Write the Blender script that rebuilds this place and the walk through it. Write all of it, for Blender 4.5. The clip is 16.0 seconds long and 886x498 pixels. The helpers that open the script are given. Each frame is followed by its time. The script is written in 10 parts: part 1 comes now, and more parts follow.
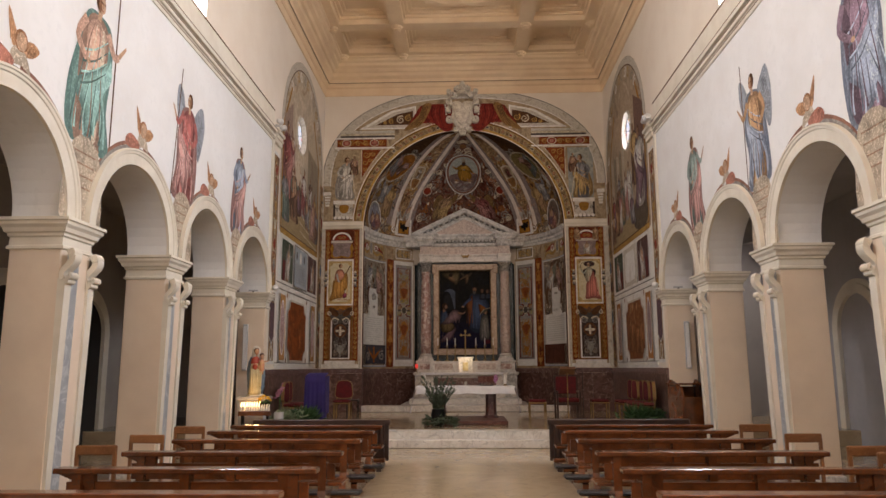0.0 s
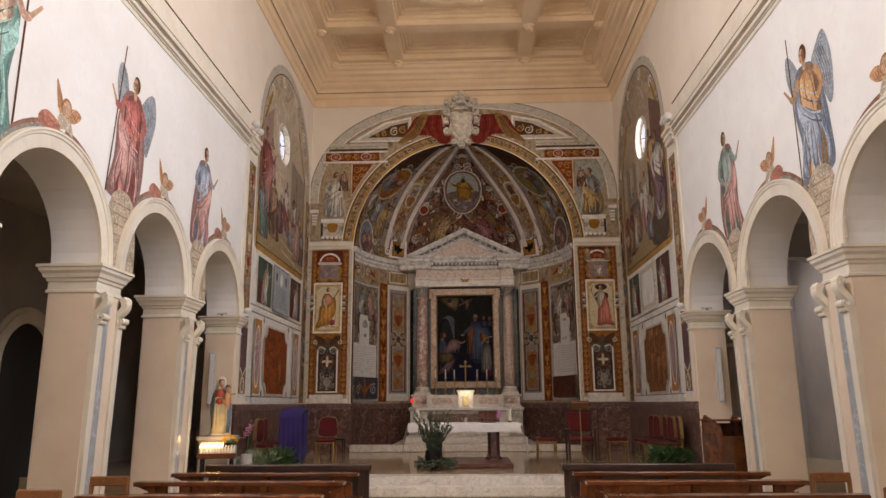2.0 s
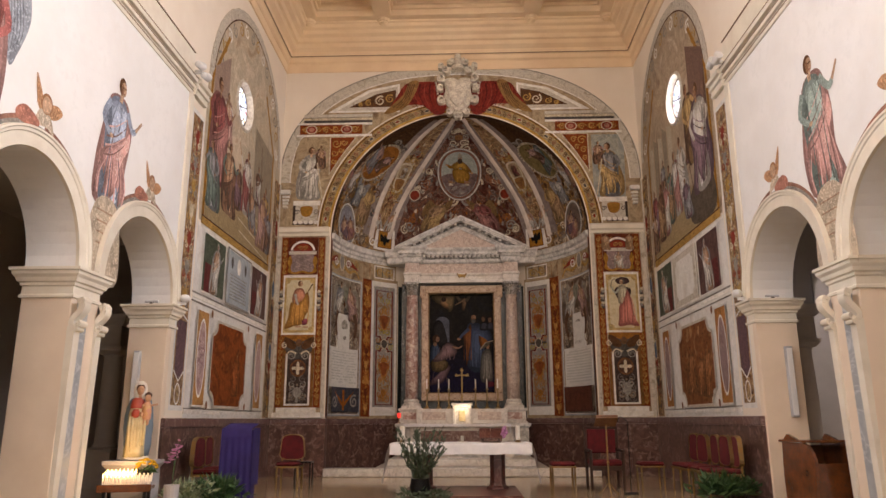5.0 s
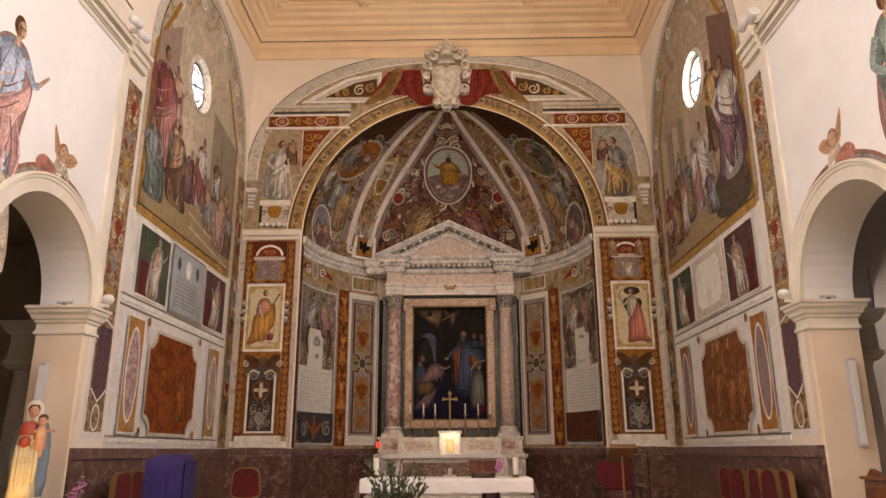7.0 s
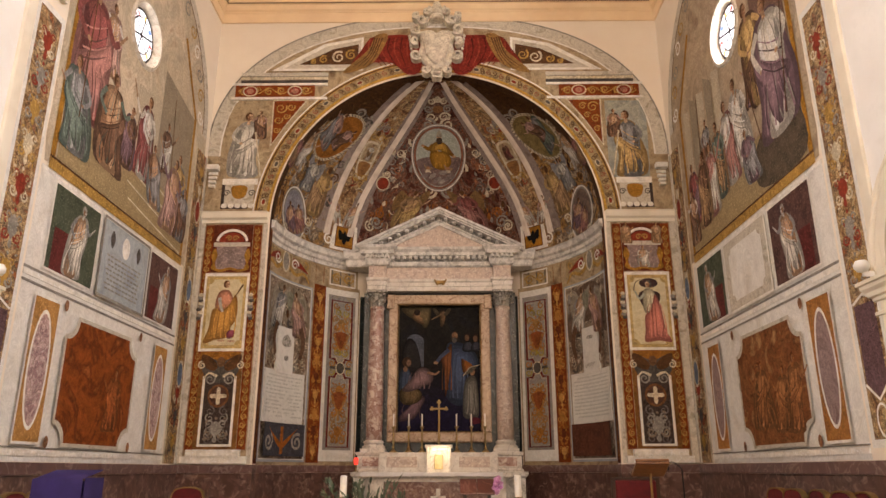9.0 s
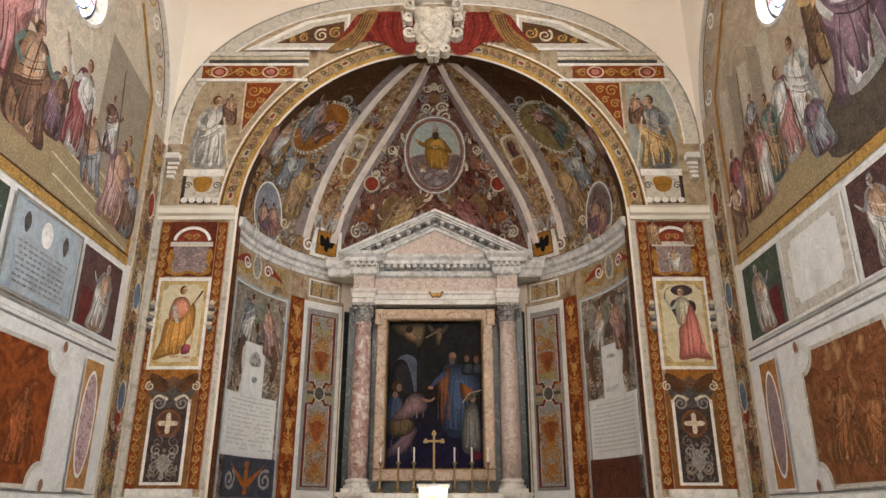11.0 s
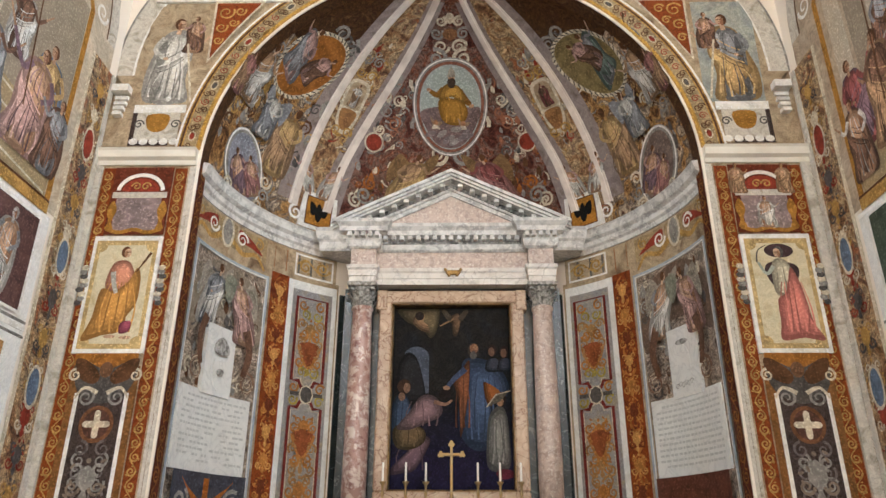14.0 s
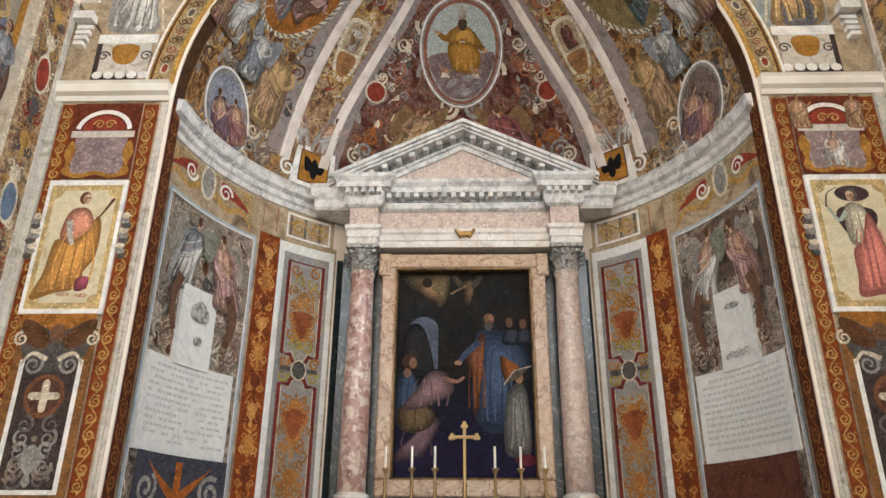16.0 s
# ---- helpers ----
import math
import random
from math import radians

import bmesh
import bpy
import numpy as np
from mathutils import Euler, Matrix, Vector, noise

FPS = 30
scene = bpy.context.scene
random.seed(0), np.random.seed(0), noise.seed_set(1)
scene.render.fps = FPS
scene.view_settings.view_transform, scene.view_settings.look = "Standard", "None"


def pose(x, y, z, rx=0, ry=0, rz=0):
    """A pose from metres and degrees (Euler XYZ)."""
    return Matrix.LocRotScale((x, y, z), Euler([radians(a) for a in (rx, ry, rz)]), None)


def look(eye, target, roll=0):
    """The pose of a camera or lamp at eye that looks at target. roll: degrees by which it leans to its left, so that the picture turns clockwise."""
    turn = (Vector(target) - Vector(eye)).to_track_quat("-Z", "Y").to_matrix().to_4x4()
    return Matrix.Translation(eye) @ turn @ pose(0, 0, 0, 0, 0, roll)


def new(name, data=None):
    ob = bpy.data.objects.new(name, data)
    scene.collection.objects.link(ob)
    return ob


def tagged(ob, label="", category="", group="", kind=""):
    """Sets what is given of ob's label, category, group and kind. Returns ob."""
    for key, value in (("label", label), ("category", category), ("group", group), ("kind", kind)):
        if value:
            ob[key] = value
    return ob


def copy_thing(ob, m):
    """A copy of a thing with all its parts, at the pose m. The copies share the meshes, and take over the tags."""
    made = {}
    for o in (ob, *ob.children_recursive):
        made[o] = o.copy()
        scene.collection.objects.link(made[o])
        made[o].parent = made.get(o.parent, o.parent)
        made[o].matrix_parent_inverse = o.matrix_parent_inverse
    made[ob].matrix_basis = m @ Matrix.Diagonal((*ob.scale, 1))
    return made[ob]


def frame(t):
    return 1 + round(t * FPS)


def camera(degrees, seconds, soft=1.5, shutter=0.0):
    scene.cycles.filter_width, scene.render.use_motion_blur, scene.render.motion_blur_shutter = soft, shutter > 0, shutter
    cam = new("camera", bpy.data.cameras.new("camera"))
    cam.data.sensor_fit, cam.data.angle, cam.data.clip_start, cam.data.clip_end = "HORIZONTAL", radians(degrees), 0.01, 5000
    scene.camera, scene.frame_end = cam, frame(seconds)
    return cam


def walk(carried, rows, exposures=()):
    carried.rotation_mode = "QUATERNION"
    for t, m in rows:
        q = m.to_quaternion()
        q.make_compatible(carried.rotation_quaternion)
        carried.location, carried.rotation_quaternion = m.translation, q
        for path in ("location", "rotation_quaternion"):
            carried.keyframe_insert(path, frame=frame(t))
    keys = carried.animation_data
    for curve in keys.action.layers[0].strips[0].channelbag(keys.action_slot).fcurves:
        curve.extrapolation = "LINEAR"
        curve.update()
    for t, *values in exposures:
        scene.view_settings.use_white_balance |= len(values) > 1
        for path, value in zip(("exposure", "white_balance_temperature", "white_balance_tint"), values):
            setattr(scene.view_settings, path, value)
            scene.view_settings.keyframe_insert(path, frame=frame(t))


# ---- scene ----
cam = camera(63.8, 16.0)
METRES, EYE, TILT, LEAN, TURN = 15.6, 1.62, 0.0, 0.0, 2.0
ROWS = [
    (0.0, 0.0, 0.0, 0.0, 0.04, 9.48, 0.25),
    (0.5, 0.0035, 0.0319, 0.0007, 0.23, 9.9, 0.29),
    (1.0, 0.0048, 0.0626, 0.0001, 0.42, 10.34, 0.34),
    (1.5, 0.0083, 0.0935, 0.0, 0.37, 10.98, 0.33),
    (2.0, 0.0097, 0.1262, -0.002, 0.28, 12.25, 0.36),
    (2.5, 0.01, 0.1596, -0.0038, 0.15, 12.43, 0.3),
    (3.0, 0.0111, 0.1941, -0.0027, 0.13, 12.42, 0.33),
    (3.5, 0.0094, 0.2274, -0.0026, 0.16, 12.43, 0.3),
    (6.0, 0.0172, 0.3967, -0.0049, -0.39, 14.68, 0.21),
    (6.5, 0.0209, 0.4298, -0.0033, -0.56, 15.21, 0.25),
    (7.0, 0.0211, 0.4635, -0.004, -0.83, 15.79, 0.21),
    (7.5, 0.0234, 0.4976, -0.0032, -1.14, 16.22, 0.18),
    (8.0, 0.0253, 0.531, -0.0046, -1.25, 16.78, 0.17),
    (8.5, 0.0279, 0.5636, -0.0065, -1.31, 17.0, 0.12),
    (11.0, 0.0318, 0.7292, -0.0053, -1.79, 20.33, -0.04),
    (11.5, 0.03, 0.7615, -0.006, -1.64, 21.67, -0.09),
    (12.0, 0.0313, 0.7922, -0.007, -1.49, 22.13, -0.14),
    (12.5, 0.0317, 0.8241, -0.0073, -1.35, 22.45, -0.16),
    (13.0, 0.0298, 0.8547, -0.0071, -1.29, 22.69, -0.15),
    (13.5, 0.0309, 0.8834, -0.0062, -1.16, 22.81, -0.22),
    (14.0, 0.0288, 0.9096, -0.0066, -1.03, 22.9, -0.22),
    (14.5, 0.0294, 0.9343, -0.0076, -0.89, 22.98, -0.27),
    (15.0, 0.0294, 0.9569, -0.0077, -0.74, 23.01, -0.26),
    (15.5, 0.0274, 0.9785, -0.0083, -0.59, 23.01, -0.3),
    (16.0, 0.027, 0.9978, -0.0086, -0.48, 22.88, -0.34),
]
EXPOSURES = [(0.0, -0.68, 6650, 18), (3.5, -0.30, 6750, 19), (6.5, -0.02, 7300, 24), (8.5, 0.18, 7700, 23), (11.0, 0.60, 5900, 8), (13.0, 0.82, 5620, 6), (16.0, 1.01, 5500, 5)]
walk(cam, [(t, pose(0, 0, EYE, TILT, LEAN, TURN) @ pose(METRES * x, METRES * y, METRES * z, 90 + pitch, roll, yaw)) for t, x, y, z, yaw, pitch, roll in ROWS], EXPOSURES)

# ---- light ----
world = bpy.data.worlds.new("sky")
scene.world = world
world.use_nodes = True
_nt = world.node_tree
_sky = _nt.nodes.new("ShaderNodeTexSky")
_sky.sky_type = "NISHITA"
_sky.sun_disc = False
_sky.sun_elevation, _sky.sun_rotation = radians(42), radians(120)
_nt.links.new(_sky.outputs[0], _nt.nodes["Background"].inputs[0])
_nt.nodes["Background"].inputs[1].default_value = 0.12
WINDOW_WATTS, HIGH_FILL_WATTS, LOW_FILL_WATTS, SPOT_WATTS, OCULUS_WATTS = 540.0, 350.0, 140.0, 170.0, 170.0

# ---- plan, in metres ----
AX = -0.12            # axis of the nave
XL, XR = -4.6, 4.4    # nave walls
YB = 22.05            # wall of the triumphal arch
YE = -6.0             # entrance wall
YP = 16.15            # where the presbytery walls begin
PLAT = 0.32           # presbytery floor
RA = 3.25             # apse radius
ZA = 6.02             # springing of the apse arch
PIERS = {"left": (13.57, 10.92, 8.12, 5.30, 2.50, -0.30, -3.10), "right": (13.43, 10.43, 7.49, 4.56, 1.64, -1.28, -4.2)}
RESPOND = 16.05       # half pier at the end of the arcade
PIER_HALF = 0.31
SPRING, RISE = 3.34, 1.08
CEIL = 11.45
WAIN = 1.55           # top of the marble wainscot


# ---- materials ----
def material(name, base, rough=0.6, metal=0.0, second=None, scale=3.0, detail=6.0, mix=(0.4, 0.65),
             third=None, fine=60.0, bump=0.0, bump_scale=80.0, glow=None, distort=0.0, rand=0.0, coat=0.0, spec=0.5):
    m = bpy.data.materials.new(name)
    m.use_nodes = True
    nt = m.node_tree
    b = nt.nodes["Principled BSDF"]
    b.inputs["Roughness"].default_value = rough
    b.inputs["Metallic"].default_value = metal
    b.inputs["Coat Weight"].default_value = coat
    b.inputs["Specular IOR Level"].default_value = spec
    tc = nt.nodes.new("ShaderNodeTexCoord")
    geo = nt.nodes.new("ShaderNodeNewGeometry")
    pos = geo.outputs["Position"]
    col = None

    def noise_ramp(sc, det, lo, hi, dist=0.0):
        n = nt.nodes.new("ShaderNodeTexNoise")
        n.inputs["Scale"].default_value = sc
        n.inputs["Detail"].default_value = det
        n.inputs["Roughness"].default_value = 0.6
        n.inputs["Distortion"].default_value = dist
        nt.links.new(pos, n.inputs["Vector"])
        r = nt.nodes.new("ShaderNodeMapRange")
        r.inputs["From Min"].default_value, r.inputs["From Max"].default_value = lo, hi
        nt.links.new(n.outputs["Fac"], r.inputs["Value"])
        return r.outputs[0]

    def mixc(fac, a, c):
        x = nt.nodes.new("ShaderNodeMix")
        x.data_type = "RGBA"
        nt.links.new(fac, x.inputs["Factor"])
        for sock, val in ((x.inputs["A"], a), (x.inputs["B"], c)):
            if isinstance(val, tuple):
                sock.default_value = (*val, 1)
            else:
                nt.links.new(val, sock)
        return x.outputs["Result"]

    if second:
        col = mixc(noise_ramp(scale, detail, mix[0], mix[1], distort), base, second)
    if third:
        col = mixc(noise_ramp(fine, 4.0, 0.52, 0.66, distort * 0.5), col or base, third)
    if rand:
        oi = nt.nodes.new("ShaderNodeObjectInfo")
        hsv = nt.nodes.new("ShaderNodeHueSaturation")
        mr = nt.nodes.new("ShaderNodeMapRange")
        mr.inputs["To Min"].default_value, mr.inputs["To Max"].default_value = 1 - rand, 1 + rand
        nt.links.new(oi.outputs["Random"], mr.inputs["Value"])
        nt.links.new(mr.outputs[0], hsv.inputs["Value"])
        if col:
            nt.links.new(col, hsv.inputs["Color"])
        else:
            hsv.inputs["Color"].default_value = (*base, 1)
        col = hsv.outputs[0]
    if col:
        nt.links.new(col, b.inputs["Base Color"])
    else:
        b.inputs["Base Color"].default_value = (*base, 1)
    if bump:
        n = nt.nodes.new("ShaderNodeTexNoise")
        n.inputs["Scale"].default_value = bump_scale
        n.inputs["Detail"].default_value = 5
        nt.links.new(pos, n.inputs["Vector"])
        bp = nt.nodes.new("ShaderNodeBump")
        bp.inputs["Strength"].default_value = bump
        bp.inputs["Distance"].default_value = 0.01
        nt.links.new(n.outputs["Fac"], bp.inputs["Height"])
        nt.links.new(bp.outputs[0], b.inputs["Normal"])
    if glow:
        b.inputs["Emission Color"].default_value = (*glow[:3], 1)
        b.inputs["Emission Strength"].default_value = glow[3]
    return m


def veined(name, base, vein, second, rough=0.25, scale=1.2, width=0.035):
    """Polished marble: clouded ground and thin branching veins."""
    m = material(name, base, rough, second=second, scale=scale * 1.6, mix=(0.35, 0.65), distort=1.5)
    nt = m.node_tree
    b = nt.nodes["Principled BSDF"]
    src = b.inputs["Base Color"].links[0].from_socket
    geo = [n for n in nt.nodes if n.bl_idname == "ShaderNodeNewGeometry"][0]
    n = nt.nodes.new("ShaderNodeTexNoise")
    n.inputs["Scale"].default_value = scale
    n.inputs["Detail"].default_value = 8
    n.inputs["Distortion"].default_value = 2.2
    nt.links.new(geo.outputs["Position"], n.inputs["Vector"])
    s = nt.nodes.new("ShaderNodeMath")
    s.operation = "SUBTRACT"
    s.inputs[1].default_value = 0.5
    a = nt.nodes.new("ShaderNodeMath")
    a.operation = "ABSOLUTE"
    r = nt.nodes.new("ShaderNodeMapRange")
    r.inputs["From Min"].default_value, r.inputs["From Max"].default_value = 0.0, width
    r.inputs["To Min"].default_value, r.inputs["To Max"].default_value = 0.75, 0.0
    nt.links.new(n.outputs["Fac"], s.inputs[0])
    nt.links.new(s.outputs[0], a.inputs[0])
    nt.links.new(a.outputs[0], r.inputs["Value"])
    x = nt.nodes.new("ShaderNodeMix")
    x.data_type = "RGBA"
    x.inputs["B"].default_value = (*vein, 1)
    nt.links.new(r.outputs[0], x.inputs["Factor"])
    nt.links.new(src, x.inputs["A"])
    nt.links.new(x.outputs["Result"], b.inputs["Base Color"])
    return m


M = {}
M["white"] = material("limewash_white", (0.83, 0.83, 0.82), 0.85, second=(0.77, 0.76, 0.74), scale=0.9, third=(0.79, 0.79, 0.78), fine=9, bump=0.15)
M["cream"] = material("plaster_cream", (0.83, 0.75, 0.64), 0.85, second=(0.78, 0.69, 0.58), scale=0.8, bump=0.12)
M["ceil"] = material("plaster_ceiling", (0.85, 0.66, 0.43), 0.85, second=(0.78, 0.58, 0.37), scale=1.2, bump=0.12)
M["pier"] = material("plaster_pier", (0.79, 0.66, 0.52), 0.8, second=(0.72, 0.59, 0.46), scale=1.1, bump=0.12)
M["trim"] = material("stucco_trim", (0.78, 0.73, 0.62), 0.7, second=(0.70, 0.64, 0.53), scale=2.5, bump=0.1)
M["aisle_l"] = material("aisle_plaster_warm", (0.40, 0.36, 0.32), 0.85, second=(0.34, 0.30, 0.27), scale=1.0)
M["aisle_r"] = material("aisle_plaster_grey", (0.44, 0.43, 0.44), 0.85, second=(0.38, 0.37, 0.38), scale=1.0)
M["greymarble"] = veined("grey_marble", (0.42, 0.44, 0.45), (0.62, 0.63, 0.63), (0.34, 0.36, 0.38), 0.3, 2.0)
M["whitemarble"] = veined("white_marble", (0.77, 0.73, 0.67), (0.40, 0.36, 0.33), (0.60, 0.55, 0.49), 0.3, 2.2, 0.025)
M["greystone"] = material("grey_stone", (0.71, 0.69, 0.65), 0.45, second=(0.38, 0.37, 0.35), scale=5.0, mix=(0.42, 0.62), third=(0.74, 0.72, 0.68), fine=20, distort=1.2)
# recess shade of the altar cornice, put into a darker mottled stone
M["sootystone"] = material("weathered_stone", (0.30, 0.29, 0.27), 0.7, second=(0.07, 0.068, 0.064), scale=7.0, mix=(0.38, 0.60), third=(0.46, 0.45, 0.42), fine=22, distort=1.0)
M["breccia"] = material("red_breccia", (0.40, 0.24, 0.20), 0.28, second=(0.68, 0.58, 0.51), scale=6.0, mix=(0.47, 0.56), third=(0.25, 0.12, 0.10), fine=11, distort=0.8)
M["pinkbreccia"] = material("pink_breccia", (0.56, 0.44, 0.37), 0.35, second=(0.40, 0.30, 0.25), scale=10.0, mix=(0.45, 0.6), third=(0.70, 0.62, 0.54), fine=24, distort=0.6)
M["wain"] = material("dark_red_marble", (0.075, 0.034, 0.027), 0.28, second=(0.16, 0.085, 0.068), scale=2.6, mix=(0.42, 0.66), third=(0.28, 0.19, 0.16), fine=7, distort=2.2)
M["wain_band"] = veined("mauve_marble", (0.16, 0.085, 0.075), (0.30, 0.22, 0.20), (0.11, 0.06, 0.055), 0.35, 2.0)
M["floor"] = veined("cream_floor_marble", (0.50, 0.38, 0.24), (0.36, 0.27, 0.18), (0.44, 0.33, 0.20), 0.12, 1.1, 0.02)
M["joint"] = material("floor_joint", (0.25, 0.19, 0.13), 0.6)
M["wood"] = material("walnut_wood", (0.175, 0.052, 0.015), 0.22, second=(0.085, 0.026, 0.008), scale=5.0, third=(0.11, 0.047, 0.021), fine=40, rand=0.2, coat=0.35)
M["oak"] = material("honey_wood", (0.24, 0.10, 0.035), 0.35, second=(0.17, 0.065, 0.022), scale=5.0, third=(0.28, 0.13, 0.05), fine=40, rand=0.1)
M["darkwood"] = material("dark_wood", (0.045, 0.020, 0.012), 0.35, second=(0.025, 0.012, 0.008), scale=6.0, rand=0.15)
M["blackpad"] = material("black_vinyl", (0.018, 0.016, 0.016), 0.45)
M["cloth"] = material("white_linen", (0.80, 0.79, 0.79), 0.9, second=(0.72, 0.71, 0.72), scale=6.0, bump=0.2, bump_scale=200)
M["gold"] = material("gilt", (0.40, 0.25, 0.08), 0.45, 0.8, second=(0.22, 0.13, 0.045), scale=12.0)
M["glass"] = material("leaded_glass", (0.80, 0.86, 0.95), 0.4, glow=(0.80, 0.90, 1.0, 1.6))
M["lead"] = material("lead_came", (0.04, 0.04, 0.045), 0.5, 0.3)
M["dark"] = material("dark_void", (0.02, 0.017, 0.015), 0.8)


M["tablet"] = veined("tablet_marble", (0.74, 0.73, 0.69), (0.56, 0.55, 0.53), (0.66, 0.65, 0.61), 0.5, 2.5)
M["carvedgrey"] = material("carved_grey_marble", (0.46, 0.44, 0.40), 0.55, second=(0.16, 0.15, 0.13), scale=22, mix=(0.42, 0.58))
M["inscription"] = material("inscription_paint", (0.46, 0.46, 0.43), 0.8, second=(0.58, 0.57, 0.54), scale=30)
M["greenmarble"] = veined("green_black_marble", (0.030, 0.038, 0.036), (0.12, 0.14, 0.13), (0.018, 0.022, 0.022), 0.22, 2.0, 0.015)
M["ribstone"] = material("rib_stucco", (0.76, 0.68, 0.60), 0.75, second=(0.58, 0.50, 0.44), scale=4)
M["glass_red"] = material("glass_red", (0.4, 0.05, 0.05), 0.3, glow=(0.8, 0.15, 0.12, 0.7))
M["glass_blue"] = material("glass_blue", (0.05, 0.15, 0.5), 0.3, glow=(0.2, 0.4, 0.9, 0.8))
M["glass_amber"] = material("glass_amber", (0.5, 0.3, 0.05), 0.3, glow=(0.9, 0.6, 0.2, 0.8))


M["yellowmarble"] = veined("yellow_marble", (0.38, 0.25, 0.16), (0.16, 0.07, 0.04), (0.52, 0.38, 0.26), 0.25, 3.0, 0.03)
M["altarfront"] = material("dark_breccia", (0.13, 0.055, 0.042), 0.3, second=(0.24, 0.14, 0.11), scale=7.0, mix=(0.45, 0.6), third=(0.36, 0.26, 0.22), fine=16, distort=1.4)
M["redmarble"] = veined("dark_red_table_marble", (0.11, 0.03, 0.022), (0.2, 0.1, 0.08), (0.07, 0.02, 0.016), 0.3, 2.0)
M["purple"] = material("violet_cloth", (0.028, 0.016, 0.13), 0.85, second=(0.020, 0.011, 0.09), scale=3, bump=0.2, bump_scale=150)
M["velvet"] = material("red_velvet", (0.13, 0.008, 0.011), 0.9, second=(0.085, 0.005, 0.008), scale=8, bump=0.2)
M["wax"] = material("white_wax", (0.80, 0.77, 0.70), 0.5)
M["redglass"] = material("red_lamp_glass", (0.5, 0.02, 0.02), 0.2, glow=(1.0, 0.06, 0.04, 1.2))
M["flame"] = material("candle_flame", (1.0, 0.7, 0.3), 0.5, glow=(1.0, 0.62, 0.22, 14.0))
M["tabernacle"] = material("lit_tabernacle", (0.75, 0.62, 0.35), 0.4, 0.4, second=(0.6, 0.45, 0.2), scale=12)
M["leaf"] = material("olive_leaf", (0.055, 0.085, 0.045), 0.5, second=(0.10, 0.13, 0.085), scale=9, rand=0.1)
M["fern"] = material("fern_leaf", (0.028, 0.075, 0.022), 0.5, second=(0.045, 0.11, 0.03), scale=9)
M["paleleaf"] = material("variegated_leaf", (0.20, 0.27, 0.13), 0.5, second=(0.42, 0.45, 0.30), scale=25)
M["yellowflower"] = material("yellow_petal", (0.70, 0.42, 0.02), 0.6, second=(0.60, 0.30, 0.01), scale=20)
M["pinkflower"] = material("mauve_petal", (0.45, 0.17, 0.36), 0.6, second=(0.56, 0.30, 0.46), scale=20)
M["blackmetal"] = material("black_metal", (0.015, 0.015, 0.016), 0.4, 0.6)
M["darkgilt"] = material("dark_gilt", (0.20, 0.12, 0.04), 0.5, 0.7, second=(0.06, 0.035, 0.015), scale=10)
M["brass"] = material("brass", (0.33, 0.25, 0.13), 0.5, 1.0, second=(0.40, 0.25, 0.09), scale=14)
M["whiteplastic"] = material("white_enamel", (0.75, 0.75, 0.74), 0.35)
M["greyplastic"] = material("grey_fixture", (0.45, 0.46, 0.48), 0.4)
M["statue_white"] = material("statue_white_paint", (0.68, 0.64, 0.56), 0.5)
M["statue_blue"] = material("statue_blue_paint", (0.16, 0.22, 0.28), 0.5)
M["statue_red"] = material("statue_red_paint", (0.40, 0.06, 0.03), 0.5)
M["statue_skin"] = material("statue_skin_paint", (0.56, 0.32, 0.19), 0.5)
M["statue_cream"] = material("statue_cream_paint", (0.58, 0.50, 0.30), 0.5, second=(0.50, 0.42, 0.24), scale=8)
M["statue_gold"] = material("statue_pink_yellow_paint", (0.62, 0.36, 0.16), 0.5, second=(0.55, 0.24, 0.18), scale=14)
M["statue_hair"] = material("statue_brown_paint", (0.10, 0.045, 0.02), 0.6)
M["shieldstone"] = material("carved_travertine", (0.74, 0.68, 0.56), 0.7, second=(0.46, 0.40, 0.32), scale=9, third=(0.36, 0.31, 0.25), fine=30, bump=0.15)


M["lampglass"] = material("lamp_glass", (0.7, 0.68, 0.6), 0.2)


M["groove"] = material("painted_groove", (0.22, 0.14, 0.085), 0.8, second=(0.30, 0.20, 0.13), scale=3)


# ---- geometry helpers ----
def link(name, verts, faces, mat, parent=None, label="", smooth=False, mats=None, fmat=None):
    me = bpy.data.meshes.new(name)
    me.from_pydata([tuple(v) for v in verts], [], faces)
    for k in (mats or [mat]):
        me.materials.append(M[k] if isinstance(k, str) else k)
    if fmat:
        me.polygons.foreach_set("material_index", fmat)
    if smooth:
        me.polygons.foreach_set("use_smooth", [True] * len(me.polygons))
    me.update()
    ob = new(name, me)
    if parent:
        ob.parent = parent
    if label:
        ob["label"] = label
    return ob


def part(name, bm, mat, parent, label="", smooth=False):
    """Links a bmesh as one mesh object under a thing or a part."""
    bmesh.ops.recalc_face_normals(bm, faces=bm.faces[:])
    me = bpy.data.meshes.new(name)
    bm.to_mesh(me)
    bm.free()
    me.materials.append(M[mat] if isinstance(mat, str) else mat)
    if smooth:
        me.polygons.foreach_set("use_smooth", [True] * len(me.polygons))
    ob = new(name, me)
    if parent:
        ob.parent = parent
    if label:
        ob["label"] = label
    return ob


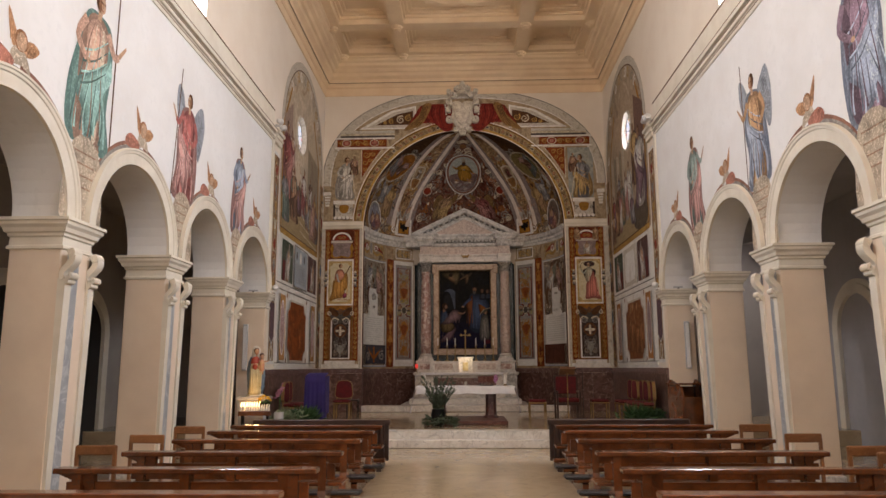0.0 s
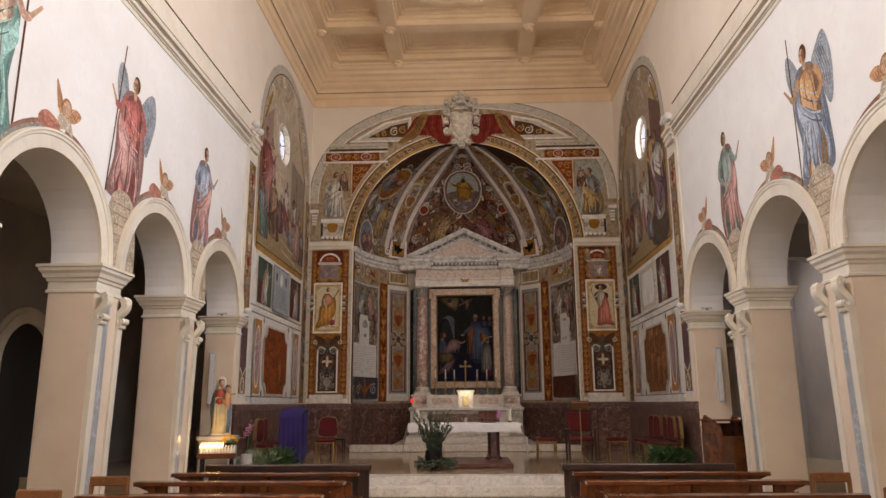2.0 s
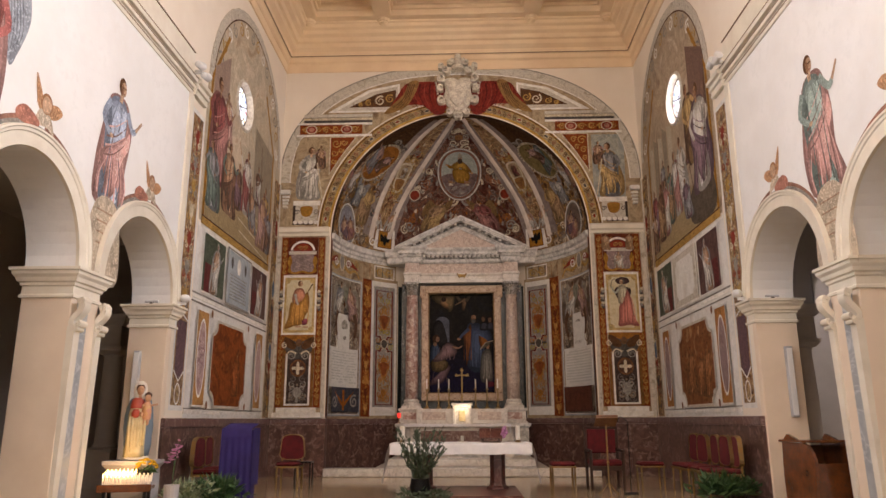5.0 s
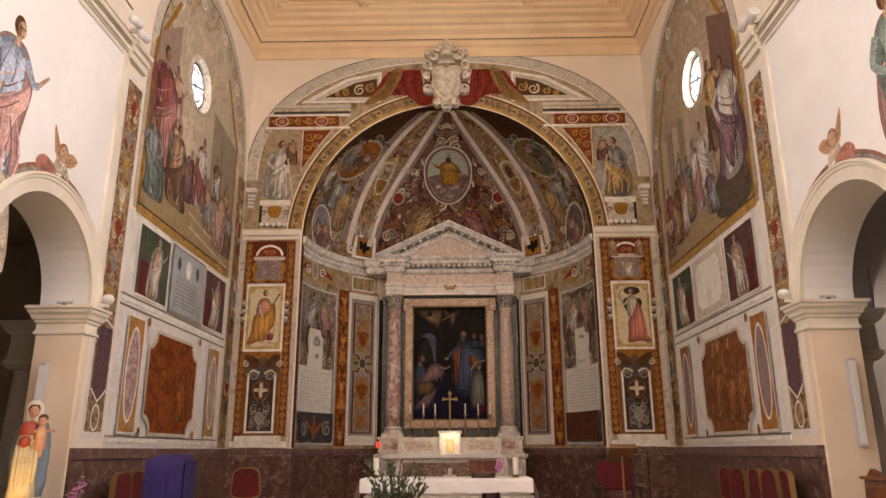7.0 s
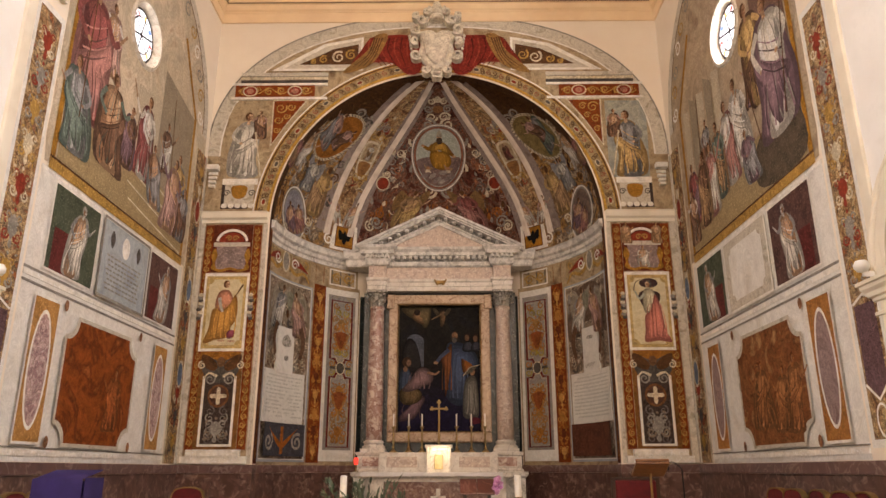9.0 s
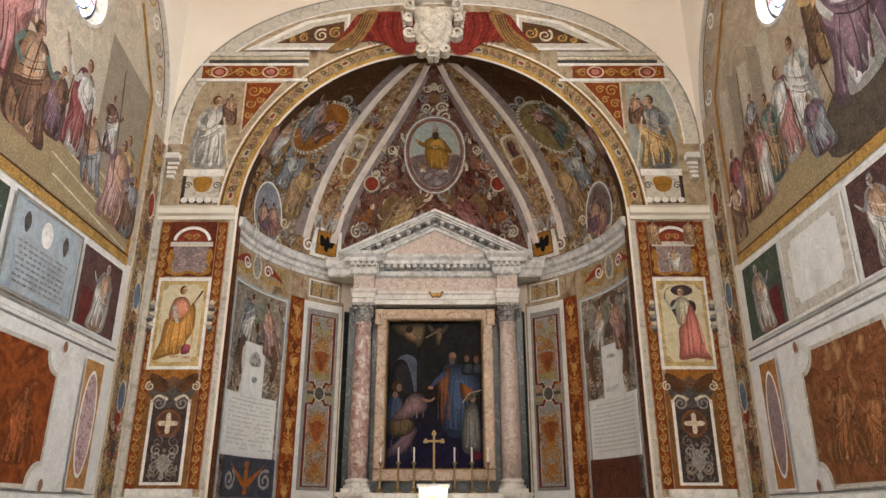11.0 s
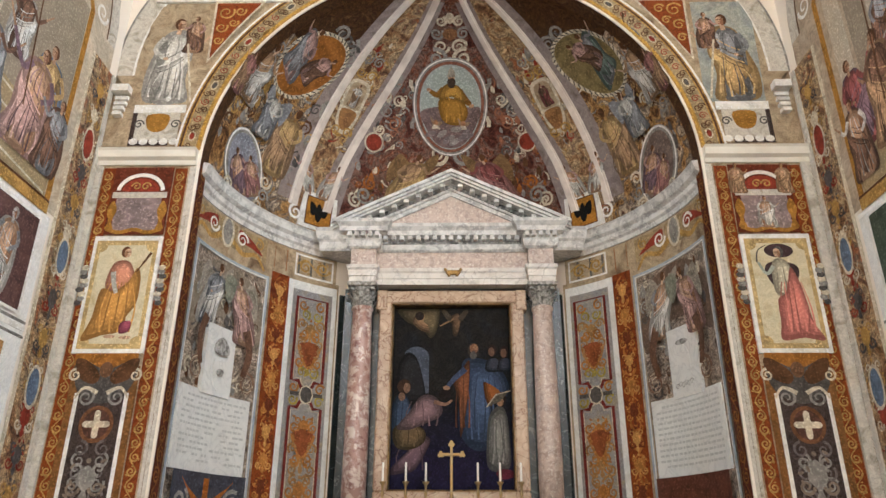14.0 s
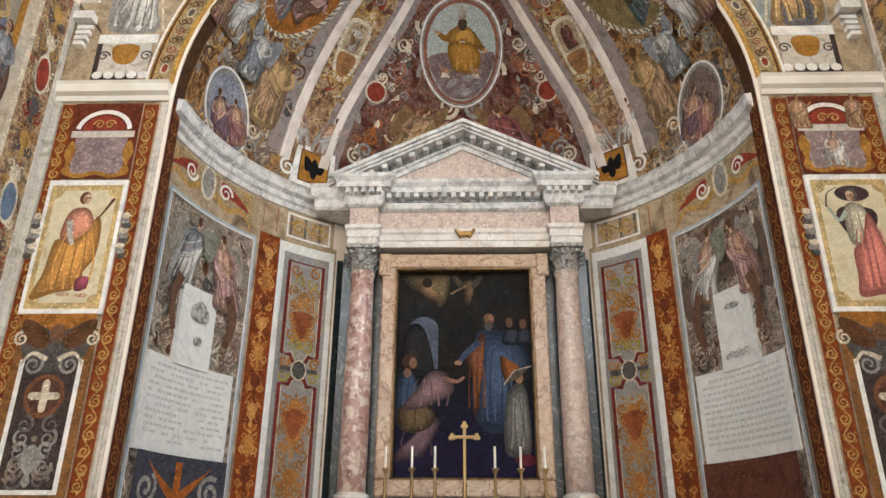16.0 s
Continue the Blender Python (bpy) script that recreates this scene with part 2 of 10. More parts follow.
def box(bm, x0, x1, y0, y1, z0, z1, bev=0.0):
    """A box, with its edges bevelled where bev is given."""
    vs = [bm.verts.new(p) for p in ((x0, y0, z0), (x1, y0, z0), (x1, y1, z0), (x0, y1, z0), (x0, y0, z1), (x1, y0, z1), (x1, y1, z1), (x0, y1, z1))]
    fs = [bm.faces.new([vs[i] for i in f]) for f in ((3, 2, 1, 0), (4, 5, 6, 7), (0, 1, 5, 4), (1, 2, 6, 5), (2, 3, 7, 6), (3, 0, 4, 7))]
    if bev:
        es = list({e for f in fs for e in f.edges})
        bmesh.ops.bevel(bm, geom=es, offset=bev, segments=1, affect="EDGES", profile=0.7)
    return bm


def boxes(*specs, bev=0.0):
    bm = bmesh.new()
    for s in specs:
        box(bm, *s, bev=bev)
    return bm


def lathe(profile, n=20, at=(0, 0, 0), bm=None):
    """A turned solid from (radius, height) pairs."""
    bm = bm or bmesh.new()
    rings = []
    for r, z in profile:
        rings.append([bm.verts.new((at[0] + r * math.cos(2 * math.pi * i / n), at[1] + r * math.sin(2 * math.pi * i / n), at[2] + z)) for i in range(n)])
    for a, b in zip(rings, rings[1:]):
        for i in range(n):
            bm.faces.new((a[i], a[(i + 1) % n], b[(i + 1) % n], b[i]))
    bm.faces.new(rings[0][::-1])
    bm.faces.new(rings[-1])
    return bm


def sweep(path, profile, closed=False, bm=None):
    """A moulding: profile of (out, up) pairs carried along a path of (point, out direction)."""
    bm = bm or bmesh.new()
    rows = [[bm.verts.new(Vector(p) + Vector(o) * a + Vector((0, 0, b))) for a, b in profile] for p, o in path]
    n = len(profile)
    pairs = list(zip(rows, rows[1:])) + ([(rows[-1], rows[0])] if closed else [])
    for a, b in pairs:
        for i in range(n):
            bm.faces.new((a[i], a[(i + 1) % n], b[(i + 1) % n], b[i]))
    if not closed:
        bm.faces.new(rows[0])
        bm.faces.new(rows[-1][::-1])
    return bm


def thing(name, label, category, at=(0, 0, 0), turn=0.0, group="", kind=""):
    e = new(name)
    e.matrix_basis = pose(*at, 0, 0, turn)
    e.empty_display_size = 0.1
    return tagged(e, label, category, group, kind)


def structure(name, bm, mat, label="", smooth=False):
    return tagged(part(name, bm, mat, None, smooth=smooth), label, "", "", "structure")


# ---- structure ----
# floor of the nave and the aisles, the two steps and the presbytery floor
AL, AR = -8.2, 8.0     # outer walls of the aisles
structure("floor", boxes((AL - 0.6, AR + 0.6, YE - 0.4, 15.3, -0.3, 0)), "floor", "polished cream marble nave floor")
structure("floor_step", boxes((XL - 0.9, XR + 0.9, 14.96, 15.32, 0.004, PLAT / 2), bev=0.012), "whitemarble", "lower white marble altar step")
structure("floor_step_upper", boxes((XL - 0.9, XR + 0.9, 15.225, 15.62, 0.1, PLAT + 0.004), bev=0.012), "whitemarble", "upper white marble altar step")
structure("floor_presbytery", boxes((AL - 0.6, AR + 0.6, 15.24, YB + RA + 0.7, -0.2, PLAT), bev=0.014), "floor", "raised polished marble presbytery floor")


def bay_arch(bm, ax_u, r, spring, top, d0, d1, mapf, n=24, base=None, rise=None):
    """Wall above an arched opening: face towards d1, face towards d0, soffit."""
    fr, bk, ft, bt = [], [], [], []
    rise = rise or r
    pts = [(ax_u - r * math.cos(math.pi * i / n), spring + rise * math.sin(math.pi * i / n)) for i in range(n + 1)]
    if base is not None:
        pts = [(ax_u - r, base)] + pts + [(ax_u + r, base)]
    for u, v in pts:
        fr.append(bm.verts.new(mapf(u, v, d1)))
        bk.append(bm.verts.new(mapf(u, v, d0)))
        ft.append(bm.verts.new(mapf(u, top, d1)))
        bt.append(bm.verts.new(mapf(u, top, d0)))
    for i in range(len(pts) - 1):
        if abs(pts[i][0] - pts[i + 1][0]) > 1e-6:
            bm.faces.new((fr[i], fr[i + 1], ft[i + 1], ft[i]))
            bm.faces.new((bk[i + 1], bk[i], bt[i], bt[i + 1]))
            bm.faces.new((ft[i], ft[i + 1], bt[i + 1], bt[i]))
        bm.faces.new((fr[i + 1], fr[i], bk[i], bk[i + 1]))


def map_left(u, v, d):
    return (XL + d, u, v)


def map_right(u, v, d):
    return (XR - d, u, v)


def map_back(u, v, d):
    return (u, YB - d, v)


THICK = 0.62
STRING = 7.0
# centre and half width of each arch, from the altar end
BAYS = {}
for side, ys in PIERS.items():
    ends = (RESPOND - 0.02 + PIER_HALF,) + ys
    BAYS[side] = [((a + b) / 2, (a - b) / 2 - PIER_HALF) for a, b in zip(ends, ys)]
WINDOWS = (11.05, 5.4, -0.2)
for side, mapf in (("left", map_left), ("right", map_right)):
    sx = XL if side == "left" else XR
    out = -1 if side == "left" else 1
    bm = bmesh.new()
    edges = []
    for c, half in BAYS[side]:
        bay_arch(bm, c, half, SPRING, STRING, -THICK, 0, mapf, rise=RISE)
        edges += [c - half, c + half]
    edges = sorted(edges)
    solids = list(zip([YE] + edges[1::2], edges[0::2] + [YP]))
    for u0, u1 in solids:
        x0, x1 = sorted((sx, sx + out * THICK))
        box(bm, x0, x1, u0, u1, SPRING, STRING)
    structure("wall_arcade_" + side, bm, "white", "whitewashed nave wall above an arcade")
    # clerestory with rectangular windows
    bm = bmesh.new()
    x0, x1 = sorted((sx, sx + out * 0.5))
    at = YE
    for w in sorted(WINDOWS):
        box(bm, x0, x1, at, w - 0.6, STRING, 11.2)
        box(bm, x0, x1, w - 0.6, w + 0.6, STRING, 7.75)
        box(bm, x0, x1, w - 0.6, w + 0.6, 9.9, 11.2)
        at = w + 0.6
    box(bm, x0, x1, at, YP, STRING, 11.2)
    structure("wall_clerestory_" + side, bm, "cream", "cream plaster clerestory wall")
    for i, w in enumerate(WINDOWS):
        e = thing("window_%d" % (i + 1 + (3 if out > 0 else 0)), "tall clerestory window in a white frame", "window", kind="structure")
        xw = sx + out * 0.34
        fr = boxes((xw - 0.04, xw + 0.04, w - 0.6, w - 0.52, 7.75, 9.9), (xw - 0.04, xw + 0.04, w + 0.52, w + 0.6, 7.75, 9.9),
                   (xw - 0.04, xw + 0.04, w - 0.03, w + 0.03, 7.83, 9.82), (xw - 0.04, xw + 0.04, w - 0.52, w + 0.52, 7.75, 7.83), (xw - 0.04, xw + 0.04, w - 0.52, w + 0.52, 9.82, 9.9))
        part("window_frame", fr, "trim", e)
        pane = part("pane", boxes((xw - 0.006, xw + 0.006, w - 0.52, w + 0.52, 7.83, 9.82)), "glass", e)
        pane.visible_shadow = False
        la = bpy.data.lights.new("window_light", "AREA")
        la.shape, la.size, la.size_y = "RECTANGLE", 1.0, 1.95
        la.energy, la.color = WINDOW_WATTS * (1.15 if out > 0 else 0.85), (0.86, 0.93, 1.0)
        lo = new("window_light", la)
        lo.matrix_world = look((sx + out * 0.46, w, 8.9), (sx - out * 3.0, w, 7.0))

# presbytery side walls with a round window each
OC = (18.92, 8.02, 0.43)
for side, mapf in (("left", map_left), ("right", map_right)):
    bm = bmesh.new()
    n = 48
    y0, y1, z0, z1 = OC[0] - 1.0, OC[0] + 1.0, OC[1] - 1.0, OC[1] + 1.0
    ring = []
    for i in range(n):
        a = 2 * math.pi * i / n
        k = 1.0 / max(abs(math.cos(a)), abs(math.sin(a)))
        ring.append([bm.verts.new(mapf(OC[0] + q * math.cos(a), OC[1] + q * math.sin(a), d)) for q, d in ((OC[2] * 1.12, 0), (k, 0), (k, -0.6), (OC[2] * 0.98, -0.6))])
    for i in range(n):
        a, b = ring[i], ring[(i + 1) % n]
        for j in range(4):
            bm.faces.new((a[j], b[j], b[(j + 1) % 4], a[(j + 1) % 4]))
    x0, x1 = sorted((mapf(0, 0, 0)[0], mapf(0, 0, -0.6)[0]))
    box(bm, x0, x1, YP, y0, 0, 11.2)
    box(bm, x0, x1, y1, YB + 0.6, 0, 11.2)
    box(bm, x0, x1, y0, y1, 0, z0)
    box(bm, x0, x1, y0, y1, z1, 11.2)
    structure("wall_presbytery_" + side, bm, "cream", "cream plaster presbytery side wall")
    la = bpy.data.lights.new("window_light", "AREA")
    la.shape, la.size = "DISK", 2 * OC[2] - 0.1
    la.energy, la.color = OCULUS_WATTS * (0.4 if side == "left" else 1.3), (0.93, 0.96, 1.0)
    new("window_light", la).matrix_world = look(mapf(OC[0], OC[1], -0.35), mapf(OC[0], OC[1] - 2.0, 4.0))

# wall of the triumphal arch, apse wall and half dome
bm = bmesh.new()
bay_arch(bm, AX, RA - 0.08, ZA, 11.2, -0.25, 0, map_back, 40)
box(bm, XL, AX - RA + 0.08, YB, YB + 0.25, 0, 11.2)
box(bm, AX + RA - 0.08, XR, YB, YB + 0.25, 0, 11.2)
structure("wall_triumphal_arch", bm, "cream", "cream plaster wall with a great arch opening to the apse")
bm = bmesh.new()
n = 64
lo, hi = [], []
for i in range(n + 1):
    a = math.pi * i / n
    p = (AX + RA * math.cos(a), YB + RA * math.sin(a))
    lo.append(bm.verts.new((*p, 0)))
    hi.append(bm.verts.new((*p, ZA)))
for i in range(n):
    bm.faces.new((lo[i], lo[i + 1], hi[i + 1], hi[i]))
structure("wall_apse", bm, "cream", "curved apse wall", True)
bm = bmesh.new()
rows = []
for j in range(25):
    e = 0.5 * math.pi * j / 24
    rows.append([bm.verts.new((AX + RA * math.cos(e) * math.cos(math.pi * i / n), YB + RA * math.cos(e) * math.sin(math.pi * i / n), ZA + RA * math.sin(e))) for i in range(n + 1)])
for a, b in zip(rows, rows[1:]):
    for i in range(n):
        bm.faces.new((a[i], a[i + 1], b[i + 1], b[i]))
structure("ceiling_apse", bm, "cream", "half dome over the apse", True)

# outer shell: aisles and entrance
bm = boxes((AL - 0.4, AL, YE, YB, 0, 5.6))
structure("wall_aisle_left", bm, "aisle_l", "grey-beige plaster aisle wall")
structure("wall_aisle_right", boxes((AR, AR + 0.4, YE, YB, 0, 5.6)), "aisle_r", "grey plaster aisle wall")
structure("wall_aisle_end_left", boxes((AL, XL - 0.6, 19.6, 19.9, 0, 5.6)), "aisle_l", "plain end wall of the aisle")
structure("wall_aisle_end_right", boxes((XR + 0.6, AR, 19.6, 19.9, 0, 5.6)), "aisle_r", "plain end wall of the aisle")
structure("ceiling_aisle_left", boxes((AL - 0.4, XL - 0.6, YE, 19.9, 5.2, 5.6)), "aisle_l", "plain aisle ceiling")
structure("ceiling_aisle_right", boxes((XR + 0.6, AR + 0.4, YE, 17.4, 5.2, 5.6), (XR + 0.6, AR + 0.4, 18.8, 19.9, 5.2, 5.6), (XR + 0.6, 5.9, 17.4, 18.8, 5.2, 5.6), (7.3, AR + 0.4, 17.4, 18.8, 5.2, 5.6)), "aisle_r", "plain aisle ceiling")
bm = boxes((AL - 0.4, AX - 1.9, YE - 0.4, YE, 0, 11.9), (AX + 1.9, AR + 0.4, YE - 0.4, YE, 0, 11.9), (AX - 1.9, AX - 1.0, YE - 0.4, YE, 0, 7.2), (AX + 1.0, AX + 1.9, YE - 0.4, YE, 0, 7.2),
           (AX - 1.0, AX + 1.0, YE - 0.4, YE, 3.3, 7.2), (AX - 1.9, AX + 1.9, YE - 0.4, YE, 10.0, 11.9))
structure("wall_entrance", bm, "cream", "cream plaster entrance wall with a doorway and a large window")
# unseen openings behind the camera, added as warm fill for the nave
for nm, z0, z1, w, watts, colr in (("window_9", 7.2, 10.0, 1.9, HIGH_FILL_WATTS, (1.0, 0.80, 0.58)), ("door_1", 0.0, 3.3, 1.0, LOW_FILL_WATTS, (1.0, 0.84, 0.66))):
    e = thing(nm, "daylit opening in the entrance wall", "window" if z0 else "door", kind="structure")
    part("pane", boxes((AX - w, AX + w, YE - 0.30, YE - 0.28, z0, z1)), "glass", e).visible_shadow = False
    part("window_frame", boxes((AX - w, AX - w + 0.08, YE - 0.27, YE - 0.2, z0, z1), (AX + w - 0.08, AX + w, YE - 0.27, YE - 0.2, z0, z1), (AX - 0.03, AX + 0.03, YE - 0.27, YE - 0.2, z0, z1)), "trim", e)
    la = bpy.data.lights.new("window_light", "AREA")
    la.shape, la.size, la.size_y, la.energy, la.color = "RECTANGLE", 2 * w - 0.1, z1 - z0 - 0.1, watts, colr
    new("window_light", la).matrix_world = look((AX, YE - 0.34, (z0 + z1) / 2), (AX, 10, (z0 + z1) / 2 + (1.0 if z0 else 0.3)))
# arch across the aisle at the mouth of the side chapel
mouth, half = (5.62 + AR) / 2, (AR - 5.62) / 2
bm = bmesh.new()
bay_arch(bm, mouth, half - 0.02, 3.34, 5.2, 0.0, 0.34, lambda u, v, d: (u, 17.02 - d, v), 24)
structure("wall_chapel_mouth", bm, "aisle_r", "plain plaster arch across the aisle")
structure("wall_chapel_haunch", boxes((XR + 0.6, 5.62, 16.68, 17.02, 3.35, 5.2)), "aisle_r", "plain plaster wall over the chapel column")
# unseen roof opening added to light the side chapel at the aisle end
e = thing("window_10", "plain roof lantern of the side chapel", "window", kind="structure")
part("pane", boxes((5.9, 7.3, 17.4, 18.8, 6.36, 6.37)), "glass", e).visible_shadow = False
part("window_frame", boxes((5.9, 5.96, 17.4, 18.8, 6.3, 6.35), (7.24, 7.3, 17.4, 18.8, 6.3, 6.35), (6.57, 6.63, 17.4, 18.8, 6.3, 6.35)), "trim", e)
structure("wall_lantern", boxes((5.7, 5.9, 17.2, 19.0, 5.6, 6.5), (7.3, 7.5, 17.2, 19.0, 5.6, 6.5), (5.9, 7.3, 17.2, 17.4, 5.6, 6.5), (5.9, 7.3, 18.8, 19.0, 5.6, 6.5)), "aisle_r", "plain plaster shaft of the roof lantern")
la = bpy.data.lights.new("window_light", "AREA")
la.shape, la.size, la.size_y, la.energy, la.color = "RECTANGLE", 1.2, 1.2, 120.0, (1.0, 0.90, 0.76)
new("window_light", la).matrix_world = look((6.6, 18.1, 6.28), (6.6, 18.3, 1.0))
# coffered ceiling: cornice, beams, stepped panels and knobs in one mesh
BEAM_X = (-3.9, -2.0, 1.76, 3.66)
BEAM_Y = [21.4, 19.5]
while BEAM_Y[-1] > YE + 3:
    BEAM_Y += [BEAM_Y[-1] - 3.8, BEAM_Y[-1] - 5.7]
bm = boxes((XL - 0.6, XR + 0.6, YE - 0.4, YB + 0.6, 11.87, 12.3))
loop = [((XL, YE, 0), (1, 1, 0)), ((XR, YE, 0), (-1, 1, 0)), ((XR, YB, 0), (-1, -1, 0)), ((XL, YB, 0), (1, -1, 0))]
sweep(loop, [(-0.3, 10.40), (0.035, 10.40), (0.035, 10.62), (0.055, 10.62), (0.055, 10.635), (0.04, 10.64), (0.08, 10.68), (0.10, 10.78), (0.15, 10.80), (0.17, 10.90), (0.27, 10.98), (0.29, 11.08),
             (0.36, 11.10), (0.40, 11.19), (0.50, 11.24), (0.52, 11.32), (0.60, 11.36), (0.62, 11.44), (0.66, 11.46), (0.66, 12.1), (-0.3, 12.1)], True, bm)
BW = 0.21
for x in BEAM_X:
    box(bm, x - BW, x + BW, YE, YB, 11.5, 12.1)
for y in BEAM_Y:
    xs = [XL] + [q for x in BEAM_X for q in (x - BW, x + BW)] + [XR]
    for x0, x1 in zip(xs[::2], xs[1::2]):
        box(bm, x0, x1, y - BW, y + BW, 11.503, 12.1)
for x0, x1 in zip(BEAM_X, BEAM_X[1:]):
    for y1, y0 in zip(BEAM_Y, BEAM_Y[1:]):
        a, b, c, d = x0 + BW, x1 - BW, y0 + BW, y1 - BW
        k = 0.0
        for w, z in ((0.06, 11.66), (0.09, 11.74), (0.10, 11.81)):
            a, b, c, d = a + k, b - k, c + k, d - k
            for e in ((a, b, c, c + w), (a, b, d - w, d), (a, a + w, c + w, d - w), (b - w, b, c + w, d - w)):
                box(bm, *e, z, 11.9)
            k = w
        # bead row along the inner step
        if y1 > 14:
            for i in range(int((b - a) / 0.09)):
                for yy in (c + 0.005, d - 0.035):
                    box(bm, a + i * 0.09, a + i * 0.09 + 0.05, yy, yy + 0.03, 11.765, 11.815)
        if b - a > 2.2 and d - c > 2.2:
            # lobed frame in the large coffers
            cx, cy = (a + b) / 2, (c + d) / 2
            ring = []
            for i in range(72):
                t = 2 * math.pi * i / 72
                r = 1.18 / max(abs(math.cos(t)), abs(math.sin(t))) ** 0.8 * (1 - 0.06 * math.cos(8 * t))
                ring.append([bm.verts.new((cx + q * r * math.cos(t), cy + q * r * math.sin(t), z)) for q, z in ((1.0, 11.88), (1.0, 11.77), (0.95, 11.74), (0.88, 11.77), (0.86, 11.88))])
            for i in range(72):
                p, q = ring[i], ring[(i + 1) % 72]
                for j in range(4):
                    bm.faces.new((p[j], q[j], q[j + 1], p[j + 1]))
for x in BEAM_X:
    for y in BEAM_Y[:8]:
        lathe([(0.0, 11.36), (0.07, 11.365), (0.12, 11.40), (0.10, 11.43), (0.15, 11.45), (0.17, 11.49), (0.17, 11.51)], 10, (x, y, 0), bm)
structure("ceiling", bm, "ceil", "coffered cream plaster ceiling with stepped panels and knobs")

# thin brown strips carry the shade of the cornice grooves as colour
bm = bmesh.new()
for d, z, w in ((0.040, 10.622, 0.014), (0.155, 10.792, 0.012), (0.295, 11.086, 0.014), (0.525, 11.33, 0.012)):
    sweep(loop, [(d - 0.04, z), (d, z), (d, z + w), (d - 0.04, z + w)], True, bm)
structure("trim_cornice_lines", bm, "groove", "dark grooves of the ceiling cornice")

# string course and fascia along the nave walls
for side, mapf in (("left", map_left), ("right", map_right)):
    s = 1 if side == "left" else -1
    sx = XL if side == "left" else XR
    prof = [(-0.02, 6.96), (0.02, 6.96), (0.03, 7.01), (0.012, 7.02), (0.02, 7.06), (0.055, 7.07), (0.06, 7.12), (0.03, 7.13), (0.04, 7.17), (0.09, 7.18), (0.10, 7.24),
            (0.06, 7.25), (0.06, 7.28), (0.02, 7.29), (0.012, 7.72), (-0.02, 7.73)]
    bm = sweep([((sx, YE, 0), (s, 0, 0)), ((sx, YP, 0), (s, 0, 0))], prof)
    sweep([((sx + s * 0.05, YP, 0), (s, 0, 0)), ((sx + s * 0.05, YP + 0.55, 0), (s, 0, 0))], prof[:14] + [(-0.06, 7.29), (-0.06, 6.96)], bm=bm)
    # shade between the mouldings, drawn as thin brown strips
    lines = bmesh.new()
    for d, z, w in ((0.034, 7.013, 0.016), (0.062, 7.123, 0.016), (0.045, 7.173, 0.012), (0.098, 7.248, 0.016), (0.024, 7.73, 0.014)):
        a, b = sorted((sx, sx + s * d))
        box(lines, a, b, YE, YP + (0.0 if z > 7.5 else 0.5), z, z + w)
    structure("trim_string_lines_" + side, lines, "groove", "dark painted grooves of the string course")
    structure("trim_string_course_" + side, bm, "trim", "moulded cream string course")
    x0, x1 = sorted((sx - s * 0.02, sx + s * 0.035))
    structure("trim_wall_end_" + side, boxes((x0, x1, YP - 0.10, YP + 0.06, 3.4, 6.96), bev=0.008), "trim", "slim cream plaster strip ending the nave wall")


def frustum(bm, a, z0, b, z1):
    lo = [bm.verts.new((x, y, z0)) for x, y in ((a[0], a[2]), (a[1], a[2]), (a[1], a[3]), (a[0], a[3]))]
    hi = [bm.verts.new((x, y, z1)) for x, y in ((b[0], b[2]), (b[1], b[2]), (b[1], b[3]), (b[0], b[3]))]
    for i in range(4):
        bm.faces.new((lo[i], lo[(i + 1) % 4], hi[(i + 1) % 4], hi[i]))
    bm.faces.new(lo[::-1])
    bm.faces.new(hi)


def stack(bm, rect, levels):
    """A moulded block: (grow, z) pairs from the bottom up round a rectangle."""
    x0, x1, y0, y1 = rect
    rows = []
    for g, z in levels:
        rows.append([bm.verts.new(p) for p in ((x0 - g, y0 - g, z), (x1 + g, y0 - g, z), (x1 + g, y1 + g, z), (x0 - g, y1 + g, z))])
    for a, b in zip(rows, rows[1:]):
        for i in range(4):
            bm.faces.new((a[i], a[(i + 1) % 4], b[(i + 1) % 4], b[i]))
    bm.faces.new(rows[0][::-1])
    bm.faces.new(rows[-1])
    return bm


def volute(r0, turns, w, depth, at, s, n=26, flip=1):
    """A small scroll bracket in the x-z plane, extruded along y."""
    bm = bmesh.new()
    pts = []
    for i in range(n + 1):
        k = i / n
        a = flip * (math.pi / 2 - k * turns * 2 * math.pi)
        r = r0 * (1 - 0.8 * k)
        pts.append((at[0] + s * (r * math.cos(a)), at[2] + r * math.sin(a), w * (1 - 0.5 * k)))
    ribbon_solid(bm, pts, at[1], depth)
    return bm


def ribbon_solid(bm, pts, y, depth):
    rows = []
    for i, (x, z, w) in enumerate(pts):
        a, b = pts[max(0, i - 1)], pts[min(len(pts) - 1, i + 1)]
        t = Vector((b[0] - a[0], b[1] - a[1]))
        t.normalize()
        n = Vector((-t.y, t.x)) * w * 0.5
        rows.append([bm.verts.new((x + k * n.x, yy, z + k * n.y)) for k, yy in ((1, y), (-1, y), (-1, y + depth), (1, y + depth))])
    for a, b in zip(rows, rows[1:]):
        for i in range(4):
            bm.faces.new((a[i], a[(i + 1) % 4], b[(i + 1) % 4], b[i]))
    bm.faces.new(rows[0][::-1])
    bm.faces.new(rows[-1])


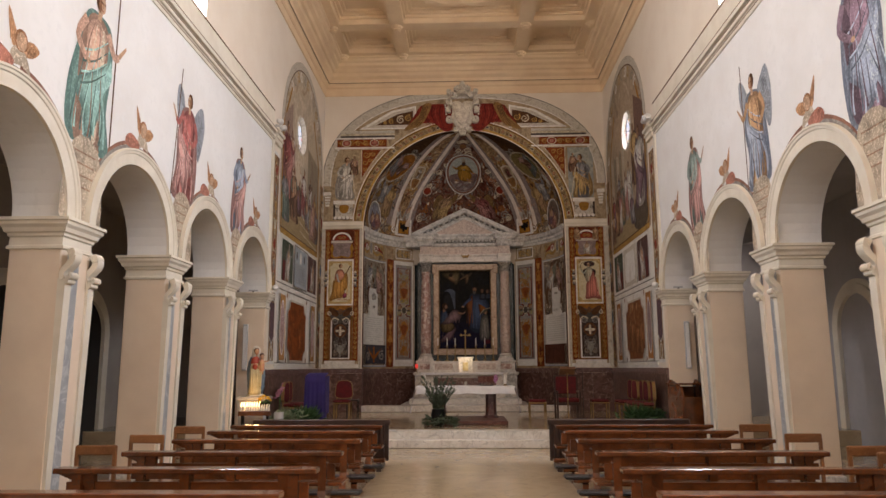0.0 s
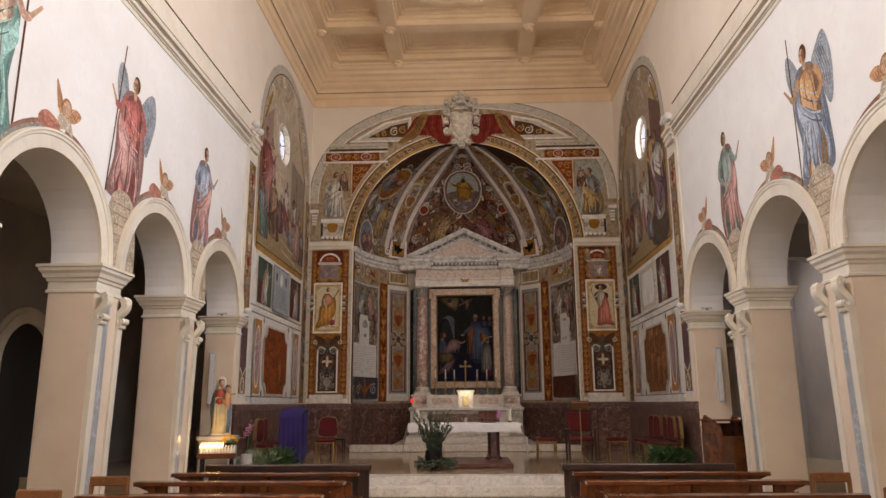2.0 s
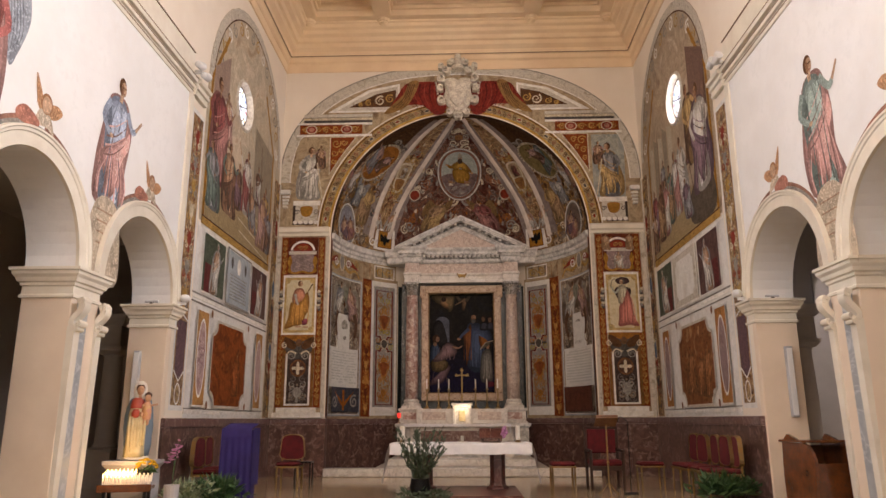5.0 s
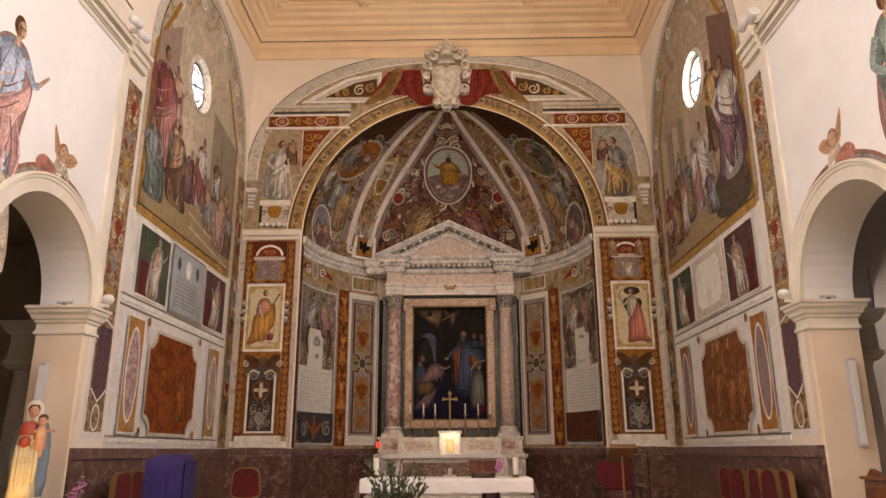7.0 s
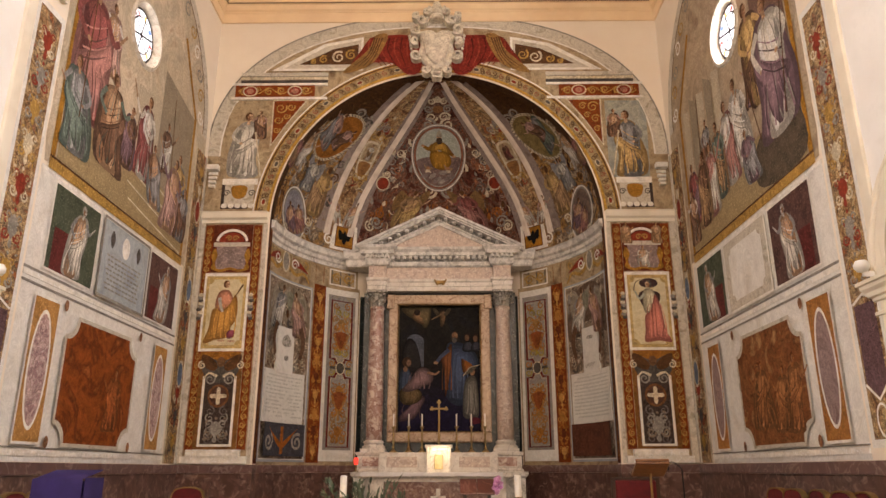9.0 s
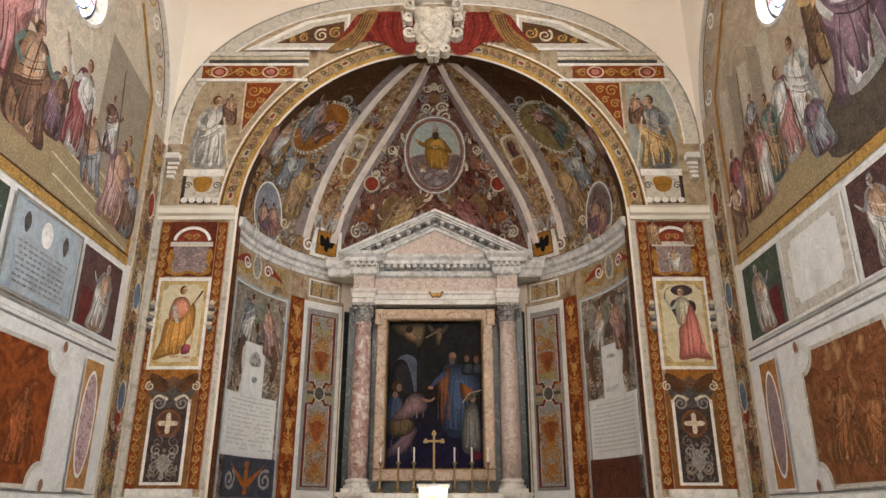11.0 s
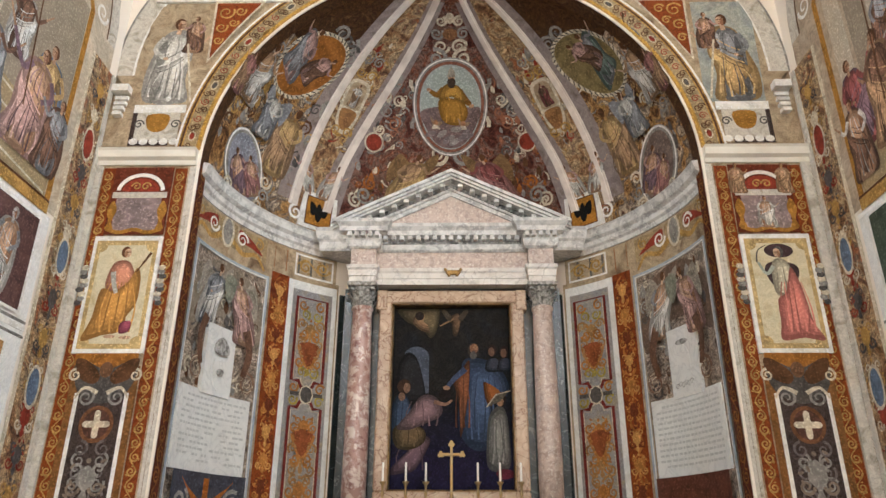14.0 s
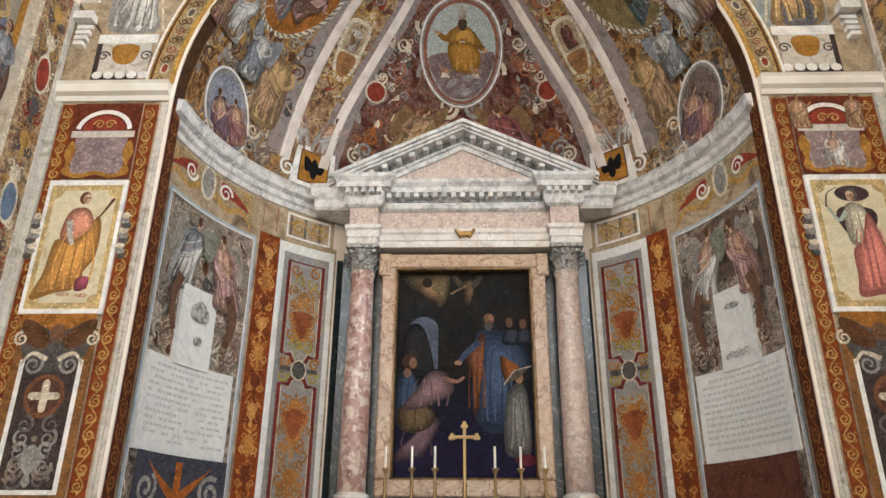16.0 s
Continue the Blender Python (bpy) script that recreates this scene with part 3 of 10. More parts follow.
# piers of the arcades
CAP = [(0.0, 2.97), (0.022, 2.98), (0.022, 3.01), (0.004, 3.02), (0.0, 3.11), (0.02, 3.125), (0.024, 3.155), (0.05, 3.17), (0.062, 3.215), (0.092, 3.25), (0.096, 3.285), (0.118, 3.295), (0.118, 3.33), (0.0, 3.335), (0.0, 3.345)]


def pier(sx, s, respond=False):
    e = thing("pier", "beige plaster arcade pier with moulded capital and white scroll brackets" if not respond else "cream plaster half pier with a moulded capital", "pier", group="arcade piers")
    d = 0.62
    x0, x1 = sorted((sx, sx - s * d))
    y0, y1 = (-PIER_HALF, PIER_HALF) if not respond else (-0.03, 0.28)
    part("shaft", boxes((x0 + 0.004, x1 - 0.004, y0, y1, 0, 2.98), bev=0.012), "pier", e)
    part("plinth", boxes((x0 - 0.03, x1 + 0.03, y0 - 0.03, y1 + 0.03, 0, 0.16), bev=0.012), "greystone", e)
    part("capital", stack(bmesh.new(), (x0, x1, y0, y1), CAP), "trim", e, "cream moulded capital")
    if respond:
        return e
    # tapering white bands with brackets, and the marble slip between them
    for y in (y0 - 0.004, y1 - 0.126):
        bm = bmesh.new()
        a, b = sorted((sx - s * 0.02, sx + s * 0.025)), sorted((sx - s * 0.02, sx + s * 0.07))
        frustum(bm, (*a, y + 0.015, y + 0.115), 0.16, (*b, y, y + 0.13), 2.64)
        part("band", bm, "trim", e, "tapering white stucco band")
        bm = bmesh.new()
        pts = []
        for i in range(31):
            k = i / 30
            pts.append((sx + s * (0.085 + 0.04 * math.sin(k * 2 * math.pi - 0.5) - 0.03 * k + 0.03 * (1 - k) ** 2), 2.97 - 0.34 * k, 0.085 - 0.03 * k))
        ribbon_solid(bm, pts, y - 0.005, 0.14)
        for zc, r, xo in ((2.92, 0.045, 0.115), (2.66, 0.036, 0.105), (2.60, 0.022, 0.08)):
            v = volute(r, 1.0, 0.03, 0.16, (sx + s * xo, y - 0.015, zc), s)
            me = bpy.data.meshes.new("tmp")
            v.to_mesh(me)
            v.free()
            bm.from_mesh(me)
            bpy.data.meshes.remove(me)
        part("bracket", bm, "trim", e, "white scroll bracket")
    bm = bmesh.new()
    a, b = sorted((sx - s * 0.02, sx + s * 0.012)), sorted((sx - s * 0.02, sx + s * 0.04))
    frustum(bm, (*a, y0 + 0.125, y0 + 0.30), 0.16, (*b, y0 + 0.13, y0 + 0.31), 2.96)
    part("marble_slip", bm, "greymarble", e, "grey veined marble slip")
    bm = bmesh.new()
    frustum(bm, (*a, y0 + 0.302, y1 - 0.125), 0.16, (*b, y0 + 0.312, y1 - 0.13), 2.96)
    part("plaster_slip", bm, "pier", e)
    return e


for side, sx, s in (("left", XL, 1), ("right", XR, -1)):
    first = None
    for y in PIERS[side]:
        if first is None:
            first = pier(sx, s)
            first.matrix_basis = pose(0, y, 0)
        else:
            copy_thing(first, pose(0, y, 0))
    pier(sx, s, True).matrix_basis = pose(0, RESPOND, 0)


# archivolts
def archivolt(mapf, c, half):
    bm = bmesh.new()
    n = 40
    prof = ((-0.004, -0.01), (-0.004, 0.03), (0.14, 0.035), (0.15, 0.05), (0.18, 0.055), (0.19, 0.07), (0.215, 0.07), (0.22, -0.01))
    rows = []
    for i in range(n + 1):
        t = math.pi * i / n
        rows.append([bm.verts.new(mapf(c - (half + q) * math.cos(t), SPRING + (RISE + q) * math.sin(t), d)) for q, d in prof])
    for a, b in zip(rows, rows[1:]):
        for j in range(len(prof) - 1):
            bm.faces.new((a[j], a[j + 1], b[j + 1], b[j]))
    return bm


for side, mapf in (("left", map_left), ("right", map_right)):
    for c, half in BAYS[side]:
        structure("trim_archivolt_" + side, archivolt(mapf, c, half), "trim", "white moulded arch band")

# aisle walls: arched recesses with white surrounds
for side, x, s, mat in (("left", AL, 1, "aisle_l"), ("right", AR, -1, "aisle_r")):
    for c, half in BAYS[side][:5]:
        def mp(u, v, d, x=x, s=s):
            return (x + s * d, u, v)
        for r0, r1, dd, m2 in ((0.75, 0.95, 0.09, "trim"), (0.95, 1.05, 0.05, "trim")):
            bm = bmesh.new()
            pts = [(c - r0, 0)] + [(c - r0 * math.cos(math.pi * i / 24), 2.35 + r0 * math.sin(math.pi * i / 24)) for i in range(25)] + [(c + r0, 0)]
            pt2 = [(c - r1, 0)] + [(c - r1 * math.cos(math.pi * i / 24), 2.35 + r1 * math.sin(math.pi * i / 24)) for i in range(25)] + [(c + r1, 0)]
            for i in range(26):
                q = [bm.verts.new(mp(*p, dd)) for p in (pts[i], pts[i + 1], pt2[i + 1], pt2[i])]
                k = [bm.verts.new(mp(*p, -0.05)) for p in (pts[i], pts[i + 1], pt2[i + 1], pt2[i])]
                bm.faces.new(q)
                bm.faces.new((q[0], q[1], k[1], k[0]))
                bm.faces.new((q[3], q[2], k[2], k[3]))
            structure("trim_recess", bm, m2, "plaster surround of an arched aisle recess")
        # flat back; on the left the recess shade is put into a near-black colour
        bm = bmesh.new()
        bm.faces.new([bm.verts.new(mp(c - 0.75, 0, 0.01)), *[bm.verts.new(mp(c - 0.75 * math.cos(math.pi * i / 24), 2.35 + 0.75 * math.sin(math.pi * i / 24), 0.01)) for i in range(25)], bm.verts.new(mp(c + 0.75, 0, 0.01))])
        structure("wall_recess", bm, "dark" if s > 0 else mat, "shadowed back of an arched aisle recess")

# marble wainscot of the presbytery, slab by slab
def slabs(name, label, cells, mapf, z0, z1, d, mat, curved=False):
    e = thing(name, label, "wainscot", kind="structure")
    for u0, u1 in cells:
        n = 6 if curved else 1
        vs, fs = [], []
        for i in range(n + 1):
            u = u0 + (u1 - u0) * i / n
            vs += [mapf(u, z0, -0.03), mapf(u, z0, d), mapf(u, z1, d), mapf(u, z1, -0.03)]
        for i in range(n):
            a, b = 4 * i, 4 * i + 4
            fs += [(a + 1, b + 1, b + 2, a + 2), (a + 2, b + 2, b + 3, a + 3), (a, b, b + 1, a + 1)]
        fs += [(0, 1, 2, 3), (4 * n + 3, 4 * n + 2, 4 * n + 1, 4 * n)]
        link("slab", vs, fs, mat, e)
    return e


def map_apse(u, v, d):
    a = radians(u)
    return (AX + (RA - d) * math.sin(a), YB + (RA - d) * math.cos(a), v)


def split(a, b, n, gap=0.01):
    w = (b - a) / n
    return [(a + i * w + gap, a + (i + 1) * w - gap) for i in range(n)]


for side, mapf in (("left", map_left), ("right", map_right)):
    slabs("wall_wainscot_" + side, "polished dark red marble wainscot slabs", split(YP - 0.1, YB, 6, 0.002), mapf, PLAT, 1.46, 0.035, "wain")
    slabs("wall_wainscot_rail_" + side, "mauve marble wainscot rail", split(YP - 0.1, YB, 2, 0.001), mapf, 1.463, 1.60, 0.06, "wain_band")
    slabs("baseboard_" + side, "dark marble baseboard", split(YP - 0.1, YB, 2, 0.001), mapf, PLAT, 0.46, 0.05, "wain_band")
slabs("wall_wainscot_back_left", "polished dark red marble wainscot slabs", split(XL, AX - RA + 0.06, 2, 0.002), map_back, PLAT, 1.46, 0.035, "wain")
slabs("wall_wainscot_back_right", "polished dark red marble wainscot slabs", split(AX + RA - 0.06, XR, 2, 0.002), map_back, PLAT, 1.46, 0.035, "wain")
slabs("wall_wainscot_rail_back_left", "mauve marble wainscot rail", [(XL, AX - RA + 0.06)], map_back, 1.463, 1.60, 0.06, "wain_band")
slabs("wall_wainscot_rail_back_right", "mauve marble wainscot rail", [(AX + RA - 0.06, XR)], map_back, 1.463, 1.60, 0.06, "wain_band")
slabs("wall_wainscot_apse", "curved dark red marble wainscot slabs", split(-88, 88, 10, 0.1), map_apse, PLAT, 1.46, 0.035, "wain", True)
slabs("wall_wainscot_rail_apse", "curved mauve marble wainscot rail", split(-88, 88, 6, 0.05), map_apse, 1.463, 1.60, 0.06, "wain_band", True)
structure("floor_predella", boxes((AX - 3.12, AX + 3.12, 21.75, 22.2, PLAT + 0.004, 0.50), (AX - 2.0, AX + 2.0, 22.2, 24.9, PLAT + 0.004, 0.50), bev=0.012), "whitemarble", "low white marble altar platform")
structure("floor_predella_step", boxes((AX - 1.75, AX + 1.75, 22.6, 24.9, 0.502, 0.66), bev=0.012), "whitemarble", "upper white marble altar step")
# ---- painted decoration ----
def deep(rgb):
    """Old pigment, a little deeper than its fresh colour."""
    return tuple(c ** 1.28 for c in rgb)


def pigment(rgb, k=0.52, rough=0.75, scale=6.0):
    """Fresco colour: mottled at two scales."""
    key = "pigment_%d_%d_%d_%d_%d" % (rgb[0] * 250, rgb[1] * 250, rgb[2] * 250, scale * 10, k * 100)
    if key not in M:
        rgb = deep(rgb)
        dark = tuple(c * k for c in rgb)
        lite = tuple(min(0.85, c * 1.5 + 0.003) for c in rgb)
        M[key] = material(key, rgb, rough, second=dark, scale=scale, mix=(0.38, 0.66), third=lite, fine=scale * 6, distort=0.6, spec=0.15)
    return key


def fresco(name, colours, scale=2.2, rough=0.75, fine=0.35):
    """A busy fresco ground: patches of several pigments with soft edges."""
    m = bpy.data.materials.new(name)
    m.use_nodes = True
    nt = m.node_tree
    b = nt.nodes["Principled BSDF"]
    b.inputs["Roughness"].default_value = rough
    b.inputs["Specular IOR Level"].default_value = 0.15
    geo = nt.nodes.new("ShaderNodeNewGeometry")
    n1 = nt.nodes.new("ShaderNodeTexNoise")
    n1.inputs["Scale"].default_value, n1.inputs["Detail"].default_value, n1.inputs["Distortion"].default_value = scale, 3.5, 1.8
    nt.links.new(geo.outputs["Position"], n1.inputs["Vector"])
    ramp = nt.nodes.new("ShaderNodeValToRGB")
    el = ramp.color_ramp.elements
    while len(el) < len(colours):
        el.new(0.5)
    for i, c in enumerate(colours):
        el[i].position = 0.30 + 0.42 * i / (len(colours) - 1)
        el[i].color = (*deep(c), 1)
    nt.links.new(n1.outputs["Fac"], ramp.inputs[0])
    n2 = nt.nodes.new("ShaderNodeTexNoise")
    n2.inputs["Scale"].default_value, n2.inputs["Detail"].default_value, n2.inputs["Distortion"].default_value = scale * 5, 5, 1.0
    nt.links.new(geo.outputs["Position"], n2.inputs["Vector"])
    mr = nt.nodes.new("ShaderNodeMapRange")
    mr.inputs["From Min"].default_value, mr.inputs["From Max"].default_value = 0.3, 0.7
    mr.inputs["To Min"].default_value, mr.inputs["To Max"].default_value = 1 - fine, 1 + fine
    nt.links.new(n2.outputs["Fac"], mr.inputs["Value"])
    hsv = nt.nodes.new("ShaderNodeHueSaturation")
    # curling brush strokes
    wv = nt.nodes.new("ShaderNodeTexNoise")
    wv.inputs["Scale"].default_value, wv.inputs["Detail"].default_value, wv.inputs["Distortion"].default_value = scale * 2.4, 2.0, 3.5
    nt.links.new(geo.outputs["Position"], wv.inputs["Vector"])
    sn = nt.nodes.new("ShaderNodeMath")
    sn.operation = "MULTIPLY"
    sn.inputs[1].default_value = 42.0
    nt.links.new(wv.outputs["Fac"], sn.inputs[0])
    si = nt.nodes.new("ShaderNodeMath")
    si.operation = "SINE"
    nt.links.new(sn.outputs[0], si.inputs[0])
    ms = nt.nodes.new("ShaderNodeMapRange")
    ms.inputs["From Min"].default_value, ms.inputs["From Max"].default_value = -1.0, 1.0
    ms.inputs["To Min"].default_value, ms.inputs["To Max"].default_value = 1 - fine * 1.1, 1 + fine * 1.3
    nt.links.new(si.outputs[0], ms.inputs["Value"])
    mm = nt.nodes.new("ShaderNodeMath")
    mm.operation = "MULTIPLY"
    nt.links.new(mr.outputs[0], mm.inputs[0])
    nt.links.new(ms.outputs[0], mm.inputs[1])
    nt.links.new(ramp.outputs[0], hsv.inputs["Color"])
    nt.links.new(mm.outputs[0], hsv.inputs["Value"])
    nt.links.new(hsv.outputs[0], b.inputs["Base Color"])
    M[name] = m
    return name


fresco("fr_scene_left", [(0.44, 0.35, 0.26), (0.58, 0.50, 0.39), (0.52, 0.46, 0.37), (0.64, 0.56, 0.45), (0.50, 0.39, 0.30)], 0.8, fine=0.10)
fresco("fr_panel", [(0.40, 0.38, 0.34), (0.34, 0.33, 0.33), (0.44, 0.38, 0.26)], 2.0, fine=0.15)
fresco("fr_lilac", [(0.28, 0.23, 0.22), (0.36, 0.31, 0.29), (0.24, 0.19, 0.17)], 3.0, fine=0.14)
fresco("fr_scene_right", [(0.34, 0.26, 0.20), (0.50, 0.42, 0.32), (0.43, 0.35, 0.27), (0.56, 0.48, 0.38)], 0.9, fine=0.12)
fresco("fr_grotesque", [(0.16, 0.09, 0.06), (0.32, 0.20, 0.11), (0.45, 0.34, 0.21), (0.24, 0.17, 0.12), (0.38, 0.16, 0.07)], 3.0, fine=0.5)
fresco("fr_dome", [(0.07, 0.035, 0.025), (0.22, 0.12, 0.05), (0.42, 0.27, 0.12), (0.17, 0.14, 0.12), (0.50, 0.41, 0.30), (0.12, 0.06, 0.04)], 2.6, fine=0.5)
fresco("fr_maroon", [(0.09, 0.035, 0.028), (0.16, 0.06, 0.042), (0.22, 0.15, 0.12), (0.20, 0.075, 0.04), (0.34, 0.24, 0.19)], 3.0, fine=0.5)
fresco("fr_brownvault", [(0.075, 0.04, 0.022), (0.13, 0.07, 0.03), (0.09, 0.045, 0.025), (0.18, 0.11, 0.05)], 4.0)
fresco("fr_monument", [(0.15, 0.11, 0.09), (0.38, 0.32, 0.26), (0.25, 0.20, 0.16), (0.52, 0.45, 0.37), (0.18, 0.11, 0.08)], 2.4, fine=0.5)
fresco("fr_rust", [(0.24, 0.075, 0.022), (0.33, 0.115, 0.035), (0.20, 0.06, 0.02), (0.40, 0.17, 0.06)], 1.8, fine=0.2)
fresco("fr_rust_scene", [(0.20, 0.08, 0.035), (0.30, 0.15, 0.07), (0.24, 0.10, 0.045), (0.40, 0.25, 0.13)], 1.8, fine=0.25)
fresco("fr_redscroll", [(0.22, 0.055, 0.018), (0.30, 0.095, 0.026), (0.16, 0.04, 0.018)], 5.0, fine=0.2)
fresco("fr_orange", [(0.30, 0.11, 0.03), (0.40, 0.17, 0.045), (0.24, 0.08, 0.025)], 4.0, fine=0.25)
fresco("fr_darkred", [(0.10, 0.03, 0.018), (0.16, 0.05, 0.025), (0.08, 0.025, 0.016)], 5.0)
fresco("fr_white", [(0.72, 0.70, 0.67), (0.78, 0.77, 0.74), (0.68, 0.65, 0.60)], 1.2, fine=0.06)
fresco("fr_greyblue", [(0.36, 0.40, 0.44), (0.46, 0.50, 0.53), (0.40, 0.42, 0.43)], 2.0, fine=0.08)
fresco("fr_sky", [(0.33, 0.36, 0.36), (0.45, 0.45, 0.40), (0.27, 0.30, 0.30)], 1.6, fine=0.15)
fresco("fr_niche", [(0.35, 0.26, 0.17), (0.50, 0.41, 0.29), (0.24, 0.17, 0.11)], 1.8, fine=0.15)
fresco("fr_ivory", [(0.62, 0.55, 0.38), (0.68, 0.62, 0.46), (0.56, 0.47, 0.30)], 2.0, fine=0.08)
fresco("fr_porphyry", [(0.46, 0.33, 0.32), (0.58, 0.46, 0.44), (0.36, 0.23, 0.24), (0.64, 0.54, 0.51)], 6.0)
fresco("fr_mauve", [(0.30, 0.22, 0.22), (0.38, 0.29, 0.28), (0.24, 0.17, 0.17)], 4.0, fine=0.2)
fresco("fr_violet", [(0.13, 0.08, 0.09), (0.20, 0.13, 0.14), (0.16, 0.10, 0.11)], 5.0)
fresco("fr_stone", [(0.54, 0.50, 0.43), (0.64, 0.60, 0.53), (0.42, 0.38, 0.31)], 4.0, fine=0.12)
fresco("fr_dark", [(0.07, 0.05, 0.045), (0.11, 0.08, 0.07), (0.05, 0.035, 0.03)], 5.0)
fresco("fr_canvas", [(0.016, 0.015, 0.015), (0.028, 0.024, 0.02), (0.02, 0.022, 0.03)], 1.2, 0.7)

GOLDP = pigment((0.44, 0.25, 0.06))
OCHRE = pigment((0.50, 0.33, 0.12))
CREAMP = pigment((0.68, 0.60, 0.47))
WHITEP = pigment((0.86, 0.83, 0.77), 0.70)
GREYP = pigment((0.36, 0.34, 0.31))
DKGREY = pigment((0.15, 0.135, 0.125))
REDP = pigment((0.33, 0.075, 0.045))
BLUEP = pigment((0.20, 0.25, 0.33))
GREENP = pigment((0.13, 0.19, 0.13))
BROWNP = pigment((0.17, 0.09, 0.045))
SKIN = pigment((0.52, 0.33, 0.21))
PALESKIN = pigment((0.60, 0.43, 0.31))
BLACKP = pigment((0.02, 0.018, 0.016))
YELLOWP = pigment((0.60, 0.38, 0.10))
PINKP = pigment((0.52, 0.27, 0.21))


def ell(cu, cv, a, b, n=22, rot=0.0):
    c, s = math.cos(rot), math.sin(rot)
    out = []
    for i in range(n):
        t = 2 * math.pi * i / n
        x, y = a * math.cos(t), b * math.sin(t)
        out.append((cu + x * c - y * s, cv + x * s + y * c))
    return out


def rect(u0, u1, v0, v1):
    return [(u0, v0), (u1, v0), (u1, v1), (u0, v1)]


def smooth_loop(pts, k=4):
    """A closed Catmull-Rom curve through the points."""
    n = len(pts)
    out = []
    for i in range(n):
        p0, p1, p2, p3 = pts[i - 1], pts[i], pts[(i + 1) % n], pts[(i + 2) % n]
        for j in range(k):
            t = j / k
            out.append(tuple(0.5 * (2 * p1[c] + (p2[c] - p0[c]) * t + (2 * p0[c] - 5 * p1[c] + 4 * p2[c] - p3[c]) * t * t + (3 * p1[c] - p0[c] - 3 * p2[c] + p3[c]) * t ** 3) for c in (0, 1)))
    return out


def smooth_line(pts, k=5):
    out = []
    n = len(pts)
    for i in range(n - 1):
        p0, p1, p2, p3 = pts[max(0, i - 1)], pts[i], pts[i + 1], pts[min(n - 1, i + 2)]
        for j in range(k):
            t = j / k
            out.append(tuple(0.5 * (2 * p1[c] + (p2[c] - p0[c]) * t + (2 * p0[c] - 5 * p1[c] + 4 * p2[c] - p3[c]) * t * t + (3 * p1[c] - p0[c] - 3 * p2[c] + p3[c]) * t ** 3) for c in (0, 1)))
    return out + [tuple(pts[-1])]


def islands(faces, n):
    """Groups of faces that hang together."""
    root = list(range(n))

    def find(i):
        while root[i] != i:
            root[i] = root[root[i]]
            i = root[i]
        return i
    for f in faces:
        for i in f[1:]:
            root[find(i)] = find(f[0])
    out = {}
    for k, f in enumerate(faces):
        out.setdefault(find(f[0]), []).append(k)
    return list(out.values())


class Painted:
    """Painted shapes on a wall, gathered part by part; each lies a hair proud of the one before."""

    def __init__(self, name, label, mapf, category="fresco", kind="", base=0.004, curved=False):
        self.e = thing(name, label, category, kind=kind)
        self.mapf, self.d, self.parts, self.curved, self.count = mapf, base, {}, curved, 0

    def face(self, pts, mat, part_name, step=0.00003, lift=0.0, thick=0.0):
        vs, fs, mats, fm = self.parts.setdefault(part_name, ([], [], [], []))
        if mat not in mats:
            mats.append(mat)
        mi = mats.index(mat)
        area = sum(p[0] * q[1] - q[0] * p[1] for p, q in zip(pts, pts[1:] + pts[:1]))
        if area < 0:
            pts = pts[::-1]
        self.d += step + (thick if thick >= 0.02 else min(thick, 0.0025))
        if self.curved and abs(area) > 0.12:
            self.d += 0.0012
        d = self.d + lift
        if self.curved and abs(area) > 0.05:
            self.d += 0.0008
        b = len(vs)
        if self.curved:
            long = []
            for p, q in zip(pts, pts[1:] + pts[:1]):
                k = max(1, int(math.hypot(q[0] - p[0], q[1] - p[1]) / 0.12))
                long += [(p[0] + (q[0] - p[0]) * i / k, p[1] + (q[1] - p[1]) * i / k) for i in range(k)]
            pts = long
        n = len(pts)
        cu, cv = sum(p[0] for p in pts) / n, sum(p[1] for p in pts) / n
        size = max(math.hypot(p[0] - cu, p[1] - cv) for p in pts)
        rings = max(1, int(size / 0.11)) if self.curved and n > 4 else 1
        vs += [self.mapf(u, v, d) for u, v in pts]
        if rings == 1:
            fs.append(tuple(range(b, b + n)))
            fm.append(mi)
        else:
            for r in range(1, rings):
                k = 1 - r / rings
                vs += [self.mapf(cu + (u - cu) * k, cv + (v - cv) * k, d) for u, v in pts]
            vs.append(self.mapf(cu, cv, d))
            c = b + n * rings
            for r in range(rings):
                for i in range(n):
                    j = (i + 1) % n
                    o = b + r * n
                    fs.append((o + i, o + j, o + n + j, o + n + i) if r < rings - 1 else (o + i, o + j, c))
                    fm.append(mi)
        if thick:
            o = len(vs)
            vs += [self.mapf(u, v, -0.002) for u, v in pts]
            for i in range(n):
                j = (i + 1) % n
                fs.append((b + i, o + i, o + j, b + j))
                fm.append(mi)
        return self

    def rect(self, u0, u1, v0, v1, mat, part_name="field", thick=0.0, nu=1):
        if nu == 1 and part_name in ("panel", "moulding", "strip", "oval", "frieze"):
            self.count += 1
            part_name += "#%d" % self.count
        for i in range(nu):
            a, b = u0 + (u1 - u0) * i / nu, u0 + (u1 - u0) * (i + 1) / nu
            self.face(rect(a, b, v0, v1), mat, part_name, 0.0001 if i == 0 else 0.0, 0, thick if i == 0 else 0)

    def ribbon(self, pts, w, mat, part_name="ornament", w1=None, closed=False, thick=0.0):
        w1 = w if w1 is None else w1
        n = len(pts)
        sides = []
        for i in range(n):
            a = pts[i - 1] if (i or closed) else pts[0]
            b = pts[(i + 1) % n] if (i < n - 1 or closed) else pts[-1]
            t = Vector((b[0] - a[0], b[1] - a[1]))
            if t.length < 1e-9:
                t = Vector((1, 0))
            t.normalize()
            k = 0.5 * (w + (w1 - w) * i / max(1, n - 1))
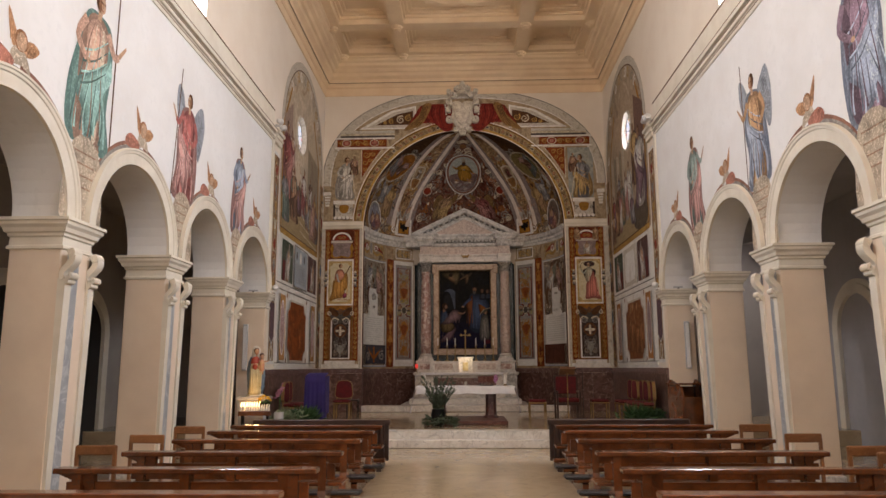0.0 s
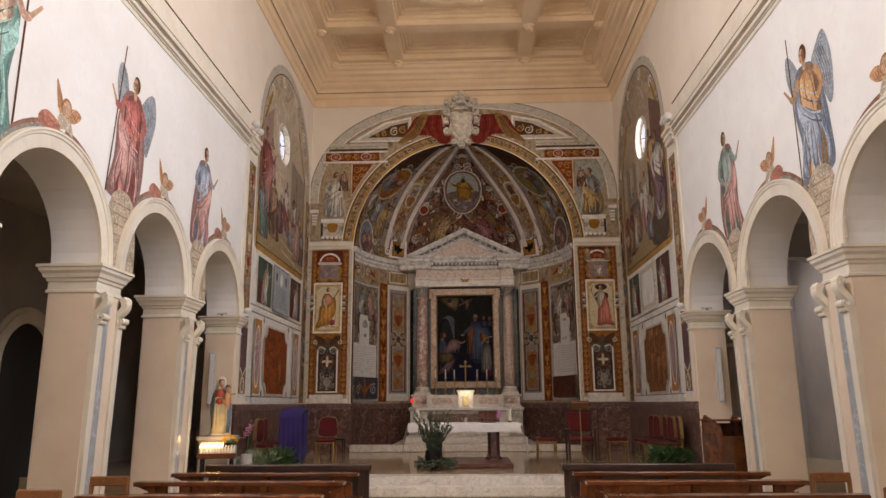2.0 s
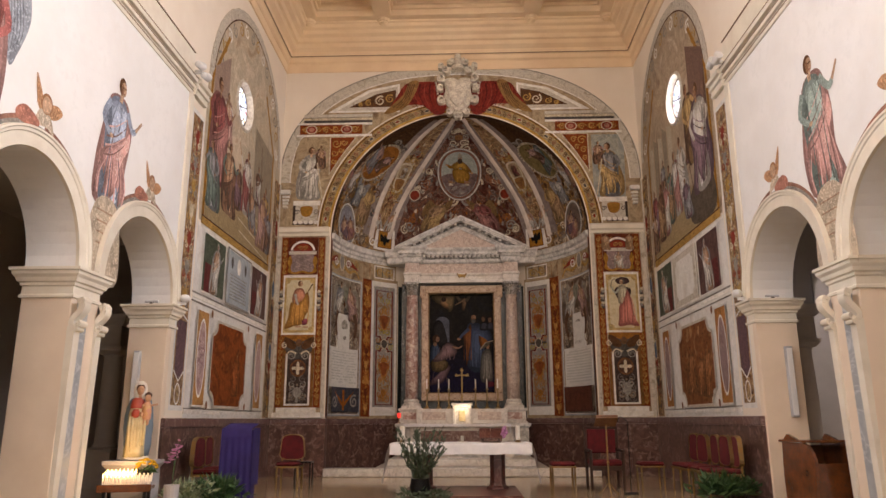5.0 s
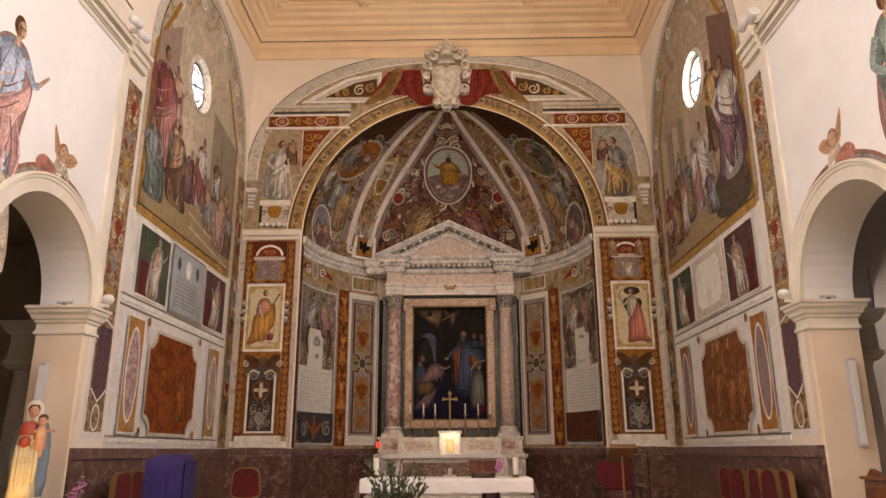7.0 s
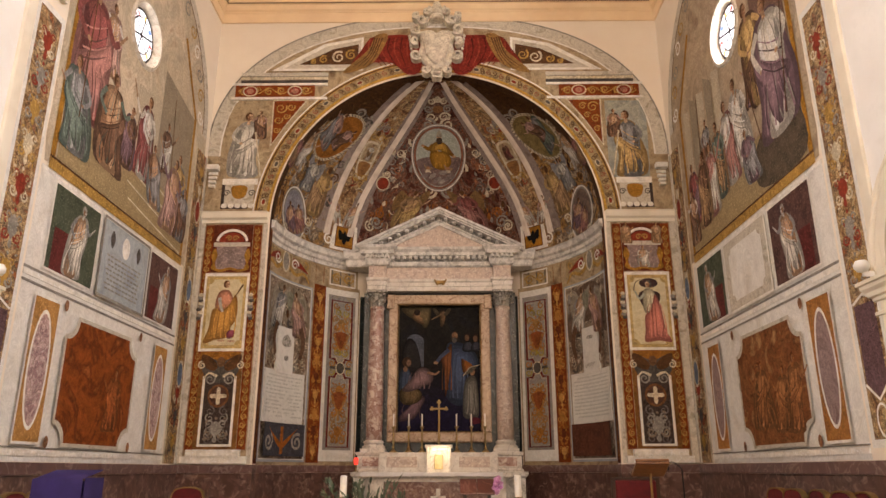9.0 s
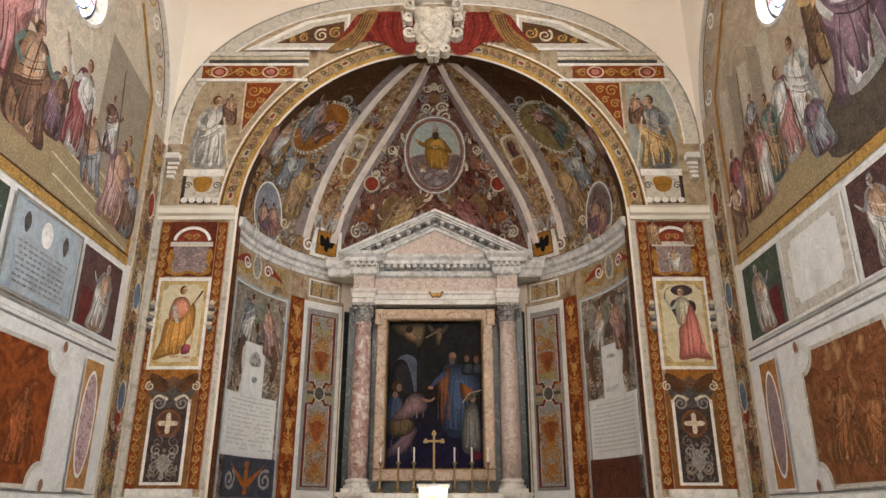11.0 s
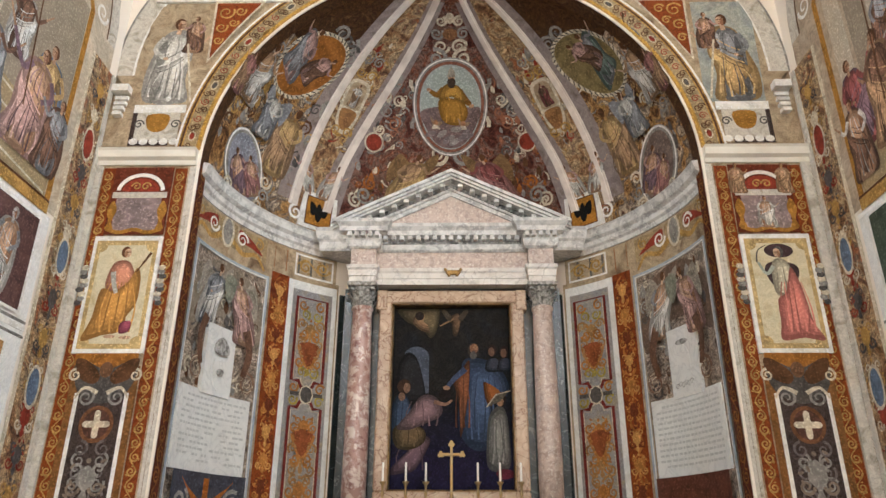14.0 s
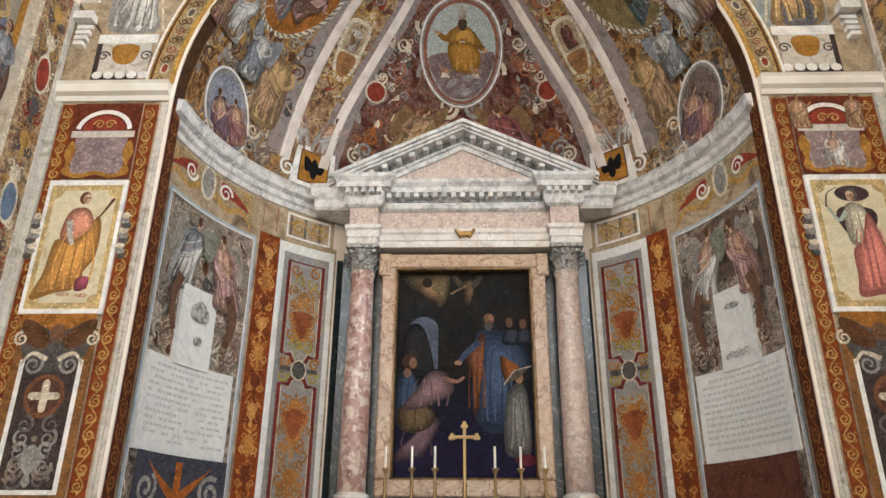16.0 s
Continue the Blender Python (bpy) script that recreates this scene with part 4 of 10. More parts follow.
            sides.append(((pts[i][0] - t.y * k, pts[i][1] + t.x * k), (pts[i][0] + t.y * k, pts[i][1] - t.x * k)))
        self.d += 0.00002 + min(thick, 0.0025)
        for i in range(n if closed else n - 1):
            a, b = sides[i], sides[(i + 1) % n]
            self.face([a[0], b[0], b[1], a[1]], mat, part_name, 0.0)

    def border_frame(self, u0, u1, v0, v1, w, mat, part_name="frame", thick=0.0):
        self.d += min(thick, 0.0025)
        self.count += 1
        for r in ((u0, u1, v0, v0 + w), (u0, u1, v1 - w, v1), (u0, u0 + w, v0 + w, v1 - w), (u1 - w, u1, v0 + w, v1 - w)):
            self.face(rect(*r), mat, part_name + "#f%d" % self.count, 0.0)

    def build(self):
        for k, (vs, fs, mats, fm) in self.parts.items():
            # pieces that meet share their corners
            seen, at, nv = {}, [], []
            for v in vs:
                key = tuple(round(c * 2e5) for c in v)
                if key not in seen:
                    seen[key] = len(nv)
                    nv.append(v)
                at.append(seen[key])
            faces = [tuple(dict.fromkeys(at[i] for i in f)) for f in fs]
            keep = [i for i, f in enumerate(faces) if len(f) > 2]
            vs, fs, fm = nv, [faces[i] for i in keep], [fm[i] for i in keep]
            name = k.split("#")[0]
            groups = islands(fs, len(vs)) if name in ("field", "leafwork", "frieze", "spandrel", "roundel", "drapery") else [list(range(len(fs)))]
            if len(groups) > 40:
                groups = [list(range(len(fs)))]
            for g in groups:
                used = sorted({i for f in g for i in fs[f]})
                new_i = {v: i for i, v in enumerate(used)}
                link(name, [vs[i] for i in used], [tuple(new_i[i] for i in fs[f]) for f in g], None, self.e, mats=mats, fmat=[fm[f] for f in g])
        return self.e


rng = random.Random(7)


def spiral(cu, cv, r, a0, turns, sense=1, n=18):
    return [(cu + r * (1 - 0.82 * i / n) * math.cos(a0 + sense * turns * 2 * math.pi * i / n), cv + r * (1 - 0.82 * i / n) * math.sin(a0 + sense * turns * 2 * math.pi * i / n)) for i in range(n + 1)]


def rinceau(p, u0, u1, v0, v1, mat, along="v", dense=1.0, w=0.16):
    """A running scroll of leaves along a strip."""
    L, H = (v1 - v0, u1 - u0) if along == "v" else (u1 - u0, v1 - v0)
    n = max(2, round(L / (H * 1.05) * dense))
    c = L / n

    def q(s, h):
        return (u0 + H / 2 + h, v0 + s) if along == "v" else (u0 + s, v0 + H / 2 + h)
    stem = [q(L * i / (n * 8), 0.30 * H * math.sin(math.pi * i / 8)) for i in range(n * 8 + 1)]
    p.ribbon(stem, H * w * 0.55, mat)
    for i in range(n):
        sg = 1 if i % 2 == 0 else -1
        cs, ch = (i + 0.5) * c, -sg * 0.06 * H
        p.ribbon([q(cs + a, ch + b) for a, b in spiral(0, 0, 0.36 * min(H, c), sg * math.pi / 2, 1.35, sg)], H * w, mat, w1=H * w * 0.5)
        for k in range(5):
            a = rng.uniform(0, 6.28)
            r = 0.40 * min(H, c)
            x, y = cs + r * math.cos(a), ch + r * math.sin(a)
            if abs(y) < 0.42 * H:
                p.face([q(x + s, y + t) for s, t in ell(0, 0, 0.11 * H, 0.05 * H, 8, a + 1.2)], mat, "ornament", 0.0001)


def candelabra(p, cu, half, v0, v1, mats):
    """Vases, leaves and mirrored scrolls stacked up a strip."""
    v = v0
    i = 0
    while v < v1 - half * 1.2:
        h = min(half * rng.uniform(1.9, 2.5), v1 - v)
        m = mats[i % len(mats)]
        m2 = mats[(i + 1) % len(mats)]
        p.face(smooth_loop([(cu, v), (cu + 0.18 * half, v + 0.1 * h), (cu + 0.10 * half, v + 0.25 * h), (cu + 0.42 * half, v + 0.42 * h), (cu + 0.35 * half, v + 0.62 * h), (cu, v + 0.8 * h),
                            (cu - 0.35 * half, v + 0.62 * h), (cu - 0.42 * half, v + 0.42 * h), (cu - 0.10 * half, v + 0.25 * h), (cu - 0.18 * half, v + 0.1 * h)], 3), m, "ornament")
        for s in (1, -1):
            p.ribbon([(cu + s * a, b) for a, b in spiral(0.55 * half, v + 0.30 * h, 0.34 * half, math.pi, 1.3, 1)], 0.15 * half, m2, w1=0.06 * half)
            p.ribbon([(cu + s * a, b) for a, b in spiral(0.52 * half, v + 0.72 * h, 0.30 * half, -math.pi / 2, 1.2, -1)], 0.14 * half, m, w1=0.06 * half)
            for k in range(3):
                p.face(ell(cu + s * half * rng.uniform(0.3, 0.85), v + h * rng.uniform(0.05, 0.95), 0.15 * half, 0.07 * half, 8, rng.uniform(0, 3)), m2, "ornament", 0.0001)
        p.face(ell(cu, v + 0.9 * h, 0.12 * half, 0.12 * half, 10), m2, "ornament")
        v += h
        i += 1


def tone(rgb, k):
    return tuple(max(0.0, min(0.8, c * k)) for c in rgb)


def figure(p, cu, v0, h, robe, cloak, flip=1, wings=None, staff=False, skin=PALESKIN, hair=BROWNP, name="figure", halo=None, arm=0.3, width=1.0, lean=0.0, bare=False):
    """A robed painted figure as plain smooth shapes with drapery folds."""
    j = lambda s=0.012: rng.uniform(-s, s)
    p.count += 1
    name = (name[:-1] if name.endswith("s") else name) + "#g%d" % p.count

    def P(x, y):
        return (cu + flip * h * width * (x + lean * y), v0 + h * y)

    def blob(pts, m):
        p.face(smooth_loop([P(x + j(), y + j()) for x, y in pts]), m, name)

    def soft(pts, rgb, n=4):
        """A rounded form: the tone lightens in steps from its edge to the lit side."""
        loop = smooth_loop([P(x + j(), y + j()) for x, y in pts])
        x0, y0 = sum(q[0] for q in loop) / len(loop) + 0.02 * h, sum(q[1] for q in loop) / len(loop) + 0.03 * h
        for i in range(n):
            k = 1 - 0.17 * i
            p.face([(x0 + (x - x0) * k, y0 + (y - y0) * (1 - 0.11 * i)) for x, y in loop], pigment(tone(rgb, 0.60 + 0.20 * i), 0.75), name)

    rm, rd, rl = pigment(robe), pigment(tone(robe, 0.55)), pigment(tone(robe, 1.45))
    cm, cd, cl = pigment(cloak), pigment(tone(cloak, 0.5)), pigment(tone(cloak, 1.4))
    if wings:
        wm, wd = pigment(wings), pigment(tone(wings, 0.6))
        blob([(-0.06, 0.74), (-0.16, 0.92), (-0.24, 0.95), (-0.27, 0.75), (-0.24, 0.5), (-0.2, 0.42), (-0.14, 0.58)], wm)
        blob([(0.06, 0.76), (0.12, 0.95), (0.19, 1.0), (0.2, 0.85), (0.17, 0.68), (0.1, 0.62)], wm)
        for k in range(5):
            p.ribbon(smooth_line([P(-0.12 - 0.02 * k, 0.86), P(-0.16 - 0.02 * k, 0.68), P(-0.17 - 0.015 * k, 0.5 + 0.02 * k)], 3), 0.01 * h, wd, name, w1=0.004 * h)
    if staff:
        p.ribbon([P(0.19, 0.0), P(0.17, 0.55), P(0.15, 1.15)], 0.016 * h, BROWNP, name)
    soft([(-0.15, 0.03), (-0.18, 0.3), (-0.15, 0.58), (-0.1, 0.8), (0.02, 0.85), (0.11, 0.79), (0.15, 0.55), (0.14, 0.28), (0.18, 0.02), (0.0, 0.0)], cloak)
    for k in (-0.06, 0.08):
        p.face(ell(*P(k, 0.015), 0.035 * h, 0.016 * h, 10), skin, name)
    soft([(-0.1, 0.03), (-0.115, 0.35), (-0.12, 0.6), (-0.1, 0.76), (-0.02, 0.83), (0.07, 0.78), (0.085, 0.55), (0.05, 0.3), (0.1, 0.02)], robe if not bare else (0.50, 0.34, 0.23))
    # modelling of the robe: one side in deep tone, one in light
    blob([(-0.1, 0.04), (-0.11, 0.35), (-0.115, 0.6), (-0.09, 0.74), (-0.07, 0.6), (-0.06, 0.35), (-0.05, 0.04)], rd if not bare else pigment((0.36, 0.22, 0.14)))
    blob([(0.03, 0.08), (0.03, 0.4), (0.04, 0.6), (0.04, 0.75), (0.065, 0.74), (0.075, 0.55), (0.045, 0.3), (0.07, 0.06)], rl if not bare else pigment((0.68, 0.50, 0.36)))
    # sash of the cloak across the body
    soft([(-0.14, 0.34), (-0.02, 0.46), (0.1, 0.58), (0.14, 0.66), (0.15, 0.5), (0.1, 0.38), (0.06, 0.14), (-0.02, 0.06), (-0.06, 0.2)], cloak)
    blob([(0.02, 0.42), (0.1, 0.54), (0.13, 0.62), (0.135, 0.5), (0.09, 0.38), (0.06, 0.2), (0.03, 0.25)], cl)
    for k in range(11):
        x = -0.14 + 0.027 * k + j(0.01)
        y1 = rng.uniform(0.35, 0.62)
        p.ribbon(smooth_line([P(x, 0.04 + rng.random() * 0.05), P(x + j(0.02), 0.2), P(x * 0.6 + j(0.02), y1)], 3), 0.020 * h, (cd, cl, rd)[k % 3], name, w1=0.006 * h)
    for k in range(4):
        y = 0.35 + 0.07 * k
        p.ribbon(smooth_line([P(-0.1, y), P(-0.01, y + 0.05 + j()), P(0.09, y + 0.16)], 3), 0.016 * h, (cd, cl)[k % 2], name, w1=0.006 * h)
    for k in range(4):
        x = -0.07 + 0.04 * k
        p.ribbon(smooth_line([P(x, 0.56 + j(0.03)), P(x + 0.01, 0.66), P(x * 0.5, 0.77)], 3), 0.014 * h, (rd, rl)[k % 2], name, w1=0.005 * h)
    # arms
    p.ribbon(smooth_line([P(0.08, 0.77), P(0.15, 0.66), P(0.13 + arm * 0.2, 0.56 + arm * 0.4)], 4), 0.06 * h, rm, name, w1=0.045 * h)
    p.ribbon([P(0.13 + arm * 0.2, 0.56 + arm * 0.4), P(0.16 + arm * 0.3, 0.60 + arm * 0.6)], 0.032 * h, skin, name, w1=0.02 * h)
    p.ribbon(smooth_line([P(-0.1, 0.76), P(-0.15, 0.62), P(-0.07, 0.52)], 4), 0.06 * h, rm, name, w1=0.045 * h)
    p.face(ell(*P(-0.055, 0.515), 0.024 * h, 0.018 * h, 10), skin, name)
    if halo:
        p.face(ell(*P(0.0, 0.92), 0.10 * h, 0.10 * h, 20), halo, name)
    p.ribbon([P(-0.005, 0.80), P(0.0, 0.87)], 0.045 * h, skin, name)
    p.face(ell(*P(-0.006, 0.925), 0.054 * h, 0.068 * h, 16), hair, name)
    p.face(ell(*P(0.008, 0.912), 0.040 * h, 0.055 * h, 16), skin, name)
    p.face(ell(*P(-0.008, 0.905), 0.018 * h, 0.045 * h, 12), pigment((0.36, 0.21, 0.13)), name)
    p.ribbon([P(-0.008, 0.925), P(0.034, 0.925)], 0.009 * h, BROWNP, name)
    p.ribbon([P(0.012, 0.925), P(0.016, 0.898)], 0.008 * h, pigment((0.36, 0.21, 0.13)), name)
    p.ribbon([P(0.002, 0.88), P(0.024, 0.88)], 0.007 * h, pigment((0.36, 0.14, 0.10)), name)


def drape(p, pts, rgb, name, n=5, lift=(0.03, 0.04), folds=0, low=0.6):
    """Modelled drapery: tone rising in steps towards the light, with folds."""
    loop = smooth_loop(pts)
    x0, y0 = sum(q[0] for q in loop) / len(loop), sum(q[1] for q in loop) / len(loop)
    for i in range(n):
        k = 1 - 0.15 * i
        p.face([(x0 + lift[0] * i / n + (x - x0) * k, y0 + lift[1] * i / n + (y - y0) * k) for x, y in loop], pigment(tone(rgb, low + (1.35 - low) * i / (n - 1)), 0.8), name)
    w = max(abs(q[0] - x0) for q in loop)
    b, t = min(q[1] for q in loop), max(q[1] for q in loop)
    for i in range(folds):
        x = x0 - 0.6 * w + 1.2 * w * i / max(1, folds - 1)
        p.ribbon(smooth_line([(x + rng.uniform(-0.02, 0.02), b + 0.12 * (t - b)), (x + rng.uniform(-0.03, 0.03), b + 0.45 * (t - b)), (x0 + (x - x0) * 0.7, b + 0.8 * (t - b))], 4), 0.026, pigment(tone(rgb, (0.68, 1.25)[i % 2]), 0.8), name, w1=0.008)


def scatter(p, u0, u1, v0, v1, n, mats, r=(0.05, 0.13)):
    """Small painted scrolls and leaves filling a field."""
    for k in range(n):
        u, v = rng.uniform(u0, u1), rng.uniform(v0, v1)
        m = rng.choice(mats)
        q = rng.uniform(*r)
        t = k % 3
        if t == 0:
            p.ribbon(spiral(u, v, q, rng.uniform(0, 6.3), rng.uniform(1.0, 1.6), rng.choice((1, -1)), 12), q * 0.36, m, "ornament", w1=q * 0.12)
        elif t == 1:
            a = rng.uniform(0, 6.3)
            p.ribbon(smooth_line([(u - q * math.cos(a), v - q * math.sin(a)), (u + 0.3 * q * math.sin(a), v - 0.3 * q * math.cos(a)), (u + q * math.cos(a), v + q * math.sin(a))], 4), q * 0.45, m, "ornament", w1=q * 0.1)
        else:
            p.face(smooth_loop([(u, v + q), (u + 0.5 * q, v + rng.uniform(-0.2, 0.4) * q), (u + 0.2 * q, v - 0.8 * q), (u - 0.5 * q, v - rng.uniform(0, 0.4) * q)], 3), m, "ornament")


def putto(p, cu, cv, r, mat=None, flip=1):
    """A small winged head as plain shapes."""
    w = mat or pigment((0.60, 0.38, 0.24))
    wd = pigment((0.42, 0.24, 0.14))
    p.face(smooth_loop([(cu - 0.2 * r, cv), (cu - 0.7 * r, cv + 0.9 * r), (cu - 1.15 * r, cv + 1.45 * r), (cu - 1.0 * r, cv + 0.5 * r), (cu - 0.6 * r, cv - 0.35 * r)]), w, "figure")
    p.face(smooth_loop([(cu + 0.2 * r, cv + 0.1 * r), (cu + 0.9 * r, cv + 0.45 * r), (cu + 1.5 * r, cv + 0.2 * r), (cu + 1.0 * r, cv - 0.35 * r), (cu + 0.3 * r, cv - 0.5 * r)]), w, "figure")
    for k in range(4):
        p.ribbon([(cu - (0.3 + 0.17 * k) * r, cv - 0.1 * r), (cu - (0.55 + 0.17 * k) * r, cv + (0.5 + 0.2 * k) * r)], 0.06 * r, wd, "figure", w1=0.03 * r)
        p.ribbon([(cu + (0.4 + 0.2 * k) * r, cv - 0.25 * r), (cu + (0.6 + 0.2 * k) * r, cv + 0.2 * r)], 0.06 * r, wd, "figure", w1=0.03 * r)
    cream = pigment((0.62, 0.54, 0.44))
    p.face(smooth_loop([(cu - 0.5 * r, cv - 0.3 * r), (cu + 0.4 * r, cv - 0.4 * r), (cu + 0.9 * r, cv - 1.3 * r), (cu + 0.2 * r, cv - 1.1 * r), (cu - 0.8 * r, cv - 1.2 * r)]), cream, "figure")
    p.face(ell(cu, cv + 0.15 * r, 0.52 * r, 0.58 * r, 16), wd, "figure")
    p.face(ell(cu + 0.03 * r, cv + 0.1 * r, 0.42 * r, 0.48 * r, 16), PALESKIN, "figure")


def arc(cu, cv, r, a0, a1, n=30, b=None):
    b = b or r
    return [(cu + r * math.cos(a0 + (a1 - a0) * i / n), cv + b * math.sin(a0 + (a1 - a0) * i / n)) for i in range(n + 1)]


# figures and winged heads on the white nave walls
COL = {"green": (0.17, 0.24, 0.20), "red": (0.36, 0.09, 0.08), "blue": (0.24, 0.30, 0.42), "ochre": (0.46, 0.27, 0.11), "teal": (0.17, 0.40, 0.34), "violet": (0.26, 0.15, 0.19),
       "white": (0.58, 0.54, 0.47), "yellow": (0.58, 0.36, 0.09), "rose": (0.47, 0.20, 0.17), "brown": (0.24, 0.12, 0.06), "grey": (0.30, 0.30, 0.31), "pink": (0.52, 0.30, 0.25)}
COL = {k: tuple(0.65 * c + 0.35 * (0.3 * v[0] + 0.55 * v[1] + 0.15 * v[2]) for c in v) for k, v in COL.items()}
NAVE = {"green": (0.36, 0.43, 0.40), "red": (0.52, 0.22, 0.20), "blue": (0.42, 0.47, 0.56), "ochre": (0.60, 0.40, 0.25), "teal": (0.33, 0.50, 0.46), "violet": (0.36, 0.27, 0.32),
        "rose": (0.58, 0.37, 0.34), "brown": (0.44, 0.31, 0.26), "grey": (0.42, 0.45, 0.49), "lilac": (0.50, 0.40, 0.46), "pink": (0.64, 0.45, 0.36)}
NAVE_L = [(13.80, 4.25, 1.86, "blue", "rose", 1, None, False, "robed man in pale blue and rose"), (11.06, 4.30, 1.86, "red", "rose", -1, "grey", True, "winged figure in red with a staff"),
          (8.12, 4.26, 2.1, "pink", "teal", 1, None, True, "tall figure in teal and ochre"), (5.3, 4.3, 1.9, "green", "rose", -1, "grey", False, "winged figure in green")]
NAVE_R = [(13.44, 4.20, 1.88, "green", "rose", -1, None, False, "robed man in green and rose"), (10.5, 4.30, 1.80, "ochre", "blue", 1, "grey", True, "winged figure in ochre and blue"),
          (7.53, 4.25, 2.0, "violet", "blue", -1, None, False, "robed man in violet and blue"), (4.6, 4.3, 1.9, "red", "green", 1, "grey", False, "winged figure in red")]
for side, mapf, rows in (("left", map_left, NAVE_L), ("right", map_right, NAVE_R)):
    for y, z, h, a, b, fl, w, st, lab in rows:
        p = Painted("wall_painting", lab + " frescoed on the nave wall", mapf)
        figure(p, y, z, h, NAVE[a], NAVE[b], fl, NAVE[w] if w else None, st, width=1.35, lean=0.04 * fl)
        p.face(smooth_loop([(y - 0.45, z - 0.9), (y - 0.28, z + 0.02), (y + 0.28, z + 0.02), (y + 0.45, z - 0.9), (y, z - 1.0)]), pigment((0.60, 0.52, 0.42)), "bracket")
        for k in range(4):
            p.ribbon([(y - 0.24 + 0.02 * k, z - 0.08 - 0.14 * k), (y + 0.24 - 0.02 * k, z - 0.08 - 0.14 * k)], 0.02, pigment((0.45, 0.32, 0.24)), "bracket")
        p.build()
    for c, half in BAYS[side][:5]:
        p = Painted("wall_painting", "brown winged head frescoed above a nave arch", mapf)
        for s in (-1, 1):
            p.ribbon(arc(c, SPRING, half + 0.28, math.pi / 2 + s * 0.05, math.pi / 2 + s * 1.1, 18, RISE + 0.28), 0.09, pigment((0.38, 0.22, 0.17)), "garland", w1=0.03)
        for s in (-1, 1):
            p.ribbon(arc(c, SPRING, half + 0.24, math.pi / 2 + s * 0.0, math.pi / 2 + s * 1.45, 24, RISE + 0.24), 0.05, GREYP, "garland")
        putto(p, c + (0.05 if side == "left" else -0.05), 4.95, 0.21)
        p.face(smooth_loop([(c - 0.45, 4.72), (c - 0.3, 4.82), (c - 0.05, 4.74), (c - 0.1, 4.64), (c - 0.4, 4.62)]), PINKP, "figure")
        p.build()

# ---- presbytery side walls ----
def scooped(u0, u1, v0, v1, r, n=6):
    """A rectangle with hollow corners."""
    out = []
    for cu, cv, a in ((u0, v0, math.pi / 2), (u1, v0, math.pi), (u1, v1, -math.pi / 2), (u0, v1, 0.0)):
        out += [(cu + r * math.cos(a - math.pi / 2 * i / n), cv + r * math.sin(a - math.pi / 2 * i / n)) for i in range(n + 1)]
    return out


def offset_panel(p, u0, u1, v0, v1, r, mat, edge, w, part_name):
    p.face(scooped(u0 - w, u1 + w, v0 - w, v1 + w, r), edge, "moulding")
    p.face(scooped(u0, u1, v0, v1, r), mat, part_name)


